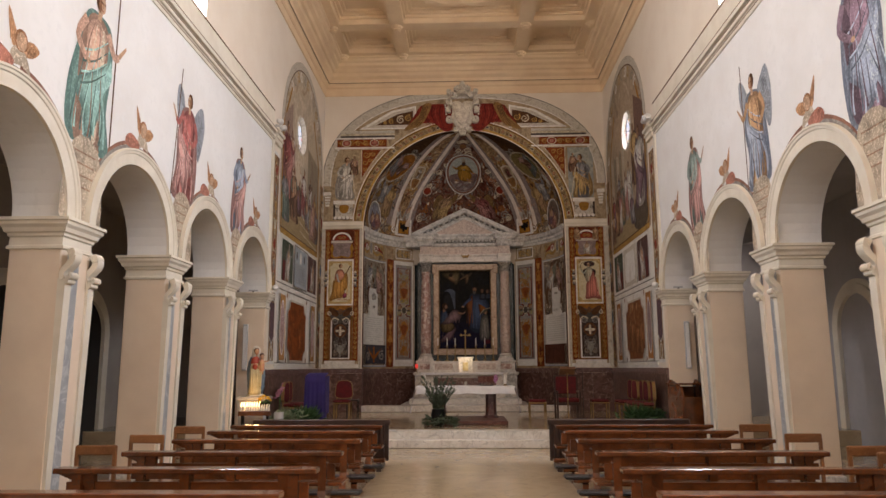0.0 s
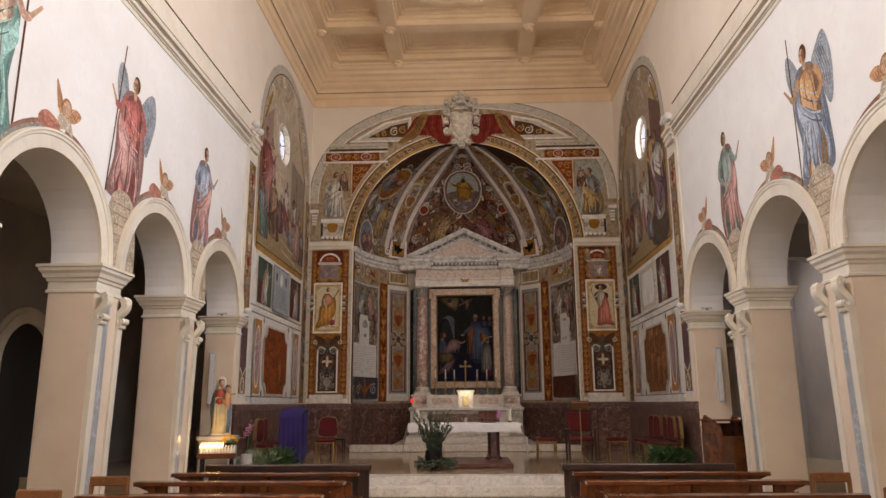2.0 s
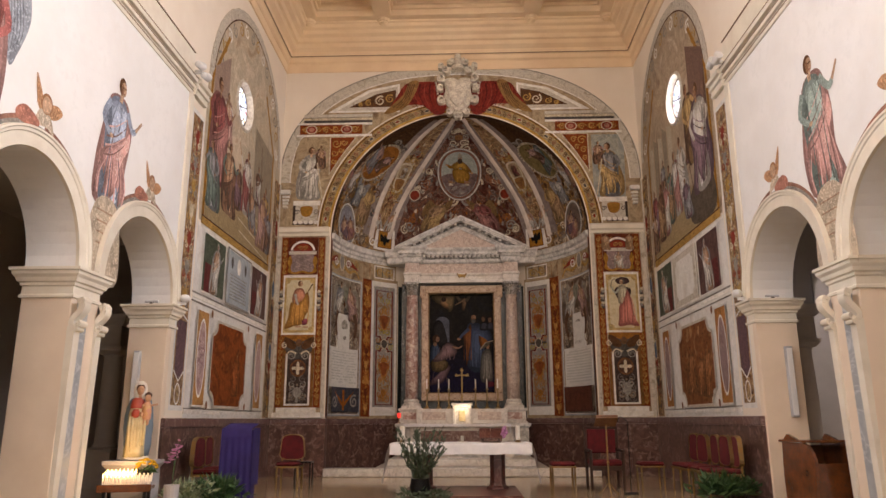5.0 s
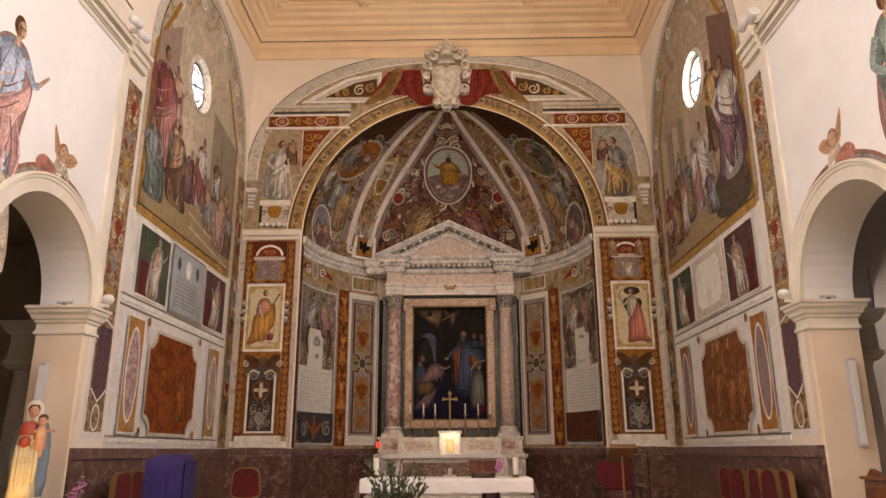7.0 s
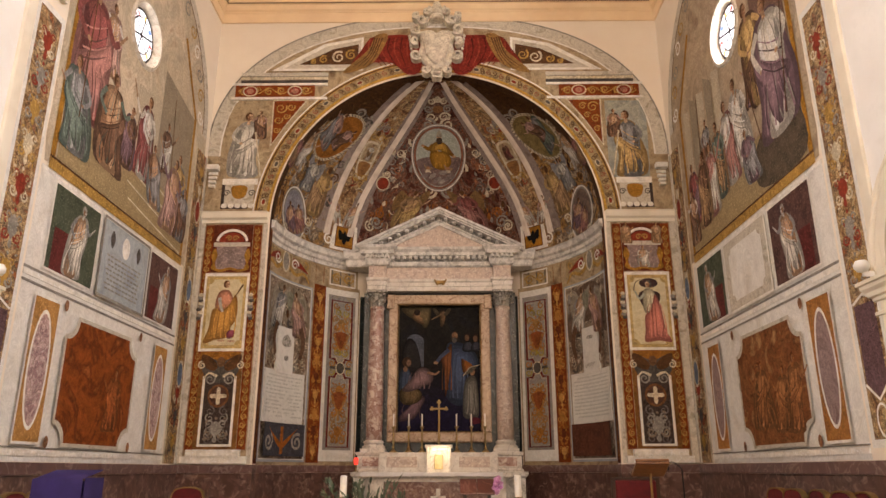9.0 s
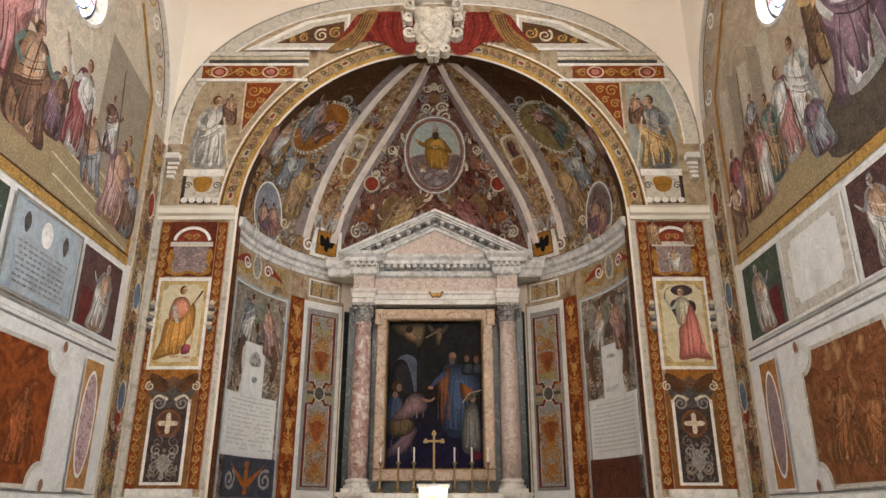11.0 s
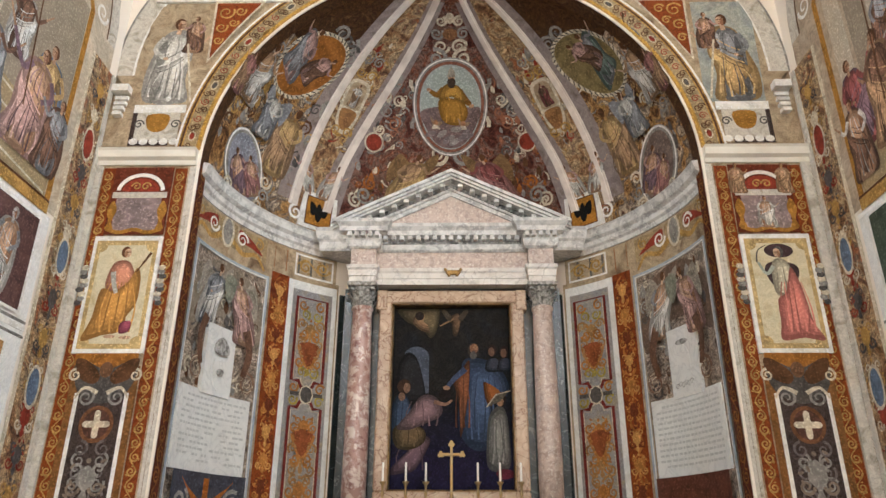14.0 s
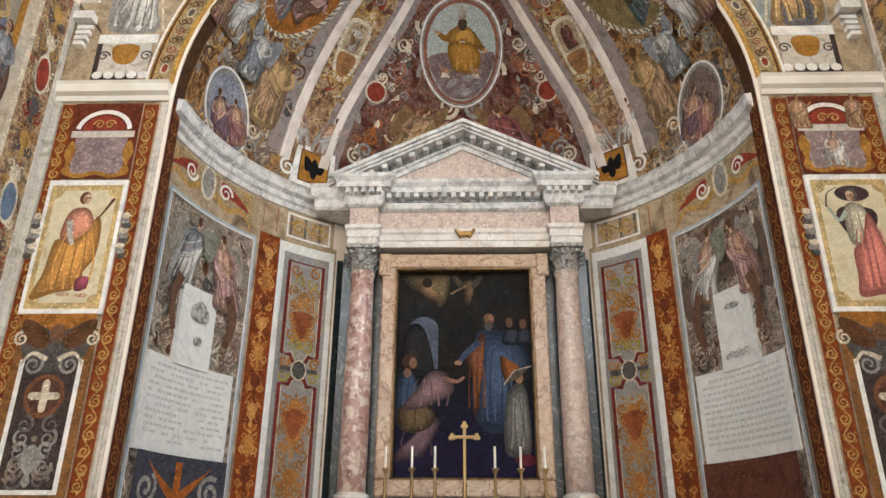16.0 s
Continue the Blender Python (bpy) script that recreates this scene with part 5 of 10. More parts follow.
for side, mapf in (("left", map_left), ("right", map_right)):
    L = side == "left"
    # arched lunette with the history scene
    p = Painted("lunette_fresco", "arched fresco of a crowded scene in a gilt border", mapf)
    cu, cv, R = 19.35, 7.65, 2.50
    n = 40
    dome = [(cu + R * math.cos(math.pi * i / n), cv + R * math.sin(math.pi * i / n)) for i in range(n + 1)]
    # ground with the round window left open
    q = [(OC[0] + 0.54 * math.cos(2 * math.pi * i / 48), OC[1] + 0.54 * math.sin(2 * math.pi * i / 48)) for i in range(48)]

    def edge_at(a):
        d = Vector((math.cos(a), math.sin(a)))
        t = 0.0
        while t < 6:
            t += 0.02
            x, y = OC[0] + d.x * t, OC[1] + d.y * t
            if y < 4.98 or x < cu - R or x > cu + R or (y > cv and (x - cu) ** 2 + (y - cv) ** 2 > R * R):
                break
        return (OC[0] + d.x * t, OC[1] + d.y * t)
    outer = [edge_at(2 * math.pi * i / 96) for i in range(96)]
    for i in range(96):
        a0, a1 = 2 * math.pi * i / 96, 2 * math.pi * (i + 1) / 96
        p.face([(OC[0] + 0.54 * math.cos(a0), OC[1] + 0.54 * math.sin(a0)), outer[i], outer[(i + 1) % 96], (OC[0] + 0.54 * math.cos(a1), OC[1] + 0.54 * math.sin(a1))],
               "fr_scene_left" if L else "fr_scene_right", "field", 0.0)
    p.d = 0.006
    p.ribbon(arc(cu, cv, R - 0.10, 0, math.pi, 40), 0.20, "fr_stone", "border", thick=0.004)
    p.ribbon(arc(cu, cv, R - 0.22, 0, math.pi, 40), 0.03, BROWNP, "border")
    for k in range(16):
        a = 0.12 + (math.pi - 0.24) * k / 15
        p.ribbon(spiral(cu + (R - 0.42) * math.cos(a), cv + (R - 0.42) * math.sin(a), 0.15, a, 1.4, 1 if k % 2 else -1), 0.05, (WHITEP, OCHRE, GREYP)[k % 3], "ornament", w1=0.02)
    scene_edge = [(17.0, 4.98), (21.2, 4.98), (21.2, 7.75), (20.35, 8.75)]
    p.ribbon([(21.2, 4.98), (21.2, 7.75), (20.4, 8.95)], 0.10, GOLDP, "border", thick=0.004)
    p.ribbon([(17.02, 4.98), (17.02, 7.75), (17.75, 8.95)], 0.10, GOLDP, "border", thick=0.004)
    p.ribbon([(16.97, 5.0), (21.25, 5.0)], 0.14, OCHRE, "border", thick=0.006)
    p.ribbon([(16.97, 5.08), (21.25, 5.08)], 0.03, BROWNP, "border")
    # buildings, pavement and the larger figures of the scene
    stone, shade, ground = pigment((0.52, 0.46, 0.37), 0.85), pigment((0.36, 0.31, 0.24), 0.8), pigment((0.40, 0.32, 0.20), 0.8)
    if L:
        p.face([(17.1, 8.0), (17.9, 8.6), (17.9, 5.9), (17.1, 5.9)], pigment((0.40, 0.31, 0.26), 0.85), "background#1")
        p.face([(18.9, 7.15), (19.75, 7.3), (19.75, 5.9), (18.9, 5.9)], stone, "background#2")
        p.face([(19.75, 7.9), (21.13, 7.7), (21.13, 5.8), (19.75, 5.8)], shade, "background#3")
        p.face([(17.1, 5.1), (21.13, 5.1), (21.13, 5.75), (18.6, 6.15), (17.1, 6.0)], ground, "pavement")
        for k in range(4):
            p.ribbon([(18.7 + 0.1 * k, 6.05 - 0.24 * k), (21.1, 5.72 - 0.2 * k)], 0.025, CREAMP, "pavement")
        cast = ((17.62, 5.85, 2.1, "red", "rose", 1, 1.5, False), (18.02, 6.75, 1.1, "white", "pink", 1, 1.5, True), (18.25, 5.45, 1.45, "green", "brown", 1, 1.7, True), (17.45, 5.3, 1.3, "grey", "green", -1, 1.6, False),
                (18.75, 5.7, 1.0, "brown", "violet", -1, 1.4, False), (19.28, 5.75, 1.42, "white", "red", -1, 1.25, False), (19.85, 5.5, 1.0, "brown", "grey", 1, 1.6, True), (20.45, 5.3, 1.35, "violet", "pink", -1, 1.5, True),
                (20.75, 5.55, 1.25, "yellow", "blue", -1, 1.5, False), (20.95, 5.3, 1.0, "grey", "brown", -1, 1.4, False), (20.1, 6.2, 0.9, "brown", "white", 1, 1.4, False))
    else:
        for k in range(5):
            p.face([(19.3 + 0.36 * k, 5.8), (19.6 + 0.36 * k, 5.8), (19.6 + 0.36 * k, 7.7 + 0.1 * (k % 2)), (19.3 + 0.36 * k, 7.6)], (stone, shade)[k % 2], "background#%d" % k)
        p.face([(17.1, 8.2), (18.0, 8.7), (18.0, 5.8), (17.1, 5.8)], pigment((0.24, 0.16, 0.13), 0.8), "background#8")
        p.face([(17.1, 5.1), (21.13, 5.1), (21.13, 5.6), (18.6, 5.9), (17.1, 5.9)], ground, "pavement")
        p.face(smooth_loop([(17.1, 5.15), (17.2, 5.9), (18.0, 5.95), (18.5, 5.6), (18.3, 5.15)]), pigment((0.16, 0.13, 0.10)), "pavement")
        cast = ((17.55, 5.65, 2.1, "white", "violet", 1, 1.5, False), (17.95, 6.3, 1.7, "yellow", "brown", -1, 1.4, False), (18.3, 6.4, 1.6, "violet", "brown", 1, 1.4, False), (18.72, 5.7, 1.45, "white", "white", 1, 1.35, False),
                (18.5, 5.35, 0.85, "violet", "grey", -1, 1.7, False), (19.2, 5.6, 1.4, "white", "rose", -1, 1.2, False), (19.62, 5.55, 1.3, "green", "ochre", 1, 1.2, False), (20.05, 5.4, 1.25, "rose", "white", -1, 1.3, False),
                (20.4, 5.35, 1.3, "brown", "ochre", 1, 1.3, False), (20.75, 5.5, 1.15, "red", "violet", -1, 1.3, False), (20.95, 5.2, 1.0, "white", "brown", 1, 1.3, True), (20.2, 6.2, 0.9, "grey", "brown", 1, 1.3, False))
    for u, v, h, a, b, fl, w, br in sorted(cast, key=lambda c: -c[1]):
        if abs(u - OC[0]) < 0.8:
            h = min(h, OC[1] - 0.72 - v)
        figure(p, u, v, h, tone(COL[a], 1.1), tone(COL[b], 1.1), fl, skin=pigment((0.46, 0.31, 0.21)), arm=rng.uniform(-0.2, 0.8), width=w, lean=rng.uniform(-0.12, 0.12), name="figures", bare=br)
    for k in range(5):
        u = 17.4 + 0.75 * k
        p.ribbon([(u, 5.8), (u + rng.uniform(-0.3, 0.3), 7.6 - (0.9 if abs(u - OC[0]) < 0.9 else 0))], 0.025, BROWNP, "spear#%d" % k)
    p.build()

    # round window: splay, rim and leaded panes
    e = thing("window_%d" % (7 if L else 8), "round window with white and coloured leaded panes", "window", kind="structure")
    bm = bmesh.new()
    rows = []
    for i in range(48):
        a = 2 * math.pi * i / 48
        rows.append([bm.verts.new(mapf(OC[0] + r * math.cos(a), OC[1] + r * math.sin(a), d)) for r, d in ((0.56, 0.004), (0.54, 0.03), (0.495, 0.035), (0.475, 0.0), (0.43, -0.08), (0.43, -0.12), (0.5, -0.12))])
    for i in range(48):
        a, b = rows[i], rows[(i + 1) % 48]
        for k in range(6):
            bm.faces.new((a[k], b[k], b[k + 1], a[k + 1]))
    part("window_frame", bm, "fr_stone", e)
    bm = bmesh.new()
    bm.faces.new([bm.verts.new(mapf(*t, -0.10)) for t in ell(OC[0], OC[1], 0.44, 0.44, 32)])
    part("pane", bm, "glass", e).visible_shadow = False
    hub = Painted("came_tmp", "", mapf)
    bpy.data.objects.remove(hub.e)
    hub.e, hub.d = e, -0.085
    hub.ribbon(ell(OC[0], OC[1], 0.29, 0.29, 32), 0.028, "lead", "lead_came", closed=True)
    hub.ribbon(ell(OC[0], OC[1], 0.42, 0.42, 32), 0.06, "lead", "lead_came", closed=True)
    for k in range(6):
        a = k * math.pi / 3 + 0.3
        hub.ribbon([(OC[0], OC[1]), (OC[0] + 0.42 * math.cos(a), OC[1] + 0.42 * math.sin(a))], 0.036, "lead", "lead_came")
    for k in range(9):
        a = k * 0.7
        hub.face(ell(OC[0] + 0.34 * math.cos(a), OC[1] + 0.34 * math.sin(a), 0.05, 0.04, 8), ("glass_red", "glass_blue", "glass_amber")[k % 3], "coloured_glass")
    hub.build()

    # white field with framed panels
    p = Painted("wall_panelling_fresco", "white painted panelling with rust plaque and marbled ovals", mapf)
    p.rect(16.86, 21.36, 1.61, 4.93, "fr_white")
    for v, w, m in ((4.90, 0.05, WHITEP), (3.70, 0.03, GREYP), (3.64, 0.06, WHITEP), (3.55, 0.025, GREYP), (1.70, 0.06, WHITEP), (1.76, 0.015, GREYP)):
        p.rect(16.86, 21.36, v - w / 2, v + w / 2, m, "moulding", 0.006)
    for u0, u1, fl in ((17.2, 18.32, 1), (20.02, 21.15, -1)):
        p.rect(u0, u1, 3.78, 4.82, pigment((0.13, 0.15, 0.11)) if (fl > 0) == L else pigment((0.17, 0.10, 0.09)), "panel")
        p.rect(u0 + 0.1, u0 + 0.5, 3.78, 4.3, pigment((0.19, 0.055, 0.05)), "panel")
        figure(p, (u0 + u1) / 2, 3.80, 0.98, COL["grey"], COL["white"], fl, skin=pigment((0.55, 0.53, 0.50)), hair=GREYP, bare=True, width=1.4, lean=0.12 * fl)
        p.border_frame(u0 - 0.03, u1 + 0.03, 3.75, 4.85, 0.03, WHITEP, "moulding", 0.008)
    if L:
        p.rect(18.45, 19.9, 3.78, 4.82, "fr_greyblue", "plaque")
        p.face(ell(19.15, 4.58, 0.12, 0.16, 20), WHITEP, "plaque")
        for s in (-0.42, 0.42):
            p.face(smooth_loop([(19.15 + s, 4.72), (19.15 + s + 0.07, 4.6), (19.15 + s, 4.46), (19.15 + s - 0.07, 4.6)]), DKGREY, "plaque")
        for k in range(8):
            w = 0.55 - 0.03 * (k % 3)
            for i in range(10):
                u = 19.17 - w + 2 * w * i / 10
                p.rect(u, u + 2 * w / 10 * rng.uniform(0.6, 0.9), 4.34 - 0.066 * k, 4.365 - 0.066 * k, GREYP, "lettering")
    else:
        p.rect(18.45, 19.9, 3.78, 4.82, "fr_stone", "plaque", 0.012)
        p.face(scooped(18.6, 19.75, 3.9, 4.7, 0.10), "fr_white", "plaque")
    p.border_frame(18.41, 19.94, 3.74, 4.86, 0.04, GREYP if L else WHITEP, "moulding", 0.014)
    offset_panel(p, 17.92, 19.88, 1.83, 3.32, 0.26, "fr_rust" if L else "fr_rust_scene", "fr_stone", 0.05, "plaque")
    for cu, cv in ((17.80, 3.44), (19.98, 3.44), (17.80, 1.83), (19.98, 1.83)):
        p.face(ell(cu, cv, 0.05, 0.07, 14), pigment((0.36, 0.20, 0.12)), "boss")
    rust_d, rust_l = pigment((0.20, 0.07, 0.025)), pigment((0.40, 0.19, 0.075))
    for k in range(1 if L else 4):
        u = 19.3 if L else 18.35 + 0.33 * k
        figure(p, u, 1.92 + rng.uniform(0, 0.12), rng.uniform(0.75, 1.05), (0.34, 0.135, 0.05) if L else (0.38, 0.20, 0.10), (0.36, 0.14, 0.055) if L else (0.34, 0.17, 0.08), rng.choice((1, -1)), skin=rust_l, hair=rust_d, name="figures", width=1.5, lean=rng.uniform(-0.2, 0.2))
    for u0, u1 in ((17.13, 17.64), (20.54, 21.03)):
        c = (u0 + u1) / 2
        p.rect(u0, u1, 1.82, 3.42, pigment((0.52, 0.31, 0.13)) if L else pigment((0.46, 0.24, 0.09)), "panel")
        p.face(ell(c, 2.62, 0.21, 0.68, 30), WHITEP, "oval_border#%d" % (u0 * 100))
        p.face(ell(c, 2.62, 0.175, 0.635, 30), "fr_porphyry" if L else "fr_mauve", "oval#%d" % (u0 * 100))
        p.border_frame(u0 - 0.03, u1 + 0.03, 1.79, 3.45, 0.03, WHITEP, "moulding", 0.006)
    p.build()

    # painted strips at both ends of the wall
    p = Painted("wall_strip_fresco", "tall painted strip of ochre and green grotesque ornament", mapf)
    p.rect(16.26, 16.82, 1.72, 6.80, "fr_white", "border")
    p.rect(16.32, 16.76, 1.80, 6.72, "fr_grotesque")
    candelabra(p, 16.54, 0.20, 3.3, 6.7, (OCHRE, GREYP, REDP, CREAMP))
    p.face([(16.36, 2.35), (16.54, 2.2), (16.72, 2.35), (16.72, 3.15), (16.36, 3.15)], "fr_violet", "panel")
    p.ribbon([(16.34, 3.17), (16.54, 3.25), (16.74, 3.17)], 0.03, WHITEP, "panel")
    p.ribbon([(16.34, 2.34), (16.54, 2.18), (16.74, 2.34)], 0.03, WHITEP, "panel")
    p.ribbon(ell(16.54, 1.98, 0.10, 0.16, 18), 0.025, WHITEP, "panel", closed=True)
    p.build()
    p = Painted("wall_strip_fresco", "tall painted strip of dark ochre ornament beside the corner", mapf, base=0.012)
    p.rect(21.40, 22.04, 1.62, 7.3, "fr_grotesque")
    p.rect(21.40, 21.47, 1.62, 7.3, CREAMP, "border")
    p.rect(21.92, 22.0, 1.62, 7.3, "fr_stone", "border", 0.02)
    candelabra(p, 21.69, 0.19, 1.75, 7.2, (OCHRE, DKGREY, REDP, CREAMP))
    for v in (3.1, 4.6, 6.1):
        p.face(ell(21.69, v, 0.13, 0.24, 22), CREAMP, "oval")
        p.face(ell(21.69, v, 0.10, 0.20, 22), REDP if v > 5 else BLUEP, "oval")
    p.build()

# ---- wall of the triumphal arch ----
def superarc(a, b, cz, n=50, e=2.5, inset=0.0):
    out = []
    for i in range(n + 1):
        t = math.pi * i / n
        c, s = math.cos(t), math.sin(t)
        out.append((AX + (a - inset) * math.copysign(abs(c) ** (2 / e), c), cz + (b - inset) * abs(s) ** (2 / e)))
    return out


p = Painted("arch_wall_fresco", "painted arch wall with stone band and red ornament", map_back)
outline = superarc(4.52, 3.17, 7.38, 50, 2.3)
inner = [(AX + 3.5 * math.cos(math.pi * i / 50), ZA + 3.5 * math.sin(math.pi * i / 50)) for i in range(51)]
inner[0], inner[-1] = (AX + 3.5, 6.2), (AX - 3.5, 6.2)
for i in range(50):
    p.face([inner[i], outline[i], outline[i + 1], inner[i + 1]], "fr_niche", "field", 0.0)
for s in (1, -1):
    p.face([(AX + s * 4.5, 7.4), (AX + s * 4.5, 6.2), (AX + s * 3.5, 6.2)], "fr_niche", "field", 0.0)
p.ribbon(superarc(4.52, 3.17, 7.38, 60, 2.3, 0.13), 0.26, "fr_stone", "border", thick=0.006)
p.ribbon(superarc(4.52, 3.17, 7.38, 60, 2.3, 0.27), 0.03, WHITEP, "border", thick=0.010)
p.ribbon(superarc(4.52, 3.17, 7.38, 60, 2.3, 0.01), 0.03, GREYP, "border", thick=0.010)
# gilt arch band round the apse opening
p.ribbon(arc(AX, ZA, 3.36, 0.06, math.pi - 0.06, 60), 0.34, OCHRE, "arch_band", thick=0.012)
p.ribbon(arc(AX, ZA, 3.51, 0.06, math.pi - 0.06, 60), 0.03, WHITEP, "arch_band", thick=0.016)
p.ribbon(arc(AX, ZA, 3.46, 0.06, math.pi - 0.06, 60), 0.03, BROWNP, "arch_band")
p.ribbon(arc(AX, ZA, 3.34, 0.06, math.pi - 0.06, 60), 0.17, pigment((0.42, 0.33, 0.20)), "arch_band")
p.ribbon(arc(AX, ZA, 3.225, 0.06, math.pi - 0.06, 60), 0.03, YELLOWP, "arch_band", thick=0.014)
for k in range(37):
    a = 0.12 + (math.pi - 0.24) * k / 36
    x, z = AX + 3.34 * math.cos(a), ZA + 3.34 * math.sin(a)
    if k % 3 == 0:
        p.face(ell(x, z, 0.030, 0.052, 12, a), DKGREY if k % 2 else REDP, "arch_band")
        p.ribbon(ell(x, z, 0.042, 0.068, 14, a), 0.010, CREAMP, "arch_band", closed=True)
    else:
        p.ribbon(spiral(x, z, 0.06, a, 1.4, 1, 10), 0.014, REDP, "arch_band")
    for s in (-1, 1):
        b = a + s * 0.042
        p.ribbon(spiral(AX + (3.34 + 0.03 * s) * math.cos(b), ZA + (3.34 + 0.03 * s) * math.sin(b), 0.055, a, 1.3, s, 10), 0.016, BROWNP, "arch_band")
for s in (1, -1):
    def U(x):
        return AX + s * (x - 0.0)
    # entablature strip, red spandrel and top triangle; x is counted outward from the axis
    p.rect(*sorted((U(2.45), U(4.05))), 8.66, 8.92, "fr_redscroll", "frieze")
    rinceau(p, *sorted((U(2.5), U(4.0))), 8.68, 8.90, OCHRE, "u")
    for x in (3.75, 2.85):
        p.face(ell(U(x), 8.79, 0.15, 0.12, 18), CREAMP, "frieze")
        p.face(ell(U(x), 8.79, 0.125, 0.095, 18), REDP, "frieze")
        p.face(ell(U(x), 8.79, 0.075, 0.06, 14), PINKP, "frieze")
    for v, w, m in ((8.63, 0.05, WHITEP), (8.945, 0.05, WHITEP), (9.01, 0.05, DKGREY), (9.07, 0.06, CREAMP), (9.16, 0.08, "fr_stone")):
        p.rect(*sorted((U(2.2), U(4.12 if v < 9 else 3.95))), v - w / 2, v + w / 2, m, "moulding", 0.006)
    p.face([(U(3.27), 8.59), (U(2.56), 8.59), (U(2.92), 8.1), (U(3.27), 7.54)], CREAMP, "spandrel")
    p.face([(U(3.24), 8.56), (U(2.62), 8.56), (U(2.95), 8.1), (U(3.24), 7.62)], "fr_redscroll", "spandrel")
    for x, z, r in ((3.1, 8.4, 0.12), (2.9, 8.42, 0.08), (3.14, 8.14, 0.09), (2.98, 8.22, 0.07), (3.16, 7.92, 0.07)):
        p.ribbon(spiral(U(x), z, r, 0.5, 1.4, s), 0.03, OCHRE, "ornament", w1=0.012)
    p.face([(U(3.35), 9.24), (U(1.5), 9.24), (U(1.5), 10.02), (U(2.3), 9.86)], WHITEP, "pediment#H%d" % s)
    p.face([(U(3.1), 9.29), (U(1.55), 9.29), (U(1.55), 9.95), (U(2.25), 9.80)], "fr_stone", "pediment#f%d" % s)
    p.face([(U(2.8), 9.38), (U(1.6), 9.38), (U(1.6), 9.85), (U(2.1), 9.74)], BROWNP, "pediment#R%d" % s)
    for x, z, r in ((2.0, 9.55, 0.14), (1.75, 9.6, 0.12), (2.3, 9.5, 0.09), (2.5, 9.45, 0.06)):
        p.ribbon(spiral(U(x), z, r, 1.0, 1.5, -s), 0.045, OCHRE if r < 0.13 else CREAMP, "ornament", w1=0.015)
    # red drapery beside the arms
    p.face(smooth_loop([(U(0.45), 10.02), (U(1.05), 10.06), (U(1.35), 10.0), (U(1.55), 9.7), (U(1.75), 9.3), (U(1.3), 9.42), (U(0.9), 9.40), (U(0.6), 9.15), (U(0.35), 9.2), (U(0.3), 9.6)]), pigment((0.27, 0.05, 0.035)), "drapery")
    for k in range(8):
        x = 0.45 + 0.13 * k
        p.ribbon(smooth_line([(U(x), 10.0), (U(x + 0.03), 9.7), (U(x * 0.75 + 0.1), 9.35)], 4), 0.035, (pigment((0.15, 0.025, 0.02)), pigment((0.36, 0.09, 0.06)))[k % 2], "drapery", w1=0.015)
    p.face(smooth_loop([(U(1.0), 10.05), (U(1.25), 10.06), (U(1.42), 9.7), (U(1.9), 9.2), (U(1.45), 9.30), (U(1.2), 9.55)]), pigment((0.35, 0.22, 0.09)), "drapery")
    for k in range(4):
        p.ribbon(smooth_line([(U(1.12 + 0.05 * k), 10.0), (U(1.25 + 0.05 * k), 9.6), (U(1.4 + 0.1 * k), 9.33)], 4), 0.03, BROWNP, "drapery", w1=0.01)
p.build()

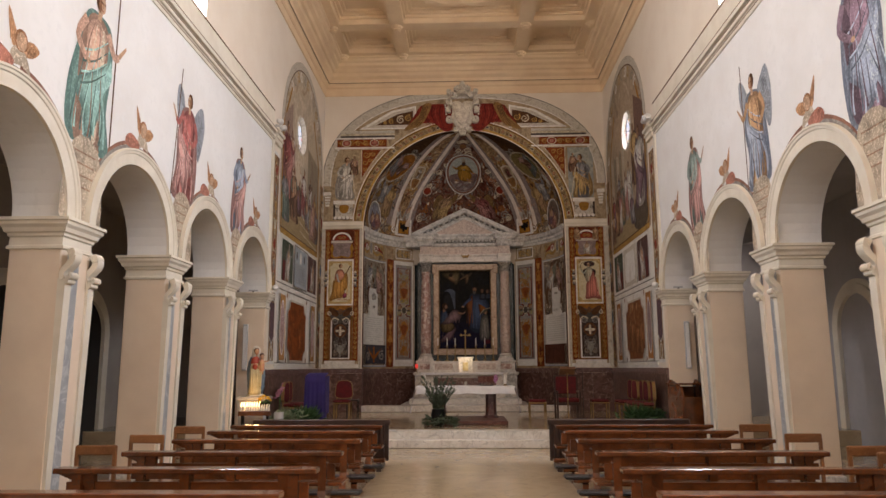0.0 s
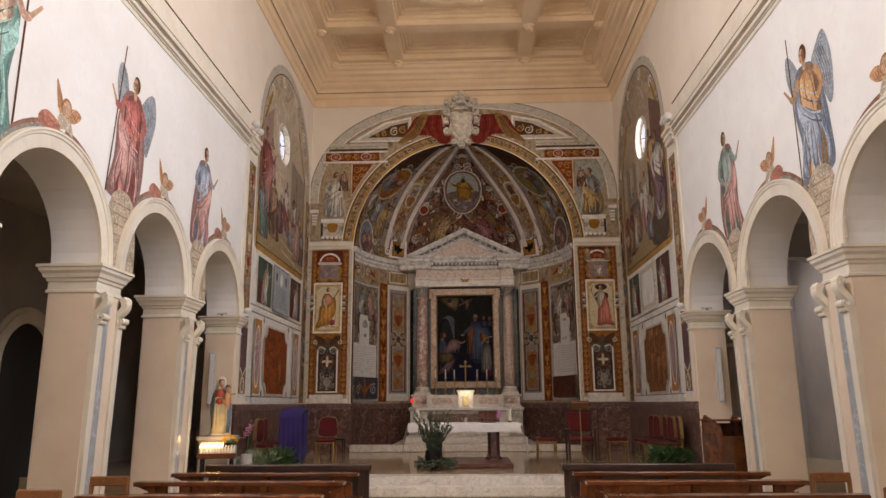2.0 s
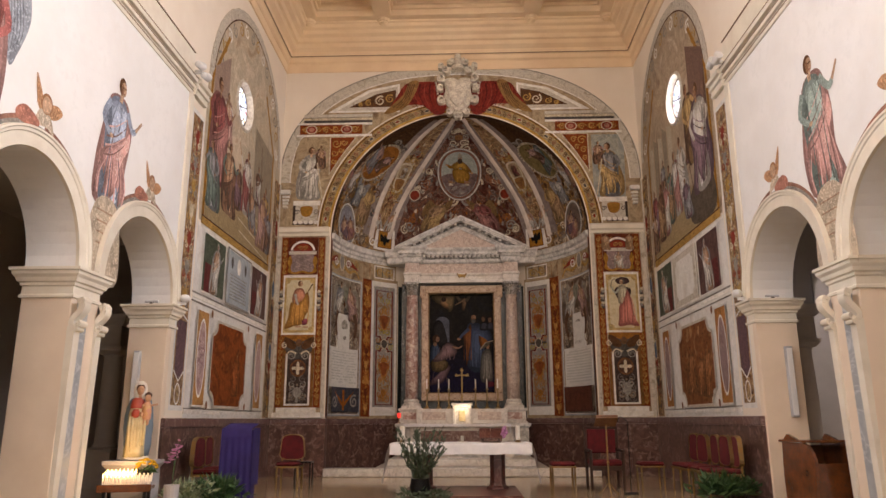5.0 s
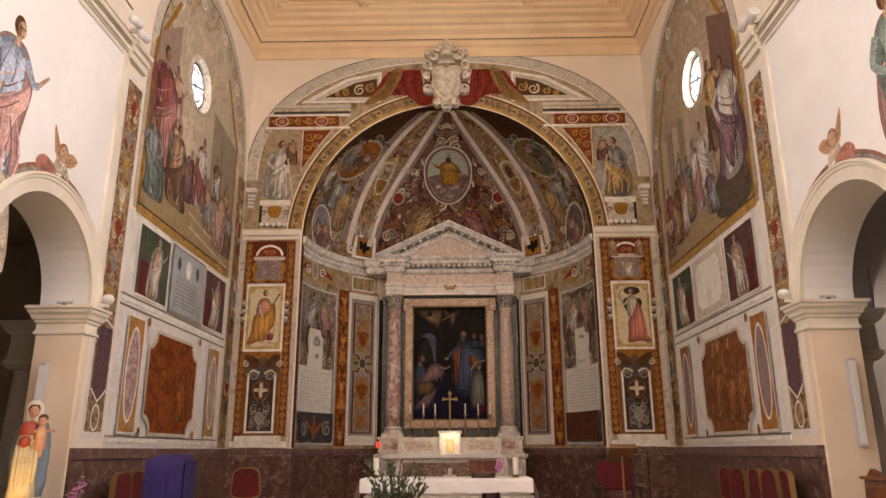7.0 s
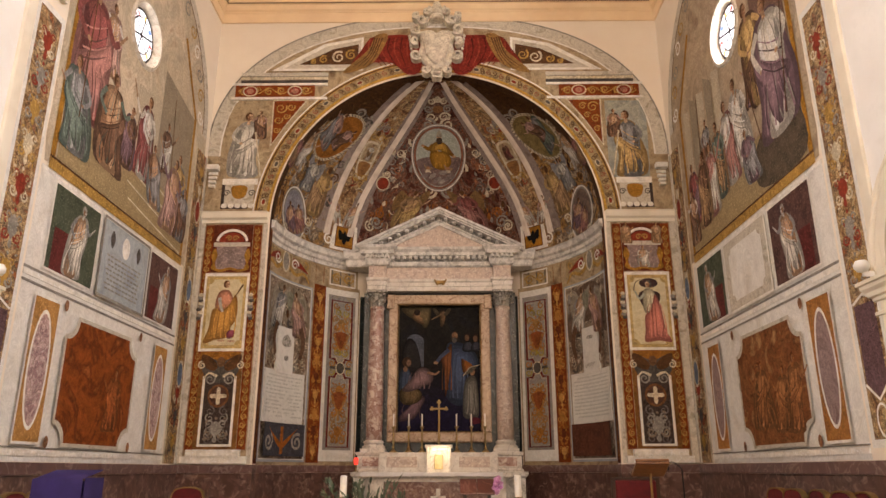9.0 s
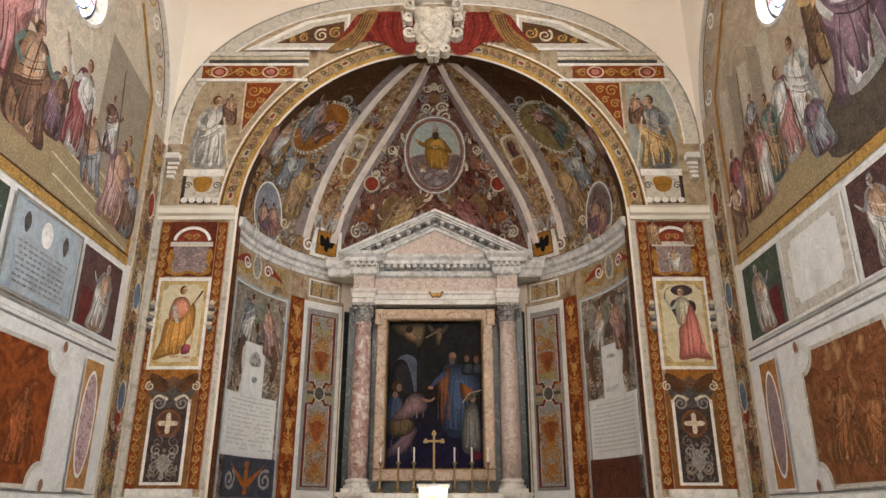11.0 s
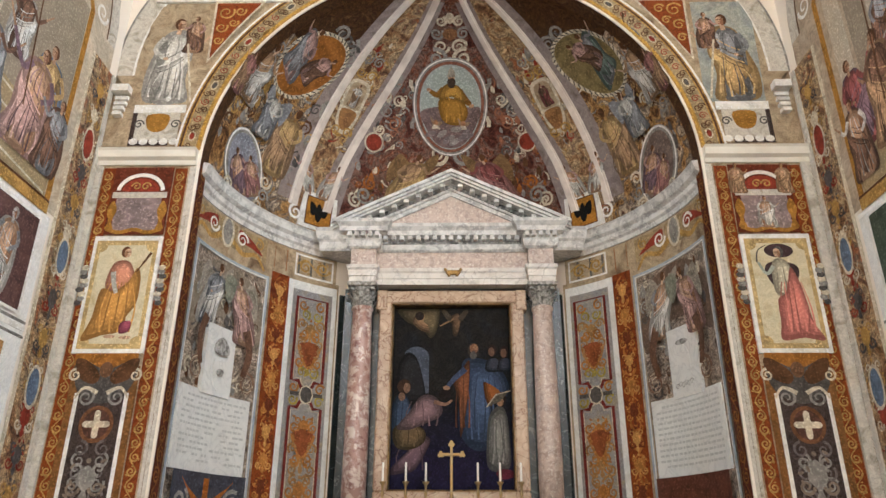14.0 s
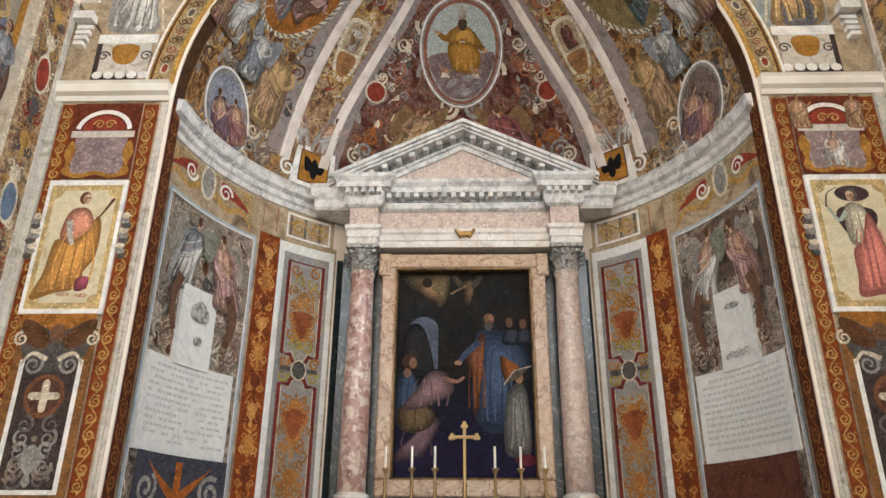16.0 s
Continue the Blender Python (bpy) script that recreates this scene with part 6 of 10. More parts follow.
for s in (1, -1):
    left = s < 0

    def U(x):
        return AX + s * x

    def RU(a, b):
        return sorted((U(a), U(b)))
    # upper niche with a standing figure on a pedestal
    p = Painted("niche_fresco", "niche fresco of a white-robed woman on a grey pedestal" if left else "niche fresco of a yellow-robed figure on a grey pedestal", map_back, base=0.012)
    p.face([(U(3.34), 6.9), (U(4.12), 6.9), (U(4.15), 8.2), (U(4.02), 8.55), (U(3.34), 8.55)], "fr_niche" if left else "fr_sky", "field")
    figure(p, U(3.80), 6.92, 1.42, COL["white"] if left else COL["grey"], COL["white"] if left else COL["yellow"], -s, width=1.25, lean=0.05)
    figure(p, U(3.50), 7.75, 0.62, COL["pink"], COL["brown"], s, bare=True, name="child", width=1.3)
    p.ribbon([(U(3.42), 6.95), (U(3.58), 7.9)], 0.03, CREAMP, "figure")
    p.rect(*RU(3.62, 4.14), 6.28, 6.84, "fr_dark", "recess")
    p.rect(*RU(3.52, 4.08), 6.36, 6.86, "fr_stone", "pedestal", 0.008)
    p.rect(*RU(3.46, 4.14), 6.78, 6.90, WHITEP, "pedestal", 0.012)
    p.face(smooth_loop([(U(3.66), 6.74), (U(3.94), 6.74), (U(3.92), 6.54), (U(3.80), 6.48), (U(3.68), 6.54)]), GOLDP, "pedestal")
    for k in range(5):
        p.face(ell(U(3.55 + 0.13 * k), 6.34, 0.06, 0.05, 10), WHITEP, "pedestal")
    for q in (3.56, 4.04):
        p.ribbon(spiral(U(q), 6.6, 0.07, 0, 1.4), 0.02, DKGREY, "pedestal")
    for k in range(4):
        p.rect(*RU(4.24 + 0.012 * k, 4.42 - 0.012 * k), 6.98 - 0.09 * k, 7.03 - 0.09 * k, WHITEP, "corner_capital", 0.02)
    p.rect(*RU(4.22, 4.44), 7.06, 7.16, WHITEP, "corner_capital", 0.03)
    p.build()
    # cornice under it
    structure("trim_arch_cornice", sweep([((U(3.2), YB, 0), (0, -1, 0)), ((U(4.5), YB, 0), (0, -1, 0))], [(-0.02, 5.99), (0.03, 5.99), (0.04, 6.05), (0.09, 6.08), (0.10, 6.17), (0.12, 6.20), (-0.02, 6.21)]), "trim", "small moulded stone cornice")
    # painted pilaster below
    p = Painted("pilaster_fresco", "painted pilaster with a robed figure panel and red scrollwork", map_back, base=0.006)
    p.rect(*RU(3.22, 4.5), 1.62, 5.99, "fr_niche")
    p.rect(*RU(3.20, 3.28), 1.62, 5.98, "fr_stone", "border", 0.012)
    for a, b in ((3.30, 3.46), (4.20, 4.36)):
        p.rect(*RU(a, b), 1.85, 5.95, "fr_redscroll", "strip")
        rinceau(p, *RU(a + 0.01, b - 0.01), 1.9, 5.9, OCHRE, "v")
    p.rect(*RU(4.38, 4.49), 1.62, 5.98, "fr_stone", "border", 0.008)
    # top panel
    p.rect(*RU(3.46, 4.20), 5.02, 5.95, pigment((0.20, 0.06, 0.03)), "panel")
    p.rect(*RU(3.56, 4.12), 5.08, 5.52, pigment((0.38, 0.30, 0.29)), "panel")
    p.rect(*RU(3.50, 4.18), 5.52, 5.60, "fr_stone", "panel", 0.006)
    p.ribbon(arc(U(3.84), 5.60, 0.28, 0.1, math.pi - 0.1, 16, 0.24), 0.05, WHITEP, "panel")
    p.face(arc(U(3.84), 5.61, 0.23, 0, math.pi, 16, 0.18), REDP, "panel")
    p.ribbon(spiral(U(3.78), 5.68, 0.06, 0, 1.3), 0.02, OCHRE, "panel")
    p.ribbon(spiral(U(3.90), 5.68, 0.06, math.pi, 1.3, -1), 0.02, OCHRE, "panel")
    for x in (3.53, 4.15):
        p.face(smooth_loop([(U(x) - 0.05, 5.1), (U(x) - 0.02, 5.2), (U(x) - 0.06, 5.35), (U(x), 5.48), (U(x) + 0.06, 5.35), (U(x) + 0.02, 5.2), (U(x) + 0.05, 5.1)]), GOLDP, "panel")
    p.ribbon(smooth_line([(U(3.5), 5.1), (U(3.66), 5.05), (U(3.84), 5.09), (U(4.02), 5.05), (U(4.18), 5.1)]), 0.05, GOLDP, "panel")
    if not left:
        figure(p, U(3.84), 5.09, 0.42, COL["white"], COL["white"], 1, bare=True, name="figure", width=1.6)
        for x in (3.55, 4.12):
            figure(p, U(x), 5.55, 0.42, COL["ochre"], COL["ochre"], 1, name="figure", bare=True, skin=pigment((0.50, 0.34, 0.17)), width=1.4)
    # saint panel
    p.rect(*RU(3.46, 4.28), 3.55, 5.0, WHITEP, "saint_panel", 0.006)
    p.rect(*RU(3.50, 4.24), 3.60, 4.94, pigment((0.60, 0.46, 0.24)), "saint_panel")
    p.face(scooped(*RU(3.55, 4.19), 3.66, 4.88, 0.09), "fr_ivory", "saint_panel")
    x0 = min(RU(3.55, 4.19))

    def S(*ab):
        return [(x0 + 0.64 * (0.5 + 1.2 * (a - 0.44)), 3.66 + 1.22 * b) for a, b in ab]
    if left:
        drape(p, S((0.22, 0.55), (0.26, 0.78), (0.40, 0.84), (0.56, 0.80), (0.66, 0.6), (0.5, 0.45)), (0.52, 0.27, 0.19), "figure#tunic", 5)
        drape(p, S((0.16, 0.54), (0.36, 0.52), (0.56, 0.62), (0.66, 0.76), (0.74, 0.66), (0.74, 0.4), (0.62, 0.26), (0.56, 0.12), (0.3, 0.08), (0.0, 0.03), (0.1, 0.25)), (0.52, 0.30, 0.10), "figure#cloak", 5, folds=8)
        drape(p, S((0.55, 0.2), (0.7, 0.22), (0.7, 0.12), (0.56, 0.1)), (0.32, 0.10, 0.14), "figure#hem", 4)
        p.ribbon(smooth_line(S((0.30, 0.72), (0.34, 0.60), (0.40, 0.50)), 4), 0.065, pigment((0.50, 0.48, 0.44)), "figure#sleeve", w1=0.045)
        p.ribbon(S((0.66, 0.72), (0.84, 0.92)), 0.014, BROWNP, "figure#torch", w1=0.035)
        for a, b in ((0.42, 0.07), (0.66, 0.06)):
            p.face(ell(*S((a, b))[0], 0.07, 0.022, 12), PALESKIN, "figure#foot")
        hx, hz = S((0.46, 0.92))[0]
        hair, fl = pigment((0.20, 0.10, 0.05)), 1
    else:
        p.face(ell(*S((0.46, 0.92))[0], 0.17, 0.09, 24), pigment((0.12, 0.075, 0.075)), "figure#hat")
        p.face(smooth_loop(S((0.20, 0.70), (0.3, 0.8), (0.66, 0.78), (0.7, 0.66), (0.5, 0.5), (0.34, 0.52))), pigment((0.10, 0.065, 0.065)), "figure#hat")
        drape(p, S((0.30, 0.50), (0.32, 0.78), (0.44, 0.84), (0.58, 0.78), (0.62, 0.55), (0.46, 0.45)), (0.50, 0.46, 0.36), "figure#tunic", 5, folds=4)
        drape(p, S((0.32, 0.42), (0.46, 0.50), (0.58, 0.74), (0.66, 0.66), (0.72, 0.5), (0.78, 0.2), (0.9, 0.03), (0.6, 0.05), (0.28, 0.03), (0.30, 0.2)), (0.55, 0.24, 0.20), "figure#cloak", 5, folds=8)
        p.ribbon(smooth_line(S((0.34, 0.76), (0.22, 0.68), (0.12, 0.80)), 4), 0.05, pigment((0.42, 0.44, 0.38)), "figure#sleeve", w1=0.03)
        p.ribbon(smooth_line(S((0.10, 0.80), (0.14, 0.92), (0.28, 0.98)), 4), 0.02, DKGREY, "figure#sickle", w1=0.008)
        hx, hz = S((0.44, 0.90))[0]
        hair, fl = DKGREY, -1
    p.face(ell(hx - 0.012 * fl, hz + 0.008, 0.058, 0.072, 16), hair, "figure#head")
    p.face(ell(hx + 0.010 * fl, hz - 0.004, 0.042, 0.058, 16), PALESKIN, "figure#head")
    p.face(ell(hx - 0.010 * fl, hz - 0.012, 0.018, 0.045, 12), pigment((0.40, 0.24, 0.15)), "figure#head")
    p.ribbon([(hx, hz + 0.006), (hx + 0.044 * fl, hz + 0.006)], 0.010, BROWNP, "figure#head")
    for x in (3.40, 4.32):
        for k in range(9):
            p.face(ell(U(x) + rng.uniform(-0.02, 0.02), 4.15 + 0.055 * k, 0.055 - 0.003 * abs(k - 4), 0.035, 10), (DKGREY, GREYP, CREAMP)[k % 3], "garland")
    # bracket with mask, cross roundel and dark foliage
    p.rect(*RU(3.50, 4.22), 3.40, 3.55, pigment((0.40, 0.20, 0.05)), "bracket")
    p.rect(*RU(3.46, 4.22), 1.86, 3.40, pigment((0.30, 0.16, 0.06)), "bracket")
    p.face([(U(3.54), 1.9), (U(4.14), 1.9), (U(4.14), 3.1), (U(3.54), 3.1)], WHITEP, "bracket")
    p.face([(U(3.585), 1.94), (U(4.095), 1.94), (U(4.095), 3.3), (U(3.585), 3.3)], "fr_dark", "bracket")
    p.face(smooth_loop([(U(3.48), 3.42), (U(3.60), 3.46), (U(3.84), 3.36), (U(4.08), 3.46), (U(4.20), 3.42), (U(4.12), 3.12), (U(3.84), 2.98), (U(3.56), 3.12)]), DKGREY, "bracket")
    for t in (-1, 1):
        p.face(smooth_loop([(U(3.84 + t * 0.06), 3.30), (U(3.84 + t * 0.22), 3.46), (U(3.84 + t * 0.36), 3.48), (U(3.84 + t * 0.3), 3.28), (U(3.84 + t * 0.12), 3.2)]), BROWNP, "bracket")
        p.ribbon(spiral(U(3.84 + t * 0.17), 3.05, 0.10, math.pi / 2, 1.5, t * s), 0.035, GREYP, "bracket", w1=0.015)
        p.ribbon(spiral(U(3.84 + t * 0.34), 3.30, 0.07, math.pi / 2, 1.5, -t * s), 0.03, CREAMP, "bracket", w1=0.012)
    p.face(ell(U(3.84), 3.36, 0.075, 0.09, 16), pigment((0.24, 0.14, 0.08)), "bracket")
    p.face(ell(U(3.84), 2.76, 0.19, 0.20, 28), pigment((0.24, 0.12, 0.06)), "roundel")
    p.face(ell(U(3.84), 2.76, 0.15, 0.16, 28), pigment((0.16, 0.085, 0.06)), "roundel")
    for a, b in ((0.12, 0.035), (0.035, 0.12)):
        p.rect(U(3.84) - a, U(3.84) + a, 2.76 - b, 2.76 + b, CREAMP, "roundel")
    for a, b in ((0.12, 0), (-0.12, 0), (0, 0.12), (0, -0.12)):
        p.face(ell(U(3.84) + a, 2.76 + b, 0.032, 0.032, 10), CREAMP, "roundel")
    for k in range(5):
        v = 2.02 + 0.12 * k
        for t in (-1, 1):
            p.ribbon(spiral(U(3.84 + t * 0.12), v, 0.085, 0.4 * k, 1.3, t * (1 if k % 2 else -1)), 0.03, GREYP if k % 2 else pigment((0.22, 0.19, 0.18)), "ornament", w1=0.012)
    candelabra(p, U(3.84), 0.24, 1.96, 2.52, (GREYP, pigment((0.30, 0.24, 0.19)), pigment((0.26, 0.14, 0.08))))
    for t in (-1, 1):
        p.ribbon(smooth_line([(U(3.84 + t * 0.05), 3.10), (U(3.84 + t * 0.20), 3.16), (U(3.84 + t * 0.30), 3.04)], 4), 0.05, CREAMP, "bracket", w1=0.02)
    p.rect(*RU(3.26, 4.40), 1.62, 1.74, WHITEP, "base", 0.04)
    p.rect(*RU(3.38, 4.30), 1.74, 1.85, WHITEP, "base", 0.025)
    p.build()

# jambs and soffit of the great arch
for s in (-1, 1):
    def map_jamb(u, v, d, s=s):
        return (AX + s * (RA - 0.08 - d), YB + u, v)
    slabs("wall_wainscot_jamb", "dark red marble slab on the arch jamb", [(-0.034, 0.25)], map_jamb, PLAT, 1.46, 0.02, "wain")
    slabs("wall_wainscot_rail_jamb", "mauve marble rail on the arch jamb", [(-0.058, 0.25)], map_jamb, 1.463, 1.60, 0.03, "wain_band")
    p = Painted("jamb_fresco", "dark red arch jamb painted with ochre scrolls", map_jamb)
    p.rect(0.02, 0.25, 1.62, 6.1, "fr_darkred")
    rinceau(p, 0.03, 0.24, 1.7, 6.05, pigment((0.34, 0.17, 0.05)), "v", w=0.12)
    p.build()
bm = bmesh.new()
rows = [[bm.verts.new((AX + (RA - 0.084) * math.cos(math.pi * i / 48), YB + y, ZA + (RA - 0.084) * math.sin(math.pi * i / 48))) for y in (0.02, 0.25)] for i in range(49)]
for a, b in zip(rows, rows[1:]):
    bm.faces.new((a[0], b[0], b[1], a[1]))
structure("trim_arch_soffit", bm, "fr_brownvault", "brown painted soffit of the great arch")

# ---- apse wall ----
for s in (-1, 1):
    left = s < 0

    def RA_(a, b):
        return sorted((s * a, s * b))
    K = 180 / math.pi / RA     # degrees in a metre

    def mloc(c):
        def f(x, y, d):
            return map_apse(c + x * K, y, d)
        return f
    p = Painted("apse_wall_fresco", "painted apse wall with scrollwork strips and cream borders", map_apse)
    p.rect(*RA_(33, 89.5), 1.6, 5.36, "fr_niche", "field", 0, 14)
    p.build()
    for c, hw, mat, orn in ((86.9, 0.19, "fr_darkred", pigment((0.34, 0.17, 0.05))), (51.2, 0.165, "fr_redscroll", pigment((0.58, 0.34, 0.12)))):
        p = Painted("scroll_strip_fresco", "dark red strip painted with ochre scrolls" if c > 80 else "orange strip painted with golden candelabra", mloc(s * c), base=0.010, curved=True)
        p.rect(-hw, hw, 1.65, 5.3, mat)
        if c > 80:
            rinceau(p, -hw + 0.01, hw - 0.01, 1.7, 5.3, orn, "v", w=0.10)
        else:
            rinceau(p, -hw + 0.01, hw - 0.01, 1.7, 5.25, pigment((0.46, 0.21, 0.06)), "v", dense=1.3, w=0.12)
            candelabra(p, 0, hw * 0.95, 1.7, 5.25, (orn, pigment((0.22, 0.07, 0.03)), pigment((0.52, 0.27, 0.08))))
        p.build()
    # monument painting: two figures, scrolls, stele and tablet
    p = Painted("monument_fresco", "painted memorial with pale figures and scrolls on a dark ground", mloc(s * 69.2), base=0.012, curved=True)
    p.rect(-0.74, 0.74, 1.72, 5.12, "fr_monument", "field", 0, 6)
    p.border_frame(-0.80, 0.80, 1.66, 5.18, 0.06, "fr_greyblue", "frame", 0.012)
    p.border_frame(-0.76, 0.76, 1.70, 5.14, 0.015, WHITEP, "frame", 0.016)
    p.face(smooth_loop([(-0.7, 4.0), (-0.66, 4.8), (-0.2, 5.08), (0.3, 5.05), (0.7, 4.7), (0.7, 4.0), (0.3, 4.3), (-0.3, 4.3)]), pigment((0.33, 0.28, 0.22) if left else (0.22, 0.16, 0.12)), "field")
    scatter(p, -0.66, 0.66, 3.4, 5.0, 60, (DKGREY, GREYP, BROWNP, CREAMP), (0.05, 0.12))
    figure(p, -0.42, 4.12, 0.92, COL["grey"], COL["white"], 1, (0.40, 0.36, 0.30), bare=not left, width=1.4, lean=0.2)
    figure(p, 0.44, 4.05, 0.92, COL["pink"], COL["pink"], -1, (0.42, 0.38, 0.31), bare=True, width=1.4, lean=0.2)
    p.face(smooth_loop([(-0.1, 4.9), (0.1, 4.9), (0.11, 4.7), (0, 4.52), (-0.11, 4.7)]), pigment((0.30, 0.30, 0.24)), "ornament")
    for t in (-1, 1):
        p.ribbon(smooth_line([(t * 0.42, 4.25), (t * 0.52, 3.95), (t * 0.44, 3.62)]), 0.14, pigment((0.20, 0.12, 0.08)), "ornament", w1=0.10)
        p.ribbon(spiral(t * 0.52, 3.55, 0.15, math.pi / 2, 2.0, -t), 0.045, pigment((0.30, 0.20, 0.14)), "ornament", w1=0.015)
        p.ribbon(spiral(t * 0.52, 3.55, 0.15, math.pi / 2, 2.0, -t), 0.012, CREAMP, "ornament")
    if left:
        p.rect(-0.70, 0.70, 1.76, 2.36, pigment((0.10, 0.10, 0.12)), "ornament")
        for t in (-1, 1):
            p.face(smooth_loop([(t * 0.03, 2.0), (t * 0.4, 2.22), (t * 0.5, 2.3), (t * 0.3, 2.1), (t * 0.08, 1.92)]), pigment((0.42, 0.17, 0.04)), "ornament")
            p.ribbon(spiral(t * 0.48, 2.02, 0.17, 1.0, 1.5, t), 0.05, GREYP, "ornament")
        p.rect(-0.05, 0.05, 1.8, 2.3, pigment((0.42, 0.17, 0.04)), "ornament")
    else:
        p.rect(-0.70, 0.70, 1.76, 2.36, pigment((0.17, 0.075, 0.05)), "panel")
    p.build()
    # carved stele above an inscribed tablet
    e = thing("memorial_tablet", "white marble inscribed memorial tablet with a carved stele above", "tablet")
    q = Painted("tmp", "", mloc(s * 69.2), curved=True)
    bpy.data.objects.remove(q.e)
    q.e, q.d = e, 0.012
    q.rect(-0.70, 0.68, 2.37, 3.34, "tablet", "slab", 0.03)
    q.d = 0.012
    q.rect(-0.28 + 0.02 * s, 0.30 + 0.02 * s, 3.30, 4.20, "tablet", "stele", 0.05)
    q.border_frame(-0.26 + 0.02 * s, 0.28 + 0.02 * s, 3.38, 4.17, 0.03, "tablet", "stele_border", 0.006)
    if left:
        q.face(smooth_loop([(-0.1, 3.75), (0.13, 3.75), (0.13, 3.5), (0.02, 3.36), (-0.1, 3.5)]), "tablet", "carved_shield", thick=0.012)
        q.face(smooth_loop([(-0.12, 3.95), (0, 4.06), (0.14, 3.95), (0.13, 3.84), (-0.1, 3.84)]), "carvedgrey", "carved_helmet", thick=0.02)
        q.face(ell(0.02, 3.6, 0.06, 0.05, 12), "carvedgrey", "carved_shield", thick=0.004)
    else:
        q.face(smooth_loop([(-0.1, 3.45), (0.12, 3.45), (0.14, 3.8), (0.05, 3.95), (-0.06, 3.95), (-0.12, 3.75)]), "tablet", "carved_shield", thick=0.014)
        q.face(ell(0.02, 4.0, 0.12, 0.035, 16), "carvedgrey", "carved_hat", thick=0.014)
        for k in range(6):
            q.ribbon(spiral(-0.14 + 0.06 * k, 3.44 + 0.02 * (k % 2), 0.04, 0, 1.2), 0.012, "carvedgrey", "carved_shield", thick=0.006)
    q.d = 0.044
    for k in range(12):
        v = 3.24 - 0.068 * k
        u = -0.62 + (0.1 if k in (0, 11) else 0)
        while u < 0.58:
            w = rng.uniform(0.03, 0.10)
            if not (left and k > 0 and rng.random() < 0.25):
                q.rect(u, min(u + w, 0.62), v - 0.014, v + 0.014, "inscription", "lettering")
            u += w + 0.018
    q.build()
    # grotesque panel with a red border beside the altar
    p = Painted("grotesque_panel_fresco", "painted panel of ochre grotesques in a red shaped border", mloc(s * 41.0), base=0.010, curved=True)
    p.rect(-0.42, 0.42, 1.68, 5.28, "fr_white", "border", 0, 8)
    p.d += 0.002
    p.rect(-0.34, 0.34, 1.9, 5.14, "fr_panel", "field", 0, 8)
    p.d += 0.002
    redb, orange, deepred = pigment((0.22, 0.05, 0.04)), pigment((0.46, 0.24, 0.08)), pigment((0.32, 0.12, 0.05))
    olive, tan = pigment((0.42, 0.35, 0.11)), pigment((0.42, 0.27, 0.13))
    for v0, v1, up in ((3.76, 5.02, False), (1.96, 3.38, True)):
        b = v1 if up else v0
        o = 1 if up else -1
        edge = [(-0.26, v0 if up else v1), (0.26, v0 if up else v1), (0.26, b), (0.13, b)] + [(0.12 * math.cos(a), b + o * 0.12 * math.sin(a)) for a in [math.pi * k / 8 for k in range(9)]] + [(-0.13, b), (-0.26, b)]
        p.ribbon(edge, 0.05, redb, "red_border#%d" % up, closed=True)
        p.ribbon([(x * 0.88, v0 + 0.04 + (y - v0) * (1 - 0.08 / (v1 - v0))) for x, y in edge], 0.012, CREAMP, "red_border#%d" % up, closed=True)
        # shield, vase, leaves and a flaming tuft up the middle
        m = (orange, tan) if up else (olive, tan)
        candelabra(p, 0, 0.20, v0 + 0.08, v1 - 0.10, (m[0], m[1], orange))
        c = v0 + (0.95 if up else 0.42)
        p.face(smooth_loop([(-0.17, c + 0.12), (0, c + 0.17), (0.17, c + 0.12), (0.12, c - 0.06), (0, c - 0.2), (-0.12, c - 0.06)]), deepred, "shield#%d" % up)
        p.ribbon(smooth_line([(-0.19, c + 0.1), (-0.12, c - 0.08), (0, c - 0.22), (0.12, c - 0.08), (0.19, c + 0.1)]), 0.035, orange, "shield#%d" % up)
        p.face(smooth_loop([(-0.05, c - 0.08), (0.05, c - 0.08), (0.03, c + 0.06), (0, c + 0.12), (-0.03, c + 0.06)]), orange, "shield#%d" % up)
        for t in (-1, 1):
            for k in range(8):
                v = v0 + 0.13 + 0.145 * k
                p.ribbon(spiral(t * (0.10 + 0.05 * (k % 2)), v, 0.08, t * 0.8 + k, 1.4, t * (1 if k % 2 else -1)), 0.04, (m[k % 2], orange, tan)[k % 3], "leafwork", w1=0.012)
    for t in (-1, 1):
        for v, m in ((3.66, orange), (3.48, olive)):
            p.ribbon(spiral(t * 0.22, v, 0.08, 0.5, 1.3, t), 0.04, m, "leafwork", w1=0.015)
    p.rect(-0.27, 0.27, 3.545, 3.60, DKGREY, "cross_bar#1")
    p.face(ell(0, 3.57, 0.12, 0.14, 8), CREAMP, "cross_bar#2")
    p.face(ell(0, 3.57, 0.10, 0.12, 8), DKGREY, "cross_bar#3")
    p.build()
    slabs("wall_altar_flank", "dark green marble slab beside the altar columns", [RA_(24.0, 32.6)], map_apse, 1.6, 5.2, 0.03, "greenmarble", True)
    # frieze with cartouches below the cornice
    p = Painted("frieze_fresco", "curved painted frieze with ochre cartouches and red fields", map_apse, base=0.008)
    p.rect(*RA_(34, 89), 5.30, 5.78, "fr_niche", "field", 0, 14)
    for a, b, m in ((47.5, 55, pigment((0.34, 0.14, 0.04))), (35, 46.5, pigment((0.22, 0.20, 0.17))), (56, 88, pigment((0.42, 0.33, 0.20)))):
        p.rect(*RA_(a, b), 5.36, 5.72, m, "field", 0, 6)
    p.build()
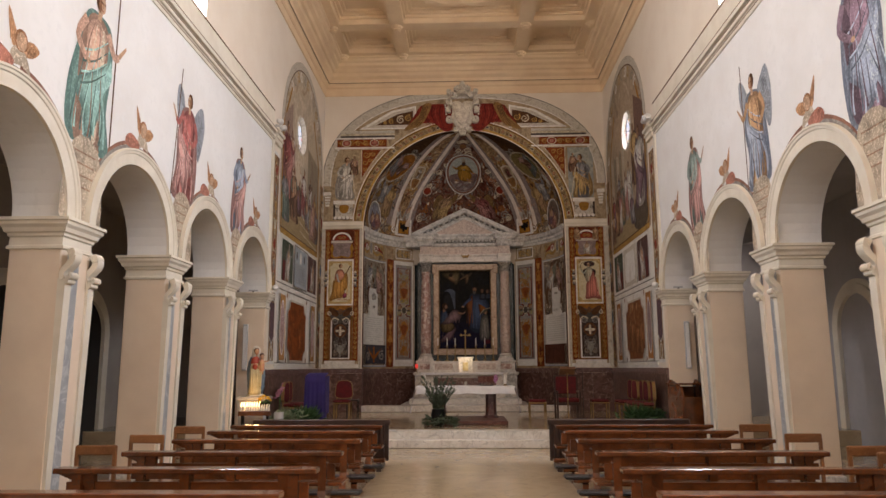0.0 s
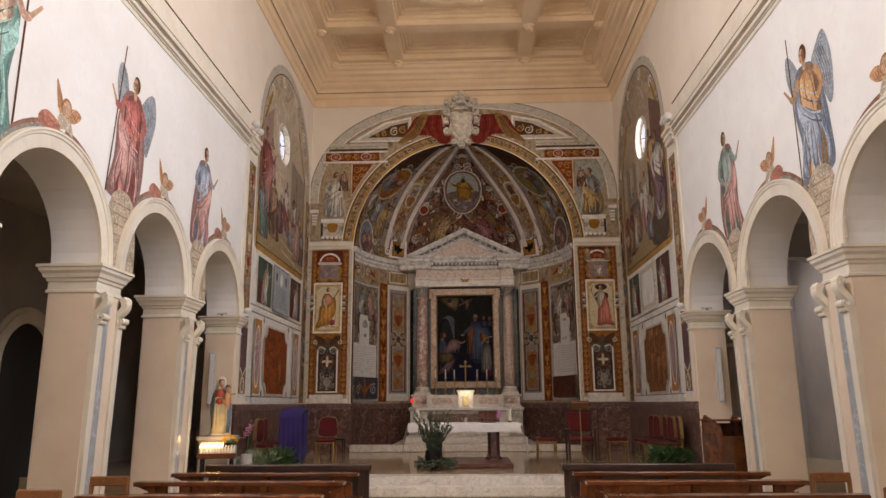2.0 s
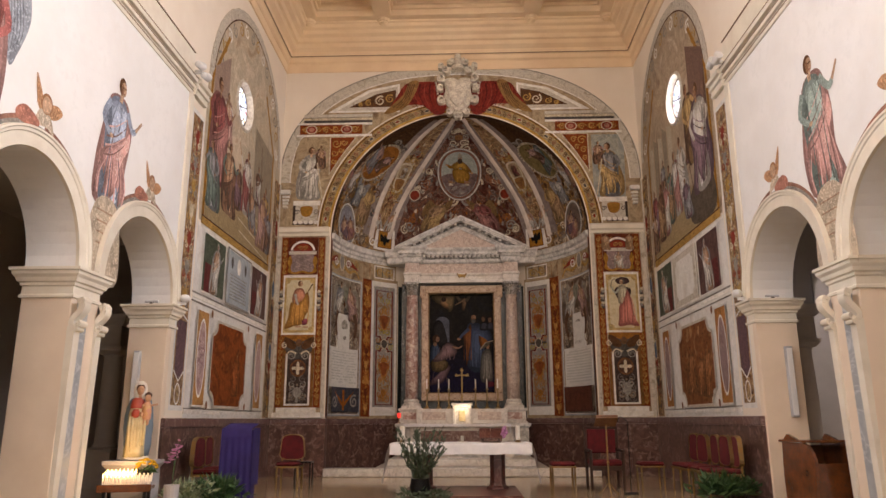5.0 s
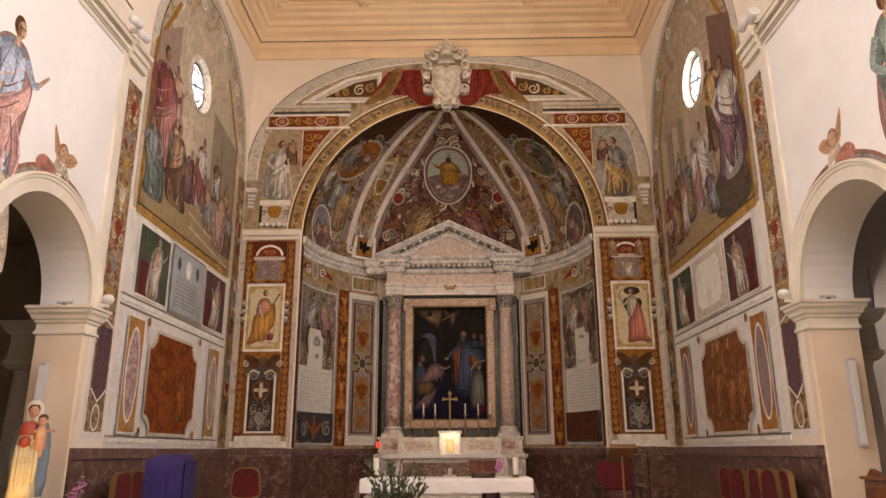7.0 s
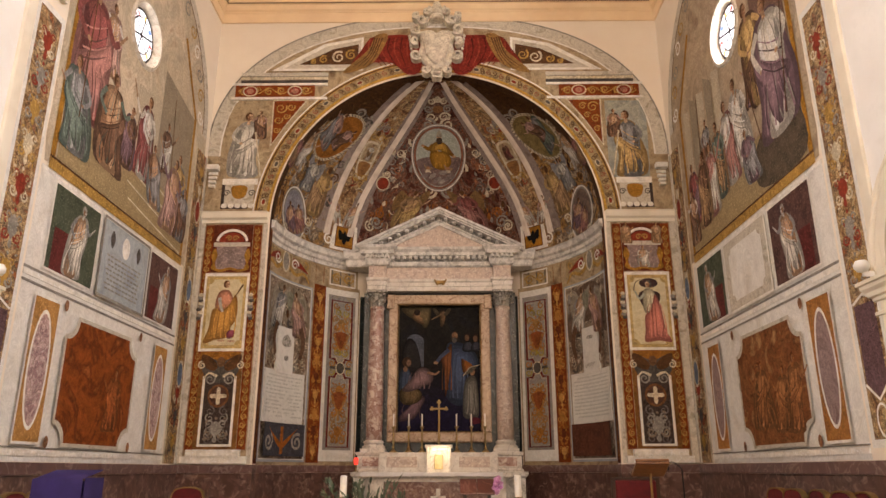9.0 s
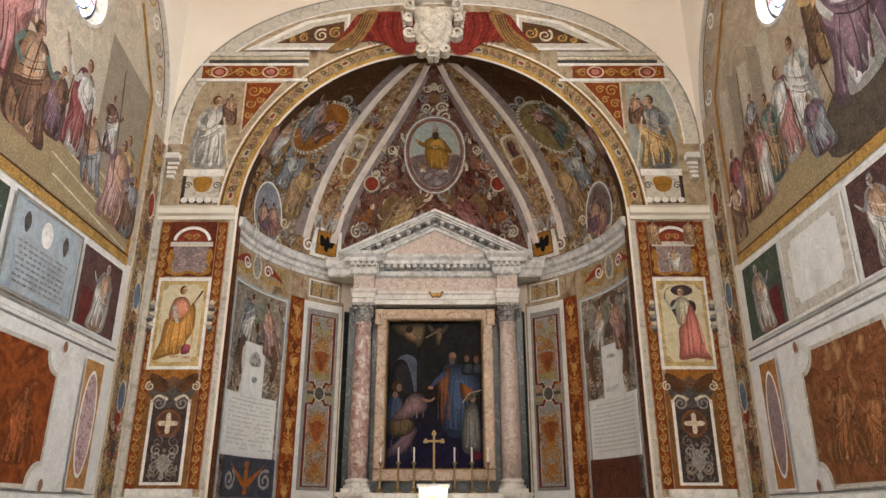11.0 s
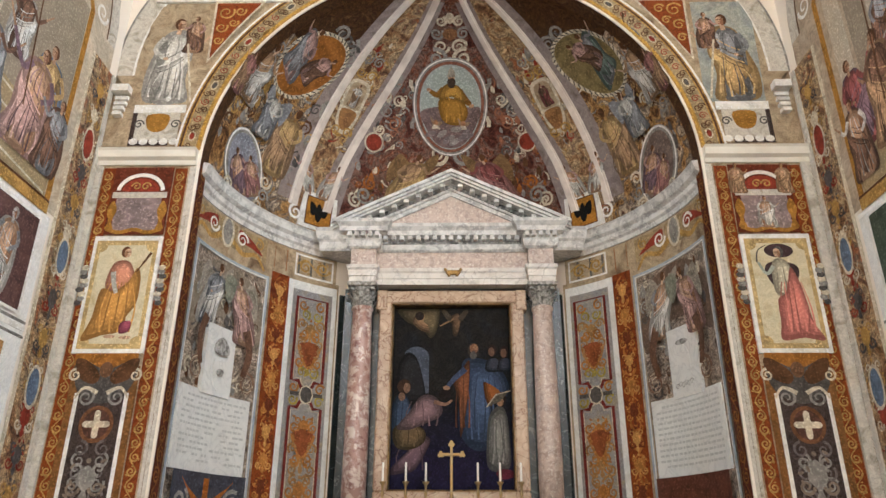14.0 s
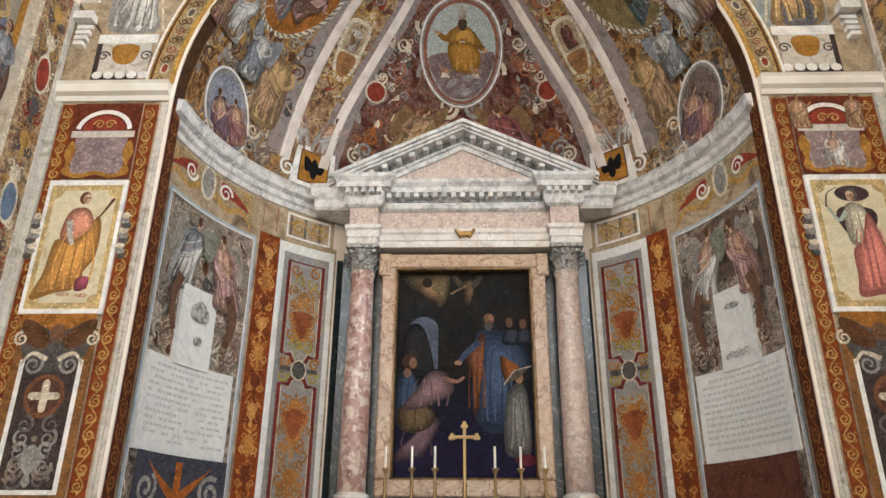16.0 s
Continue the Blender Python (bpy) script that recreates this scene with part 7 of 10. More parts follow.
    p = Painted("cartouche_fresco", "painted gold and red scrolled cartouche in the frieze", mloc(s * 71), base=0.014, curved=True)
    for t in (-1, 1):
        p.ribbon(smooth_line([(t * 0.08, 5.5), (t * 0.35, 5.35), (t * 0.62, 5.42), (t * 0.8, 5.24)]), 0.09, OCHRE, "ornament", w1=0.04)
        p.face(smooth_loop([(t * 0.25, 5.68), (t * 0.5, 5.62), (t * 0.75, 5.45), (t * 0.5, 5.5), (t * 0.28, 5.52)]), REDP, "ornament")
        p.ribbon(spiral(t * 0.32, 5.55, 0.12, 0, 1.5, t), 0.04, WHITEP, "ornament", w1=0.015)
        p.ribbon(spiral(t * 0.66, 5.60, 0.09, 2, 1.5, -t), 0.035, OCHRE, "ornament", w1=0.015)
    p.face(ell(0, 5.55, 0.10, 0.19, 20), GREYP, "ornament")
    p.ribbon(ell(0, 5.55, 0.12, 0.21, 20), 0.04, CREAMP, "ornament", closed=True)
    p.build()
    p = Painted("frieze_panel_fresco", "small frieze panel with pale scrolls", mloc(s * 41), base=0.014, curved=True)
    rinceau(p, -0.30, 0.30, 5.40, 5.68, OCHRE, "u")
    p.border_frame(-0.34, 0.34, 5.36, 5.72, 0.03, WHITEP, "frame")
    p.build()
# moulded cornice round the apse
path = []
for i in range(61):
    a = radians(-88 + 176 * i / 60)
    path.append(((AX + RA * math.sin(a), YB + RA * math.cos(a), 0), (-math.sin(a), -math.cos(a), 0)))
structure("trim_apse_cornice", sweep(path, [(-0.03, 5.76), (0.03, 5.76), (0.035, 5.83), (0.07, 5.86), (0.075, 5.93), (0.13, 5.97), (0.15, 6.06), (0.17, 6.09), (-0.03, 6.13)]), "greystone", "curved moulded stone cornice in the apse", False)

# ---- half dome ----
def map_dome(u, v, d):
    a, e = radians(u), radians(v)
    r = RA - d
    return (AX + r * math.cos(e) * math.sin(a), YB + r * math.cos(e) * math.cos(a), ZA + r * math.sin(e))


def dloc(az, el, rot=0.0):
    """Metres round a point of the dome."""
    c, s = math.cos(rot), math.sin(rot)

    def f(x, y, d):
        xx, yy = x * c - y * s, x * s + y * c
        e = el + math.degrees(yy / RA)
        return map_dome(az + math.degrees(xx / (RA * max(0.12, math.cos(radians(e))))), e, d)
    return f


def rib_az(which, el):
    if which == 0:
        return 50.6 - 5.0 * (el / 85)
    return 40.5 - 3.5 * max(0, el) / 22 if el < 22 else 37.0 - 21.0 * ((el - 22) / 60) ** 1.15


def sector(p, az0, az1, el0, el1, mat, part_name, n=12, m=18):
    """A patch of the dome between two azimuth curves."""
    for j in range(m):
        e0, e1 = el0 + (el1 - el0) * j / m, el0 + (el1 - el0) * (j + 1) / m
        for i in range(n):
            q = []
            for e, k in ((e0, i), (e0, i + 1), (e1, i + 1), (e1, i)):
                a, b = az0(e), az1(e)
                q.append((a + (b - a) * k / n, e))
            p.face(q, mat, part_name, 0.0)


p = Painted("dome_fresco", "half dome frescoed in maroon, brown and ochre between pale ribs", map_dome, base=0.004)
sector(p, lambda e: -rib_az(1, e), lambda e: rib_az(1, e), 2, 84, "fr_maroon", "centre_field", 16)
for s in (-1, 1):
    a, b = (lambda e, s=s: s * rib_az(1, e)), (lambda e, s=s: s * rib_az(0, e))
    sector(p, *((a, b) if s > 0 else (b, a)), 2, 84, "fr_grotesque", "rib_field#%d" % s, 4)
    c = lambda e, s=s: s * 89.5
    sector(p, *((b, c) if s > 0 else (c, b)), 2, 46, "fr_dome", "side_field#%d" % s, 8)
    sector(p, *((b, c) if s > 0 else (c, b)), 46, 84, "fr_brownvault", "vault_field#%d" % s, 8)
for s in (-1, 1):
    for which, o0, o1 in ((0, 0.08, 0.34), (1, -0.24, -0.08), (1, 0.08, 0.20)):
        def band(e, o, which=which, s=s):
            return s * (rib_az(which, e) + math.degrees(o * (1 - 0.5 * e / 84) / (RA * max(0.12, math.cos(radians(e))))))
        p.d += 0.003
        sector(p, lambda e, o=o0, f=band: f(e, o), lambda e, o=o1, f=band: f(e, o), 9, 78, "fr_lilac", "rib_border#%d%d%s" % (s, which, o0), 2)
p.build()
for s in (-1, 1):
    for which in (0, 1):
        bm = bmesh.new()
        rows = []
        e0 = 8 if which == 0 else 9
        for j in range(37):
            e = e0 + (83 - e0) * j / 36
            a = s * rib_az(which, e)
            w = math.degrees((0.085 - 0.03 * j / 36) / (RA * max(0.1, math.cos(radians(e)))))
            rows.append([bm.verts.new(map_dome(a + k * w, e, d)) for k, d in ((-1, 0), (-0.9, 0.03), (-0.5, 0.035), (-0.45, 0.05), (0.45, 0.05), (0.5, 0.035), (0.9, 0.03), (1, 0))])
        for x, y in zip(rows, rows[1:]):
            for k in range(7):
                bm.faces.new((x[k], x[k + 1], y[k + 1], y[k]))
        structure("trim_rib", bm, "ribstone", "pale stone rib of the half dome")

p = Painted("medallion_fresco", "oval medallion of a gold-robed figure in a grey frame", dloc(0, 46.5), base=0.02, curved=True)
for k in range(8):
    a = 2 * math.pi * k / 8 + 0.4
    p.ribbon(spiral(0.54 * math.cos(a), 0.88 * math.sin(a), 0.17, a, 1.5, 1 if k % 2 else -1), 0.07, (GREYP, CREAMP)[k % 2], "scrollwork", w1=0.025)
p.face(ell(0, 0, 0.64, 0.84, 40), GREYP, "frame", thick=0.012)
p.ribbon(ell(0, 0, 0.615, 0.815, 40), 0.022, WHITEP, "frame", closed=True)
p.ribbon(ell(0, 0, 0.55, 0.75, 40), 0.05, pigment((0.32, 0.16, 0.11)), "frame", closed=True)
for k in range(44):
    a = 2 * math.pi * k / 44
    p.face(ell(0.55 * math.cos(a), 0.75 * math.sin(a), 0.018, 0.018, 6), CREAMP, "frame", 0.0)
p.d += 0.0005
p.face(ell(0, 0, 0.52, 0.72, 40), pigment((0.44, 0.47, 0.44), 0.8), "field")
p.face(smooth_loop([(-0.5, -0.1), (-0.2, 0.0), (0.3, -0.02), (0.5, -0.05), (0.46, -0.3), (0.2, -0.66), (-0.2, -0.66), (-0.46, -0.3)]), pigment((0.27, 0.20, 0.19)), "field")
p.ribbon(smooth_line([(-0.10, 0.30), (-0.22, 0.20), (-0.34, 0.26)], 4), 0.13, pigment((0.30, 0.17, 0.04)), "figure", w1=0.07)
p.ribbon(smooth_line([(0.14, 0.26), (0.26, 0.10), (0.34, 0.02)], 4), 0.14, pigment((0.26, 0.14, 0.04)), "figure", w1=0.07)
drape(p, [(-0.20, 0.10), (0.0, 0.15), (0.22, 0.08), (0.30, -0.12), (0.20, -0.30), (-0.02, -0.30), (-0.16, -0.18)], (0.44, 0.26, 0.06), "figure", 5, folds=7)
drape(p, [(-0.13, 0.34), (0.0, 0.40), (0.15, 0.34), (0.26, 0.14), (0.18, 0.08), (0.04, 0.17), (-0.08, 0.15), (-0.20, 0.14)], (0.42, 0.26, 0.07), "figure", 5, folds=4)
p.face(ell(-0.36, 0.28, 0.04, 0.03, 10), SKIN, "figure")
p.face(ell(0.36, 0.00, 0.045, 0.03, 10), SKIN, "figure")
p.face(ell(0.02, 0.42, 0.07, 0.10, 14), pigment((0.12, 0.08, 0.06)), "figure")
p.face(ell(0.02, 0.48, 0.055, 0.06, 14), SKIN, "figure")
p.face([(-0.05, 0.51), (0.09, 0.51), (0.07, 0.62), (0.02, 0.70), (-0.03, 0.62)], pigment((0.40, 0.36, 0.30)), "figure")
for u, v in ((-0.25, -0.28), (0.22, -0.30)):
    putto(p, u, v, 0.08, pigment((0.38, 0.28, 0.2)))
for k in range(9):
    p.face(ell(rng.uniform(-0.35, 0.35), rng.uniform(-0.6, -0.38), 0.1, 0.05, 12, rng.random()), pigment((0.40, 0.36, 0.34)) if k % 2 else pigment((0.30, 0.25, 0.25)), "field")
p.build()
# crown cartouche above it, scrolls and seated angels beside it
p = Painted("dome_scroll_fresco", "pale painted scrollwork cartouche at the crown of the half dome", dloc(0, 68), base=0.018, curved=True)
for t in (-1, 1):
    for k in range(4):
        p.ribbon(spiral(t * (0.14 + 0.07 * (k % 2)), -0.2 + 0.22 * k, 0.13 - 0.02 * k, 0.6 * k, 1.5, t), 0.05, (CREAMP, GREYP)[k % 2], "scrollwork", w1=0.02)
p.face(ell(0, 0.02, 0.12, 0.10, 18), pigment((0.36, 0.20, 0.1)), "scrollwork")
p.face(ell(0, 0.30, 0.07, 0.10, 18), CREAMP, "scrollwork")
p.build()
for s in (-1, 1):
    p = Painted("dome_scroll_fresco", "white painted vine scrolls on the maroon field of the half dome", dloc(s * 25, 38), base=0.014, curved=True)
    scatter(p, -0.30, 0.30, -0.5, 0.85, 56, (CREAMP, GREYP, pigment((0.40, 0.20, 0.12)), DKGREY), (0.04, 0.10))
    for k, (x, y, r) in enumerate(((0.10, 0.5, 0.11), (-0.05, 0.28, 0.13), (0.12, 0.1, 0.12), (-0.1, -0.05, 0.1), (0.0, 0.75, 0.09), (-0.16, 0.55, 0.08))):
        p.ribbon(spiral(-s * x, y, r, k, 1.6, 1 if k % 2 else -1), 0.04, (CREAMP, GREYP, pigment((0.40, 0.20, 0.12)))[k % 3], "scrollwork", w1=0.015)
    p.face(ell(s * 0.15, -0.28, 0.17, 0.17, 24), CREAMP, "roundel")
    p.face(ell(s * 0.15, -0.28, 0.14, 0.14, 24), REDP, "roundel")
    p.face(ell(s * 0.15, -0.28, 0.09, 0.10, 24), GREYP, "roundel")
    p.build()
    p = Painted("angel_fresco", "seated winged figure in yellow frescoed beside the pediment" if s < 0 else "seated winged figure in red frescoed beside the pediment", dloc(s * 17, 17), base=0.018, curved=True)
    scatter(p, -0.8, 0.8, -0.25, 0.75, 60, (BROWNP, GREYP, pigment((0.40, 0.17, 0.05)), CREAMP), (0.04, 0.10))
    figure(p, 0, -0.1, 0.95, COL["ochre"] if s < 0 else COL["red"], COL["yellow"] if s < 0 else COL["rose"], -s, (0.30, 0.20, 0.10), width=1.7, lean=0.2)
    p.ribbon(spiral(s * 0.6, 0.0, 0.16, 0, 1.5, s), 0.045, GREYP, "scrollwork")
    p.ribbon(spiral(s * 0.75, -0.12, 0.13, 2, 1.5, -s), 0.04, CREAMP, "scrollwork")
    p.ribbon(spiral(s * 0.52, 0.22, 0.12, 2, 1.5, -s), 0.04, pigment((0.40, 0.17, 0.05)), "scrollwork")
    p.build()
    # narrow field between the ribs
    p = Painted("cartouche_fresco", "pale shield cartouche with a small figure between two ribs", dloc(s * 41, 42), base=0.014, curved=True)
    scatter(p, -0.22, 0.22, -0.95, 1.1, 60, (CREAMP, GREYP, OCHRE, BROWNP, REDP), (0.04, 0.10))
    p.face(smooth_loop([(-0.16, 0.35), (0.16, 0.35), (0.2, 0.0), (0.16, -0.4), (0, -0.55), (-0.16, -0.4), (-0.2, 0.0)]), CREAMP, "shield")
    p.face(smooth_loop([(-0.12, 0.30), (0.12, 0.30), (0.15, 0.0), (0.12, -0.1), (-0.12, -0.1), (-0.15, 0.0)]), "fr_niche", "shield")
    p.face(smooth_loop([(-0.14, -0.15), (0.14, -0.15), (0.1, -0.4), (0, -0.48), (-0.1, -0.4)]), pigment((0.38, 0.22, 0.10)), "shield")
    figure(p, 0, -0.08, 0.40, COL["white"] if s < 0 else COL["brown"], COL["ochre"] if s < 0 else COL["red"], s, width=1.3)
    for t in (-1, 1):
        for v in (0.5, 0.75, -0.5):
            p.ribbon(spiral(t * 0.1, v, 0.09, v, 1.5, t), 0.035, GREYP if v > 0.6 else OCHRE, "shield", w1=0.015)
    p.build()
    p = Painted("child_fresco", "two pale children frescoed at the foot of ribs", dloc(s * 44, 15), base=0.014, curved=True)
    for x in (-0.14, 0.16):
        figure(p, x, -0.15, 0.62, COL["pink"], COL["white"], 1 if x > 0 else -1, bare=True, width=1.5, lean=0.2)
    p.build()
    # panel with a black eagle
    p = Painted("eagle_panel_fresco", "square panel with a black eagle on ochre in a white surround", dloc(s * 41.5, 8.2), base=0.02, curved=True)
    p.face([(-0.36, -0.30), (0.36, -0.30), (0.30, 0.30), (-0.30, 0.30)], WHITEP, "surround", thick=0.01)
    p.face(rect(-0.24, 0.24, -0.24, 0.24), BROWNP, "panel")
    p.face(rect(-0.22, 0.22, -0.22, 0.22), pigment((0.45, 0.24, 0.05)), "panel")
    p.face(smooth_loop([(0, 0.15), (0.04, 0.1), (0.04, 0.02), (0.06, -0.08), (0, -0.18), (-0.06, -0.08), (-0.04, 0.02), (-0.04, 0.1)]), BLACKP, "eagle")
    for t in (-1, 1):
        p.face(smooth_loop([(t * 0.03, 0.05), (t * 0.1, 0.13), (t * 0.17, 0.14), (t * 0.16, 0.0), (t * 0.12, -0.07), (t * 0.05, -0.05)]), BLACKP, "eagle")
    p.ribbon(spiral(s * 0.42, -0.12, 0.13, math.pi / 2, 1.4, -s), 0.05, WHITEP, "surround", w1=0.02)
    p.build()
    # outer field: oval scene, gold figures and round scene
    p = Painted("oval_fresco", "oval scene on orange in a twisted cord frame" if s < 0 else "oval scene on ochre in a twisted cord frame", dloc(s * 66, 44, s * 0.5), base=0.016, curved=True)
    for k in range(5):
        p.ribbon(spiral(-s * (0.2 - 0.12 * k), 0.72 - 0.04 * abs(k - 2), 0.13, k, 1.5, 1 if k % 2 else -1), 0.06, (GREYP, DKGREY)[k % 2], "scrollwork", w1=0.02)
    p.face(ell(0, 0, 0.50, 0.68, 36), CREAMP, "frame")
    for k in range(40):
        a = 2 * math.pi * k / 40
        p.ribbon([(0.445 * math.cos(a), 0.625 * math.sin(a)), (0.495 * math.cos(a + 0.1), 0.675 * math.sin(a + 0.1))], 0.02, DKGREY, "frame")
    p.face(ell(0, 0, 0.44, 0.62, 36), pigment((0.40, 0.19, 0.05)) if s < 0 else pigment((0.30, 0.24, 0.12)), "field")
    figure(p, -0.05, -0.45, 0.8, COL["pink"] if s < 0 else COL["grey"], COL["grey"] if s < 0 else COL["green"], s, width=1.8, lean=0.3)
    figure(p, 0.12, -0.2, 0.65, COL["pink"], COL["brown"], -s, width=1.5)
    p.build()
    p = Painted("figure_fresco", "gold and pale figures with grey wings frescoed in the half dome", dloc(s * 70, 26), base=0.012, curved=True)
    scatter(p, -0.95, 0.95, -0.95, 0.95, 130, (CREAMP, GREYP, OCHRE, BROWNP, DKGREY, GREYP))
    figure(p, -s * 0.55, -0.75, 1.15, COL["yellow"], COL["ochre"], s, width=1.5, skin=pigment((0.45, 0.28, 0.12)))
    figure(p, s * 0.55, -0.1, 0.95, COL["ochre"], COL["white"], -s, width=1.6)
    figure(p, -s * 0.05, -0.35, 0.75, COL["white"], COL["grey"], s, (0.36, 0.36, 0.37), width=1.6)
    figure(p, s * 0.9, -0.2, 0.7, COL["rose"], COL["ochre"], s, width=1.4)
    p.build()
    p = Painted("round_fresco", "oval scene of two pale figures in a grey frame", dloc(s * 70, 10, -s * 0.5), base=0.020, curved=True)
    p.face(ell(0, 0, 0.42, 0.58, 32), GREYP, "frame", thick=0.008)
    p.ribbon(ell(0, 0, 0.40, 0.56, 32), 0.03, WHITEP, "frame", closed=True)
    p.face(ell(0, 0, 0.34, 0.50, 32), pigment((0.36, 0.36, 0.40)) if s < 0 else pigment((0.26, 0.20, 0.17)), "field")
    figure(p, -0.12, -0.42, 0.72, COL["pink"], COL["violet"], 1, width=1.6, bare=True)
    figure(p, 0.14, -0.44, 0.62, COL["pink"], COL["rose"], -1, width=1.6, bare=True)
    for k in range(7):
        a = -0.4 - 2.4 * k / 6
        p.ribbon(spiral(0.45 * math.cos(a), 0.62 * math.sin(a), 0.11, a, 1.5, 1 if k % 2 else -1), 0.045, (CREAMP, GREYP)[k % 2], "frame", w1=0.02)
    p.build()

# ---- altarpiece ----
CX = -0.105
ae = thing("altarpiece_aedicule", "marble altar aedicule with two columns and a triangular pediment", "aedicule", (0, 0, 0))
for x in (-1.45, 1.26):
    col = part("column", lathe([(0.17, 2.08), (0.172, 2.6), (0.170, 3.2), (0.163, 3.9), (0.150, 4.6), (0.146, 4.82), (0.165, 4.84), (0.165, 4.87), (0.146, 4.89)], 28, (x, 24.45, 0)), "breccia" if x < 0 else "pinkbreccia", ae,
               "red and white breccia marble column shaft" if x < 0 else "pale pink breccia marble column shaft", True)
    bm = lathe([(0.235, 1.92), (0.24, 1.95), (0.235, 1.98), (0.205, 1.99), (0.195, 2.02), (0.215, 2.04), (0.21, 2.07), (0.178, 2.085), (0.172, 2.10)], 28, (x, 24.45, 0))
    box(bm, x - 0.25, x + 0.25, 24.2, 24.7, 1.86, 1.925)
    part("base", bm, "whitemarble", col, "moulded white marble column base")
    bm = lathe([(0.148, 4.88), (0.150, 4.95), (0.155, 5.05), (0.175, 5.13), (0.20, 5.18)], 20, (x, 24.45, 0))
    for row, (z0, h, n, r) in enumerate(((4.89, 0.13, 8, 0.155), (4.98, 0.13, 8, 0.165))):
        for k in range(n):
            a = 2 * math.pi * (k + 0.5 * row) / n
            ca, sa = math.cos(a), math.sin(a)
            rows = []
            for i in range(6):
                t = i / 5
                rr = r + 0.085 * t ** 2.0 + 0.008
                z = z0 + h * (t if t < 0.85 else 0.85 - (t - 0.85) * 0.8)
                w = 0.046 * (1 - 0.35 * t)
                rows.append([bm.verts.new((x + rr * ca - sgn * w * sa, 24.45 + rr * sa + sgn * w * ca, z)) for sgn in (-1, 0, 1)])
            for p, q in zip(rows, rows[1:]):
                for i in range(2):
                    bm.faces.new((p[i], p[i + 1], q[i + 1], q[i]))
    for k in range(4):
        a = math.pi / 4 + k * math.pi / 2
        lathe([(0.0, -0.02), (0.035, -0.02), (0.04, 0.0), (0.035, 0.02), (0.0, 0.02)], 10, (x + 0.215 * math.cos(a), 24.45 + 0.215 * math.sin(a), 5.14), bm)
    stack(bm, (x - 0.19, x + 0.19, 24.26, 24.64), [(0.0, 5.17), (0.03, 5.18), (0.035, 5.22), (0.02, 5.24)])
    part("capital", bm, "carvedgrey", col, "carved grey Corinthian capital")
    # pedestal under the column
    bm = stack(bmesh.new(), (x - 0.29, x + 0.29, 24.14, 24.9), [(0.03, 1.48), (0.03, 1.52), (0.0, 1.54), (0.0, 1.78), (0.03, 1.80), (0.04, 1.85), (0.0, 1.86)])
    ped = part("pedestal", bm, "whitemarble", ae)
    part("inlay", boxes((x - 0.19, x + 0.19, 24.125, 24.15, 1.58, 1.75)), "breccia", ped, "red breccia inlay")
    bm = stack(bmesh.new(), (x - 0.34, x + 0.34, 24.03, 25.0), [(0.03, 0.66), (0.03, 0.76), (0.0, 0.78), (0.0, 1.36), (0.05, 1.40), (0.06, 1.47), (0.0, 1.48)])
    part("lower_pedestal", bm, "greystone", ae)
    # dark marble strip behind the column and side jamb
    s = -1 if x < 0 else 1
    part("backing", boxes((min(x - 0.3 * 1, x + 0.3), max(x - 0.3, x + 0.3), 24.60, 24.95, 1.86, 5.24)), "greenmarble", ae, "dark green marble backing strip")
    # entablature block set forward over the column
    bm = stack(bmesh.new(), (x - 0.20, x + 0.20, 24.24, 24.7), [(0.0, 5.24), (0.0, 5.32), (0.015, 5.325), (0.015, 5.42), (0.04, 5.45), (0.045, 5.50), (0.0, 5.505)])
    part("architrave_block", bm, "whitemarble", ae)
    part("frieze_block", boxes((x - 0.19, x + 0.19, 24.25, 24.7, 5.505, 5.77)), "pinkbreccia", ae)
    bm = stack(bmesh.new(), (x - 0.22, x + 0.22, 24.23, 24.7), [(0.0, 5.77), (0.035, 5.80), (0.05, 5.87), (0.05, 5.99), (0.14, 6.01), (0.15, 6.08), (0.20, 6.14), (0.21, 6.19), (0.0, 6.2)])
    for k in range(5):
        box(bm, x - 0.24 + 0.105 * k, x - 0.18 + 0.105 * k, 24.09, 24.2, 5.93, 6.0)
    part("cornice_block", bm, "greystone", ae)
part("architrave", stack(bmesh.new(), (-1.30, 1.09, 24.40, 25.1), [(0.0, 5.24), (0.0, 5.33), (0.012, 5.335), (0.012, 5.42), (0.03, 5.45), (0.035, 5.5), (0.0, 5.505)]), "whitemarble", ae)
part("frieze", boxes((-1.60, 1.39, 24.41, 25.1, 5.505, 5.77)), "pinkbreccia", ae, "pink breccia frieze")
bm = stack(bmesh.new(), (-1.6, 1.39, 24.39, 25.1), [(0.0, 5.77), (0.035, 5.80), (0.05, 5.87), (0.05, 5.99), (0.12, 6.01), (0.13, 6.08), (0.17, 6.14), (0.18, 6.19), (0.0, 6.2)])
part("cornice", bm, "greystone", ae)
for k in range(17):
    part("bracket", boxes((-1.16 + 0.127 * k, -1.09 + 0.127 * k, 24.25, 24.36, 5.925, 5.995), bev=0.006), "greystone", ae)
# side returns against the apse wall
for x0, x1 in ((-2.12, -1.66), (1.45, 1.91)):
    part("side_cornice", stack(bmesh.new(), (x0, x1, 24.3, 25.0), [(0.0, 5.76), (0.02, 5.8), (0.03, 5.9), (0.06, 5.94), (0.08, 6.06), (0.10, 6.12), (0.0, 6.13)]), "greystone", ae)
# raking cornices and tympanum
APEX, EAVE, HALF = 7.08, 6.20, 1.84


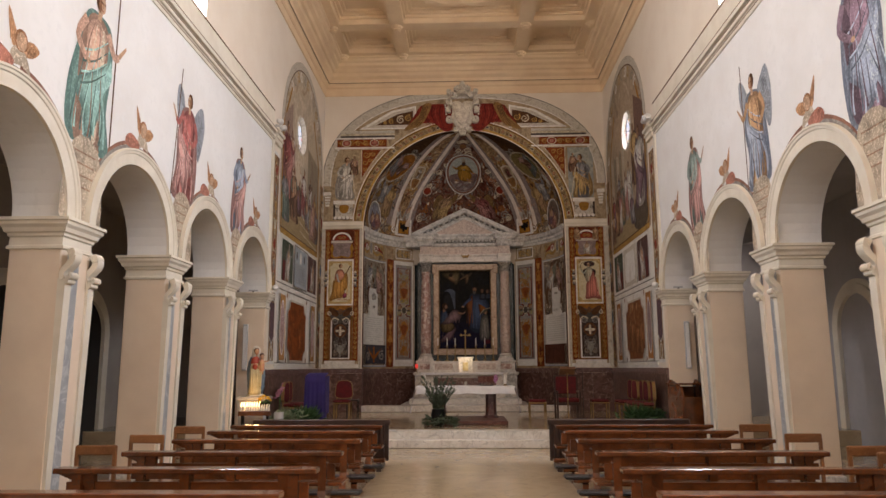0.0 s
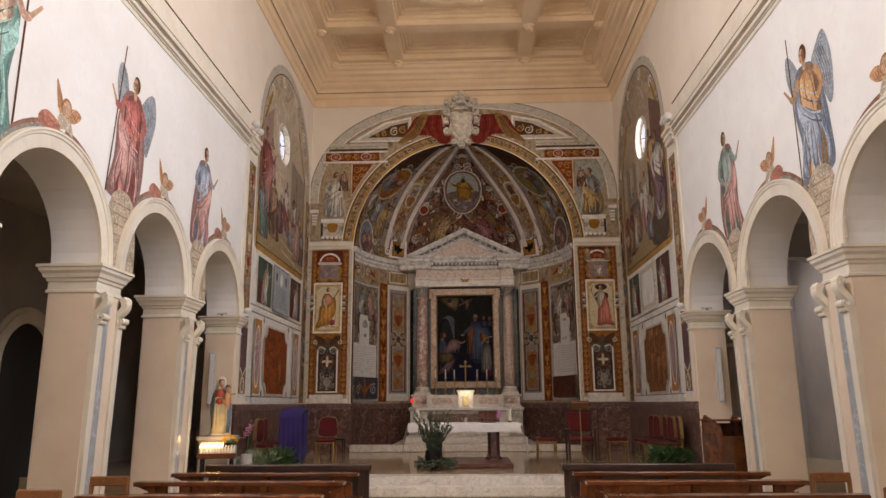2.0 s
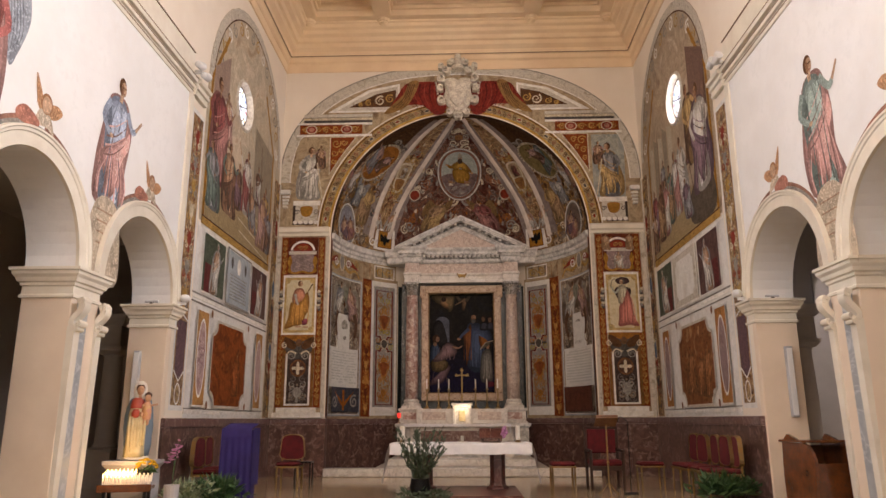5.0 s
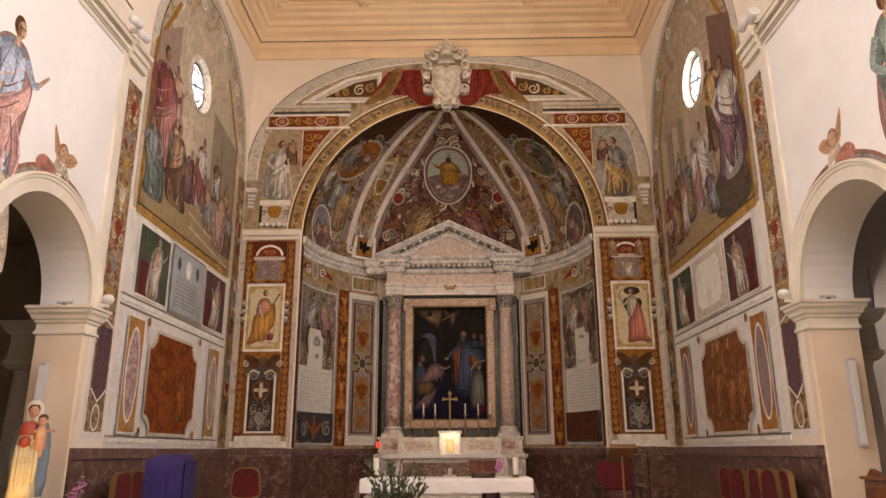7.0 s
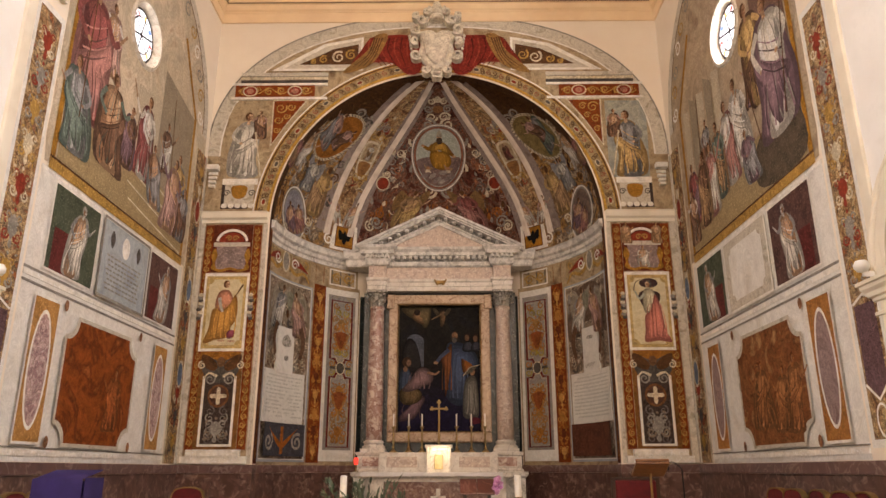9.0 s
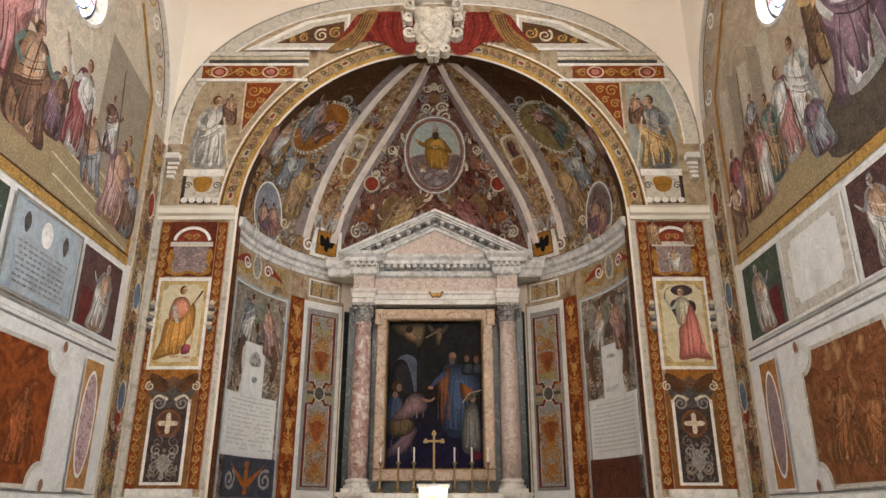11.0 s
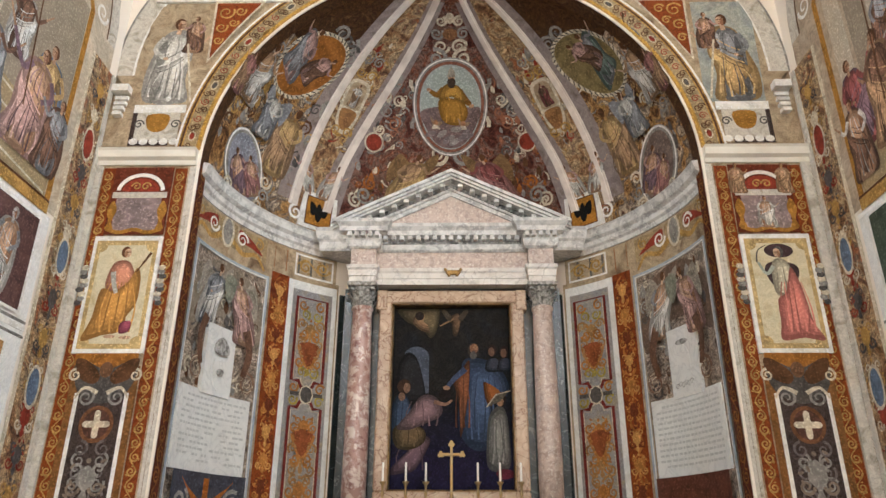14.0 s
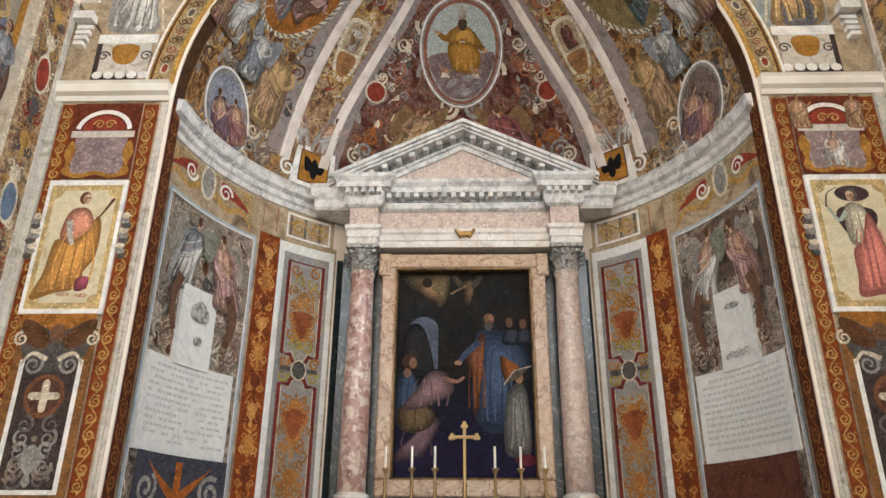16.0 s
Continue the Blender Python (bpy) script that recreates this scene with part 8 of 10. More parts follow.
def rake(bm, off0, off1, y0, y1, inset=0.0):
    """A band following both slopes of the pediment, between two offsets below the top edge."""
    for s in (-1, 1):
        k = (APEX - EAVE) / HALF
        a, b = (CX + s * (HALF - inset), EAVE + k * inset), (CX, APEX)
        q = [(a[0], a[1] - off1), (b[0], b[1] - off1), (b[0], b[1] - off0), (a[0], a[1] - off0)]
        lo = [bm.verts.new((x, y0, z)) for x, z in q]
        hi = [bm.verts.new((x, y1, z)) for x, z in q]
        bm.faces.new(lo)
        bm.faces.new(hi[::-1])
        for i in range(4):
            bm.faces.new((lo[i], lo[(i + 1) % 4], hi[(i + 1) % 4], hi[i]))


bm = bmesh.new()
rake(bm, 0.0, 0.055, 24.08, 25.0)
rake(bm, 0.056, 0.10, 24.12, 25.0)
rake(bm, 0.101, 0.135, 24.16, 25.0)
part("raking_cornice", bm, "greystone", ae, "weathered pale marble sloping cornice")
# dark stone stands in for the shade behind dentils and brackets
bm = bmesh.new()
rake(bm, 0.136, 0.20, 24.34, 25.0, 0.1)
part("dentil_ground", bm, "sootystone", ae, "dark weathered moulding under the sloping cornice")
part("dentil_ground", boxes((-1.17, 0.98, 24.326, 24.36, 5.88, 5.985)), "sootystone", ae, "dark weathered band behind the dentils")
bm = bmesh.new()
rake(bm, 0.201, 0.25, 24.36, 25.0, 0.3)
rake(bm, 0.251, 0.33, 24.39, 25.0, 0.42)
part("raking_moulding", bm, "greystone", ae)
for s in (-1, 1):
    for k in range(9):
        x = CX + s * (0.14 + 0.19 * k)
        z = APEX - (APEX - EAVE) / HALF * abs(x - CX) - 0.20
        part("bracket", boxes((x - 0.04, x + 0.04, 24.20, 24.35, z, z + 0.06), bev=0.006), "greystone", ae)
bm = bmesh.new()
t = [(CX - 1.50, 6.2), (CX + 1.50, 6.2), (CX, 6.80)]
lo = [bm.verts.new((x, 24.42, z)) for x, z in t]
hi = [bm.verts.new((x, 24.9, z)) for x, z in t]
bm.faces.new(lo)
for i in range(3):
    bm.faces.new((lo[i], lo[(i + 1) % 3], hi[(i + 1) % 3], hi[i]))
part("tympanum", bm, "pinkbreccia", ae, "pink breccia gable field")
bm = boxes((-0.18, 0.02, 24.34, 24.38, 5.38, 5.46), bev=0.015)
for q in (-1, 1):
    for k in range(6):
        lathe([(0.0, -0.02), (0.022, -0.012), (0.022, 0.012), (0.0, 0.02)], 8, (-0.08 + q * (0.06 + 0.012 * k), 24.35, 5.37 + 0.02 * k), bm)
part("emblem", bm, "gold", ae, "small gilt emblem")
part("back_wall", boxes((-1.74, 1.53, 24.62, 25.0, 0.66, 5.24)), "greenmarble", ae)
# frame and altar painting
FX0, FX1, FZ0, FZ1 = -1.19, 0.98, 2.05, 5.16
fr = thing("painting_frame", "yellow veined marble picture frame with a dark gilt inner edge", "frame", (0, 0, 0))
for i, q in enumerate(((FX0, FX1, FZ1 - 0.20, FZ1), (FX0, FX1, FZ0, FZ0 + 0.20), (FX0, FX0 + 0.19, FZ0 + 0.2, FZ1 - 0.2), (FX1 - 0.19, FX1, FZ0 + 0.2, FZ1 - 0.2))):
    part("rail", boxes((q[0], q[1], 24.44, 24.63, q[2], q[3]), bev=0.02), "yellowmarble", fr)
for q in ((FX0 - 0.05, FX0 + 0.12, FZ1 - 0.32, FZ1 + 0.004), (FX1 - 0.12, FX1 + 0.05, FZ1 - 0.32, FZ1 + 0.004)):
    part("ear", boxes((q[0], q[1], 24.42, 24.63, q[2], q[3]), bev=0.02), "yellowmarble", fr)
for q in ((FX0 + 0.185, FX1 - 0.185, FZ1 - 0.225, FZ1 - 0.195), (FX0 + 0.185, FX1 - 0.185, FZ0 + 0.195, FZ0 + 0.225), (FX0 + 0.185, FX0 + 0.215, FZ0 + 0.225, FZ1 - 0.225), (FX1 - 0.215, FX1 - 0.185, FZ0 + 0.225, FZ1 - 0.225)):
    part("gilt_edge", boxes((q[0], q[1], 24.46, 24.62, q[2], q[3]), bev=0.008), "darkgilt", fr)


def map_paint(u, v, d):
    return (u, 24.6 - d, v)


p = Painted("altar_painting", "dark oil painting of blue and white robed figures under light", map_paint, "painting")
p.rect(FX0 + 0.19, FX1 - 0.19, FZ0 + 0.2, FZ1 - 0.2, "fr_canvas", "canvas")
for k in range(6):
    p.rect(FX0 + 0.19, FX1 - 0.19, FZ0 + 0.2, 3.5 - 0.16 * k, pigment((0.022 + 0.001 * k, 0.022, 0.030 + 0.006 * k)), "canvas#%d" % k)


def cloth(pts, rgb, name, n=5, lift=(0.04, 0.05), folds=0):
    drape(p, pts, rgb, name, n, lift, folds, 0.45)


# clouds and two small angels
cloth([(-0.92, 4.90), (-0.6, 4.92), (-0.3, 4.92), (-0.32, 4.6), (-0.42, 4.45), (-0.55, 4.6), (-0.8, 4.72)], (0.15, 0.12, 0.07), "light", 5, (0.12, 0.0))
cloth([(-0.70, 4.72), (-0.6, 4.86), (-0.52, 4.82), (-0.56, 4.66), (-0.42, 4.54), (-0.58, 4.58)], (0.26, 0.17, 0.10), "angel", 4)
p.face(ell(-0.59, 4.80, 0.07, 0.07, 12), pigment((0.05, 0.035, 0.03)), "angel")
cloth([(-0.10, 4.80), (0.0, 4.84), (0.03, 4.7), (-0.02, 4.5), (-0.08, 4.5), (-0.1, 4.68)], (0.15, 0.10, 0.06), "angel", 4)
p.ribbon([(-0.06, 4.76), (-0.28, 4.64)], 0.035, pigment((0.28, 0.19, 0.11)), "angel", w1=0.02)
for q in (-1, 1):
    p.face(smooth_loop([(-0.05 + q * 0.05, 4.78), (-0.05 + q * 0.16, 4.90), (-0.05 + q * 0.2, 4.86), (-0.05 + q * 0.1, 4.72)]), pigment((0.10, 0.08, 0.055)), "angel")
# arched doorway with a dark bystander
p.face([(-0.80, 4.20)] + arc(-0.63, 4.16, 0.19, math.pi * 0.85, 0.0, 14, 0.16) + [(-0.44, 3.62), (-0.52, 3.62)], pigment((0.13, 0.145, 0.18)), "doorway")
cloth([(-0.88, 3.55), (-0.9, 4.0), (-0.78, 4.22), (-0.62, 4.14), (-0.5, 3.7), (-0.52, 3.45)], (0.03, 0.028, 0.03), "bystander", 3)
# standing man in blue with an orange cloak
cloth([(0.0, 3.1), (0.02, 3.7), (0.05, 4.05), (0.16, 4.15), (0.4, 4.12), (0.62, 3.98), (0.74, 3.72), (0.66, 3.55), (0.5, 3.6), (0.46, 3.2), (0.44, 2.86), (0.2, 2.82)], (0.080, 0.108, 0.17), "robe", 5, folds=9)
cloth([(0.02, 3.0), (0.0, 3.5), (-0.08, 3.82), (0.06, 4.0), (0.16, 4.1), (0.15, 3.7), (0.08, 3.2)], (0.19, 0.085, 0.04), "cloak", 4, folds=4)
cloth([(0.36, 3.78), (0.5, 3.72), (0.62, 3.62), (0.55, 3.5), (0.42, 3.45)], (0.24, 0.10, 0.03), "cloak", 4)
p.ribbon(smooth_line([(0.1, 3.98), (-0.06, 3.84), (-0.16, 3.72)], 4), 0.09, pigment((0.09, 0.115, 0.18)), "sleeve", w1=0.06)
p.face(ell(-0.18, 3.70, 0.05, 0.035, 12), pigment((0.34, 0.22, 0.14)), "head#1")
for x, z, a, b, c in ((0.22, 4.26, 0.085, 0.115, (0.07, 0.055, 0.045)), (0.23, 4.29, 0.062, 0.075, (0.26, 0.15, 0.09)), (0.25, 4.31, 0.035, 0.04, (0.38, 0.24, 0.15)), (0.22, 4.19, 0.05, 0.06, (0.13, 0.12, 0.11))):
    p.face(ell(x, z, a, b, 16), pigment(c), "head#2")
for x, z in ((0.50, 4.24), (0.68, 4.22)):
    cloth([(x - 0.1, 3.95), (x - 0.07, 4.12), (x + 0.07, 4.12), (x + 0.1, 3.95)], (0.05, 0.055, 0.07), "bystander", 3)
    p.face(ell(x, z + 0.02, 0.065, 0.095, 14), pigment((0.05, 0.03, 0.025)), "head#3")
    p.face(ell(x - 0.01, z, 0.045, 0.07, 14), pigment((0.19, 0.115, 0.075)), "head#3")
# monk in white with an open book
cloth([(0.40, 2.6), (0.40, 3.0), (0.44, 3.3), (0.58, 3.44), (0.68, 3.35), (0.72, 3.0), (0.72, 2.6), (0.56, 2.52)], (0.22, 0.21, 0.19), "habit", 5, folds=7)
p.face(ell(0.62, 3.52, 0.07, 0.095, 14), pigment((0.045, 0.03, 0.025)), "head#4")
p.face(ell(0.60, 3.50, 0.05, 0.07, 14), pigment((0.34, 0.21, 0.13)), "head#4")
p.face([(0.40, 3.42), (0.56, 3.62), (0.74, 3.66), (0.60, 3.50)], pigment((0.14, 0.12, 0.09)), "book")
p.ribbon([(0.40, 3.42), (0.54, 3.60), (0.76, 3.66)], 0.02, pigment((0.42, 0.36, 0.27)), "book")
p.face(smooth_loop([(0.52, 2.5), (0.6, 2.56), (0.74, 2.54), (0.78, 2.46), (0.6, 2.42)]), pigment((0.16, 0.03, 0.05)), "shoe")
# kneeling figure in pink and a woman in a blue shawl
cloth([(-0.97, 2.9), (-0.98, 3.4), (-0.86, 3.62), (-0.74, 3.55), (-0.68, 3.3), (-0.78, 3.05)], (0.06, 0.085, 0.13), "shawl", 4, folds=4)
cloth([(-0.62, 2.55), (-0.44, 2.85), (-0.42, 2.98), (-0.55, 3.0), (-0.75, 2.78), (-0.95, 2.58), (-0.96, 2.48), (-0.8, 2.5)], (0.17, 0.115, 0.13), "kneeling_robe", 4, folds=3)
cloth([(-0.95, 3.1), (-0.75, 3.2), (-0.5, 3.1), (-0.5, 2.92), (-0.7, 2.82), (-0.9, 2.86)], (0.15, 0.11, 0.06), "kneeling_skirt", 4, folds=5)
cloth([(-0.9, 3.12), (-0.72, 3.35), (-0.55, 3.58), (-0.36, 3.58), (-0.24, 3.42), (-0.28, 3.28), (-0.5, 3.18), (-0.7, 3.1)], (0.23, 0.16, 0.165), "kneeling_robe", 5, folds=5)
p.ribbon(smooth_line([(-0.36, 3.5), (-0.2, 3.46), (-0.1, 3.52)], 4), 0.06, pigment((0.32, 0.20, 0.14)), "head#5", w1=0.03)
for x, z, a, b, c in ((-0.20, 3.60, 0.09, 0.075, (0.03, 0.02, 0.018)), (-0.80, 3.72, 0.10, 0.11, (0.08, 0.045, 0.028)), (-0.76, 3.70, 0.05, 0.075, (0.28, 0.18, 0.12)), (-0.83, 3.57, 0.05, 0.06, (0.30, 0.19, 0.13))):
    p.face(ell(x, z, a, b, 16), pigment(c), "head#6")
p.build()

# ---- high altar ----
ha = thing("high_altar", "marble high altar with inlaid red front and white shelf", "altar", (CX, 0, 0))
part("mensa", boxes((-1.42, 1.38, 23.15, 23.95, 1.38, 1.46), bev=0.015), "whitemarble", ha)
part("body", boxes((-1.30, 1.26, 23.28, 24.6, 0.66, 1.38)), "whitemarble", ha)
part("front_panel", boxes((-1.02, 0.98, 23.255, 23.3, 0.78, 1.30), bev=0.01), "altarfront", ha, "dark red breccia altar front")
bm = boxes((-1.10, 1.06, 23.25, 23.27, 1.30, 1.36), (-1.10, 1.06, 23.25, 23.27, 0.72, 0.78), (-1.10, -1.02, 23.25, 23.27, 0.78, 1.30), (0.98, 1.06, 23.25, 23.27, 0.78, 1.30))
part("border", bm, "whitemarble", ha)
part("cross_inlay", boxes((-0.14, 0.14, 23.24, 23.262, 0.97, 1.05), (-0.04, 0.04, 23.24, 23.262, 0.86, 1.18), bev=0.008), "whitemarble", ha)
part("shelf", boxes((-1.18, 1.16, 23.82, 24.5, 1.462, 1.84), bev=0.012), "whitemarble", ha, "white marble candle shelf")
for x0, x1 in ((-1.02, -0.42), (0.40, 1.00)):
    bm = bmesh.new()
    for k in range(4):
        lathe([(0.0, -0.004), (0.07, -0.004), (0.06, 0.004), (0.0, 0.004)], 9, (0, 0, 0), bm)
    bm.free()
    part("shelf_inlay", boxes((x0, x1, 23.808, 23.83, 1.56, 1.76), bev=0.006), "pinkbreccia", ha, "pink breccia inlay")
cl = thing("altar_runner", "white linen runner hanging over the high altar edge", "cloth", (CX, 0, 0))
part("cloth", boxes((-1.44, 1.18, 23.12, 23.8, 1.462, 1.468), (1.165, 1.20, 23.13, 23.5, 1.24, 1.468), (-1.44, 1.18, 23.118, 23.13, 1.40, 1.466)), "cloth", cl)
tb = thing("tabernacle", "small lit gilt tabernacle with marble surround", "tabernacle", (CX, 23.74, 1.462))
part("surround", boxes((-0.24, -0.17, -0.06, 0.2, 0.0, 0.46), (0.17, 0.24, -0.06, 0.2, 0.0, 0.46), (-0.27, 0.27, -0.08, 0.2, 0.46, 0.52), (-0.17, 0.17, -0.02, 0.2, 0.40, 0.46), bev=0.008), "whitemarble", tb)
part("niche", boxes((-0.17, 0.17, 0.0, 0.2, 0.0, 0.40)), "whitemarble", tb)
part("door", boxes((-0.085, 0.085, -0.03, 0.0, 0.06, 0.33), bev=0.01), "tabernacle", tb, "gilt tabernacle door")
la = bpy.data.lights.new("tabernacle_lamp", "AREA")
la.shape, la.size, la.size_y, la.energy, la.color = "RECTANGLE", 0.3, 0.05, 2.2, (1.0, 0.86, 0.6)
new("tabernacle_lamp", la).matrix_world = look((CX, 23.56, 1.93), (CX, 23.74, 1.62))
part("lamp", boxes((-0.15, 0.15, -0.20, -0.15, 0.475, 0.50)), "whiteplastic", tb)


def candlestick(at, h):
    e = thing("candlestick", "tall slim gilt altar candlestick with a white candle", "candlestick", at, group="altar candlesticks")
    part("base", lathe([(0.075, 0), (0.08, 0.015), (0.05, 0.04), (0.03, 0.07)], 14), "brass", e, smooth=True)
    part("stem", lathe([(0.022, 0.06), (0.03, 0.10), (0.016, 0.14), (0.026, 0.22), (0.014, 0.30), (0.024, 0.36), (0.013, 0.42), (0.02, 0.47), (0.042, 0.50), (0.044, 0.515), (0.012, 0.52)], 12), "brass", e, smooth=True)
    part("candle", lathe([(0.014, 0.515), (0.014, h), (0.003, h + 0.004)], 10), "wax", e, "white candle")
    return e


first = candlestick((-1.03, 24.2, 1.842), 0.76)
for x in (-0.72, -0.45, 0.25, 0.55, 0.83):
    copy_thing(first, pose(x, 24.2, 1.842))
cr = thing("altar_cross", "gilt standing altar cross with lobed ends", "cross", (CX, 24.15, 1.842))
part("foot", lathe([(0.09, 0), (0.085, 0.03), (0.04, 0.06), (0.02, 0.16), (0.035, 0.2), (0.018, 0.24), (0.03, 0.32), (0.016, 0.36)], 14), "brass", cr, smooth=True)
bm = boxes((-0.018, 0.018, -0.012, 0.012, 0.35, 0.99), (-0.135, 0.135, -0.012, 0.012, 0.842, 0.88), bev=0.005)
for x, z in ((0, 1.0), (-0.145, 0.862), (0.145, 0.862)):
    for a in range(3):
        t = a * 2.09 + 1.57
        m = lathe([(0, -0.01), (0.024, -0.01), (0.024, 0.01), (0, 0.01)], 10)
        bmesh.ops.rotate(m, verts=m.verts[:], cent=(0, 0, 0), matrix=Matrix.Rotation(math.pi / 2, 3, "X"))
        bmesh.ops.translate(m, verts=m.verts[:], vec=(x + 0.022 * math.cos(t), 0, z + 0.022 * math.sin(t)))
        me = bpy.data.meshes.new("tmp")
        m.to_mesh(me)
        m.free()
        bm.from_mesh(me)
        bpy.data.meshes.remove(me)
part("cross", bm, "brass", cr)
sl = thing("sanctuary_lamp", "small red glass sanctuary lamp on the pedestal", "lamp", (-1.72, 23.80, 1.482))
part("stand", lathe([(0.05, 0), (0.05, 0.01), (0.015, 0.02), (0.015, 0.12), (0.04, 0.13)], 12), "brass", sl)
part("glass", lathe([(0.035, 0.13), (0.045, 0.17), (0.045, 0.24), (0.038, 0.26)], 12), "redglass", sl, "glowing red glass")

# ---- carved arms over the arch ----
sh = thing("carved_coat_of_arms", "large carved stone coat of arms with crown and scrolled edges", "carving", (AX, YB, 0))


def relief(pts, d0, d1, mat, name, par, bev=0.6):
    """A raised cushion-shaped slab on the arch wall."""
    n = len(pts)
    cu, cv = sum(p[0] for p in pts) / n, sum(p[1] for p in pts) / n
    vs, fs = [], []
    for k, d in ((1.0, 0.0), (1.0, d0), (0.9, d0 + (d1 - d0) * 0.7), (0.6, d1)):
        vs += [(cu + (u - cu) * k, -d, cv + (v - cv) * k) for u, v in pts]
    for r in range(3):
        for i in range(n):
            j = (i + 1) % n
            fs.append((r * n + i, r * n + j, (r + 1) * n + j, (r + 1) * n + i))
    fs.append(tuple(range(3 * n, 4 * n)))
    return link(name, vs, fs, mat, par, smooth=False)


relief(smooth_loop([(-0.36, 10.08), (-0.12, 10.14), (0.0, 10.08), (0.12, 10.14), (0.36, 10.08), (0.33, 9.8), (0.37, 9.55), (0.2, 9.3), (0, 9.15), (-0.2, 9.3), (-0.37, 9.55), (-0.33, 9.8)]), 0.10, 0.17, "shieldstone", "shield", sh)
relief(smooth_loop([(-0.25, 9.98), (0.25, 9.98), (0.24, 9.6), (0.12, 9.38), (0, 9.30), (-0.12, 9.38), (-0.24, 9.6)]), 0.17, 0.22, "shieldstone", "field", sh)
for k in range(3):
    z = 9.5 + 0.16 * k
    link("band", [(-0.22, -0.225, z), (0.16, -0.225, z + 0.12), (0.16, -0.225, z + 0.18), (-0.22, -0.225, z + 0.06), (-0.22, -0.16, z), (0.16, -0.16, z + 0.12), (0.16, -0.16, z + 0.18), (-0.22, -0.16, z + 0.06)],
         [(0, 1, 2, 3), (0, 4, 5, 1), (1, 5, 6, 2), (2, 6, 7, 3), (3, 7, 4, 0)], "shieldstone", sh)
for t in (-1, 1):
    for x, z, r in ((0.42, 10.12, 0.12), (0.44, 9.85, 0.09), (0.42, 9.52, 0.11), (0.22, 9.18, 0.09), (0.30, 10.35, 0.11), (0.42, 10.45, 0.08), (0.2, 10.55, 0.09), (0.05, 9.05, 0.06)):
        bm = bmesh.new()
        pts = [(t * (x + r * (1 - 0.8 * i / 22) * math.cos(i * 0.42 + x * 9)), z + r * (1 - 0.8 * i / 22) * math.sin(i * 0.42 + x * 9), 0.06 * (1 - 0.5 * i / 22)) for i in range(23)]
        ribbon_solid(bm, pts, -0.20, 0.2)
        part("scroll", bm, "shieldstone", sh)
    bm = bmesh.new()
    for k in range(5):
        lathe([(0.0, -0.03), (0.025, -0.02), (0.03, 0.0), (0.02, 0.03), (0.0, 0.035)], 8, (t * (0.56 - 0.01 * k), -0.1, 10.0 - 0.075 * k), bm)
    part("tassel", bm, "shieldstone", sh)
bm = bmesh.new()
for z, r in ((10.40, 0.16), (10.52, 0.15), (10.63, 0.12), (10.73, 0.08)):
    lathe([(r * 0.9, -0.05), (r, -0.03), (r, 0.03), (r * 0.9, 0.06)], 16, (0, -0.1, z), bm)
lathe([(0.0, 0.0), (0.04, 0.02), (0.045, 0.05), (0.02, 0.09), (0.008, 0.1), (0.008, 0.2)], 10, (0, -0.1, 10.77), bm)
part("crown", bm, "shieldstone", sh, "carved tiered crown")

# ---- altar table and what stands on it ----
TX = -0.09
at = thing("altar_table", "stone altar table on dark red columns and slab", "table", (TX, 0, 0))
part("base_slab", boxes((-0.95, 0.98, 16.75, 18.6, PLAT + 0.001, PLAT + 0.09), bev=0.02), "redmarble", at)
for x in (-0.62, 0.63):
    bm = lathe([(0.19, PLAT + 0.09), (0.19, 0.44), (0.14, 0.47), (0.13, 0.52), (0.13, 1.02), (0.15, 1.06), (0.2, 1.10)], 6, (x, 18.0, 0))
    part("leg", bm, "redmarble", at, "six-sided dark red marble leg")
part("tabletop", boxes((-1.18, 1.18, 17.6, 18.45, 1.10, 1.17), bev=0.01), "whitemarble", at)
tc = thing("tablecloth", "white linen altar cloth with long hanging ends", "cloth", (TX, 0, 0))
bm = bmesh.new()
nx, ny = 40, 10
grid = []
for i in range(nx + 1):
    row = []
    for j in range(ny + 1):
        y = 17.57 + 0.91 * j / ny
        row.append(bm.verts.new((-1.20 + 2.40 * i / nx, y, 1.176 + 0.001 * math.sin(i * 1.7 + j))))
    grid.append(row)
for i in range(nx):
    for j in range(ny):
        bm.faces.new((grid[i][j], grid[i + 1][j], grid[i + 1][j + 1], grid[i][j + 1]))
prev = [g[0] for g in grid]
for r in range(1, 5):
    cur = [bm.verts.new((v.co.x, 17.57 - 0.004 * r - 0.010 * math.sin(i * 0.9) * r / 4, 1.176 - 0.045 * r - (0.006 * math.sin(i * 0.5) if r == 4 else 0))) for i, v in enumerate(grid and [g[0] for g in grid])]
    for i in range(nx):
        bm.faces.new((prev[i], cur[i], cur[i + 1], prev[i + 1]))
    prev = cur
for end, s in ((grid[0], -1), (grid[-1], 1)):
    prev = end
    for r in range(1, 9):
        cur = [bm.verts.new((v.co.x + s * (0.04 * math.sin(min(1, r / 3) * 1.57) + 0.016 * r * (0.6 + 0.08 * j) + 0.012 * math.sin(j * 2.2 + r * 0.4) * r / 8), v.co.y + (0.35 - 0.04 * j) * 0.0, 1.176 - 0.082 * r)) for j, v in enumerate(end)]
        for j in range(ny):
            bm.faces.new((prev[j], prev[j + 1], cur[j + 1], cur[j]))
        prev = cur
part("cloth", bm, "cloth", tc, smooth=True)
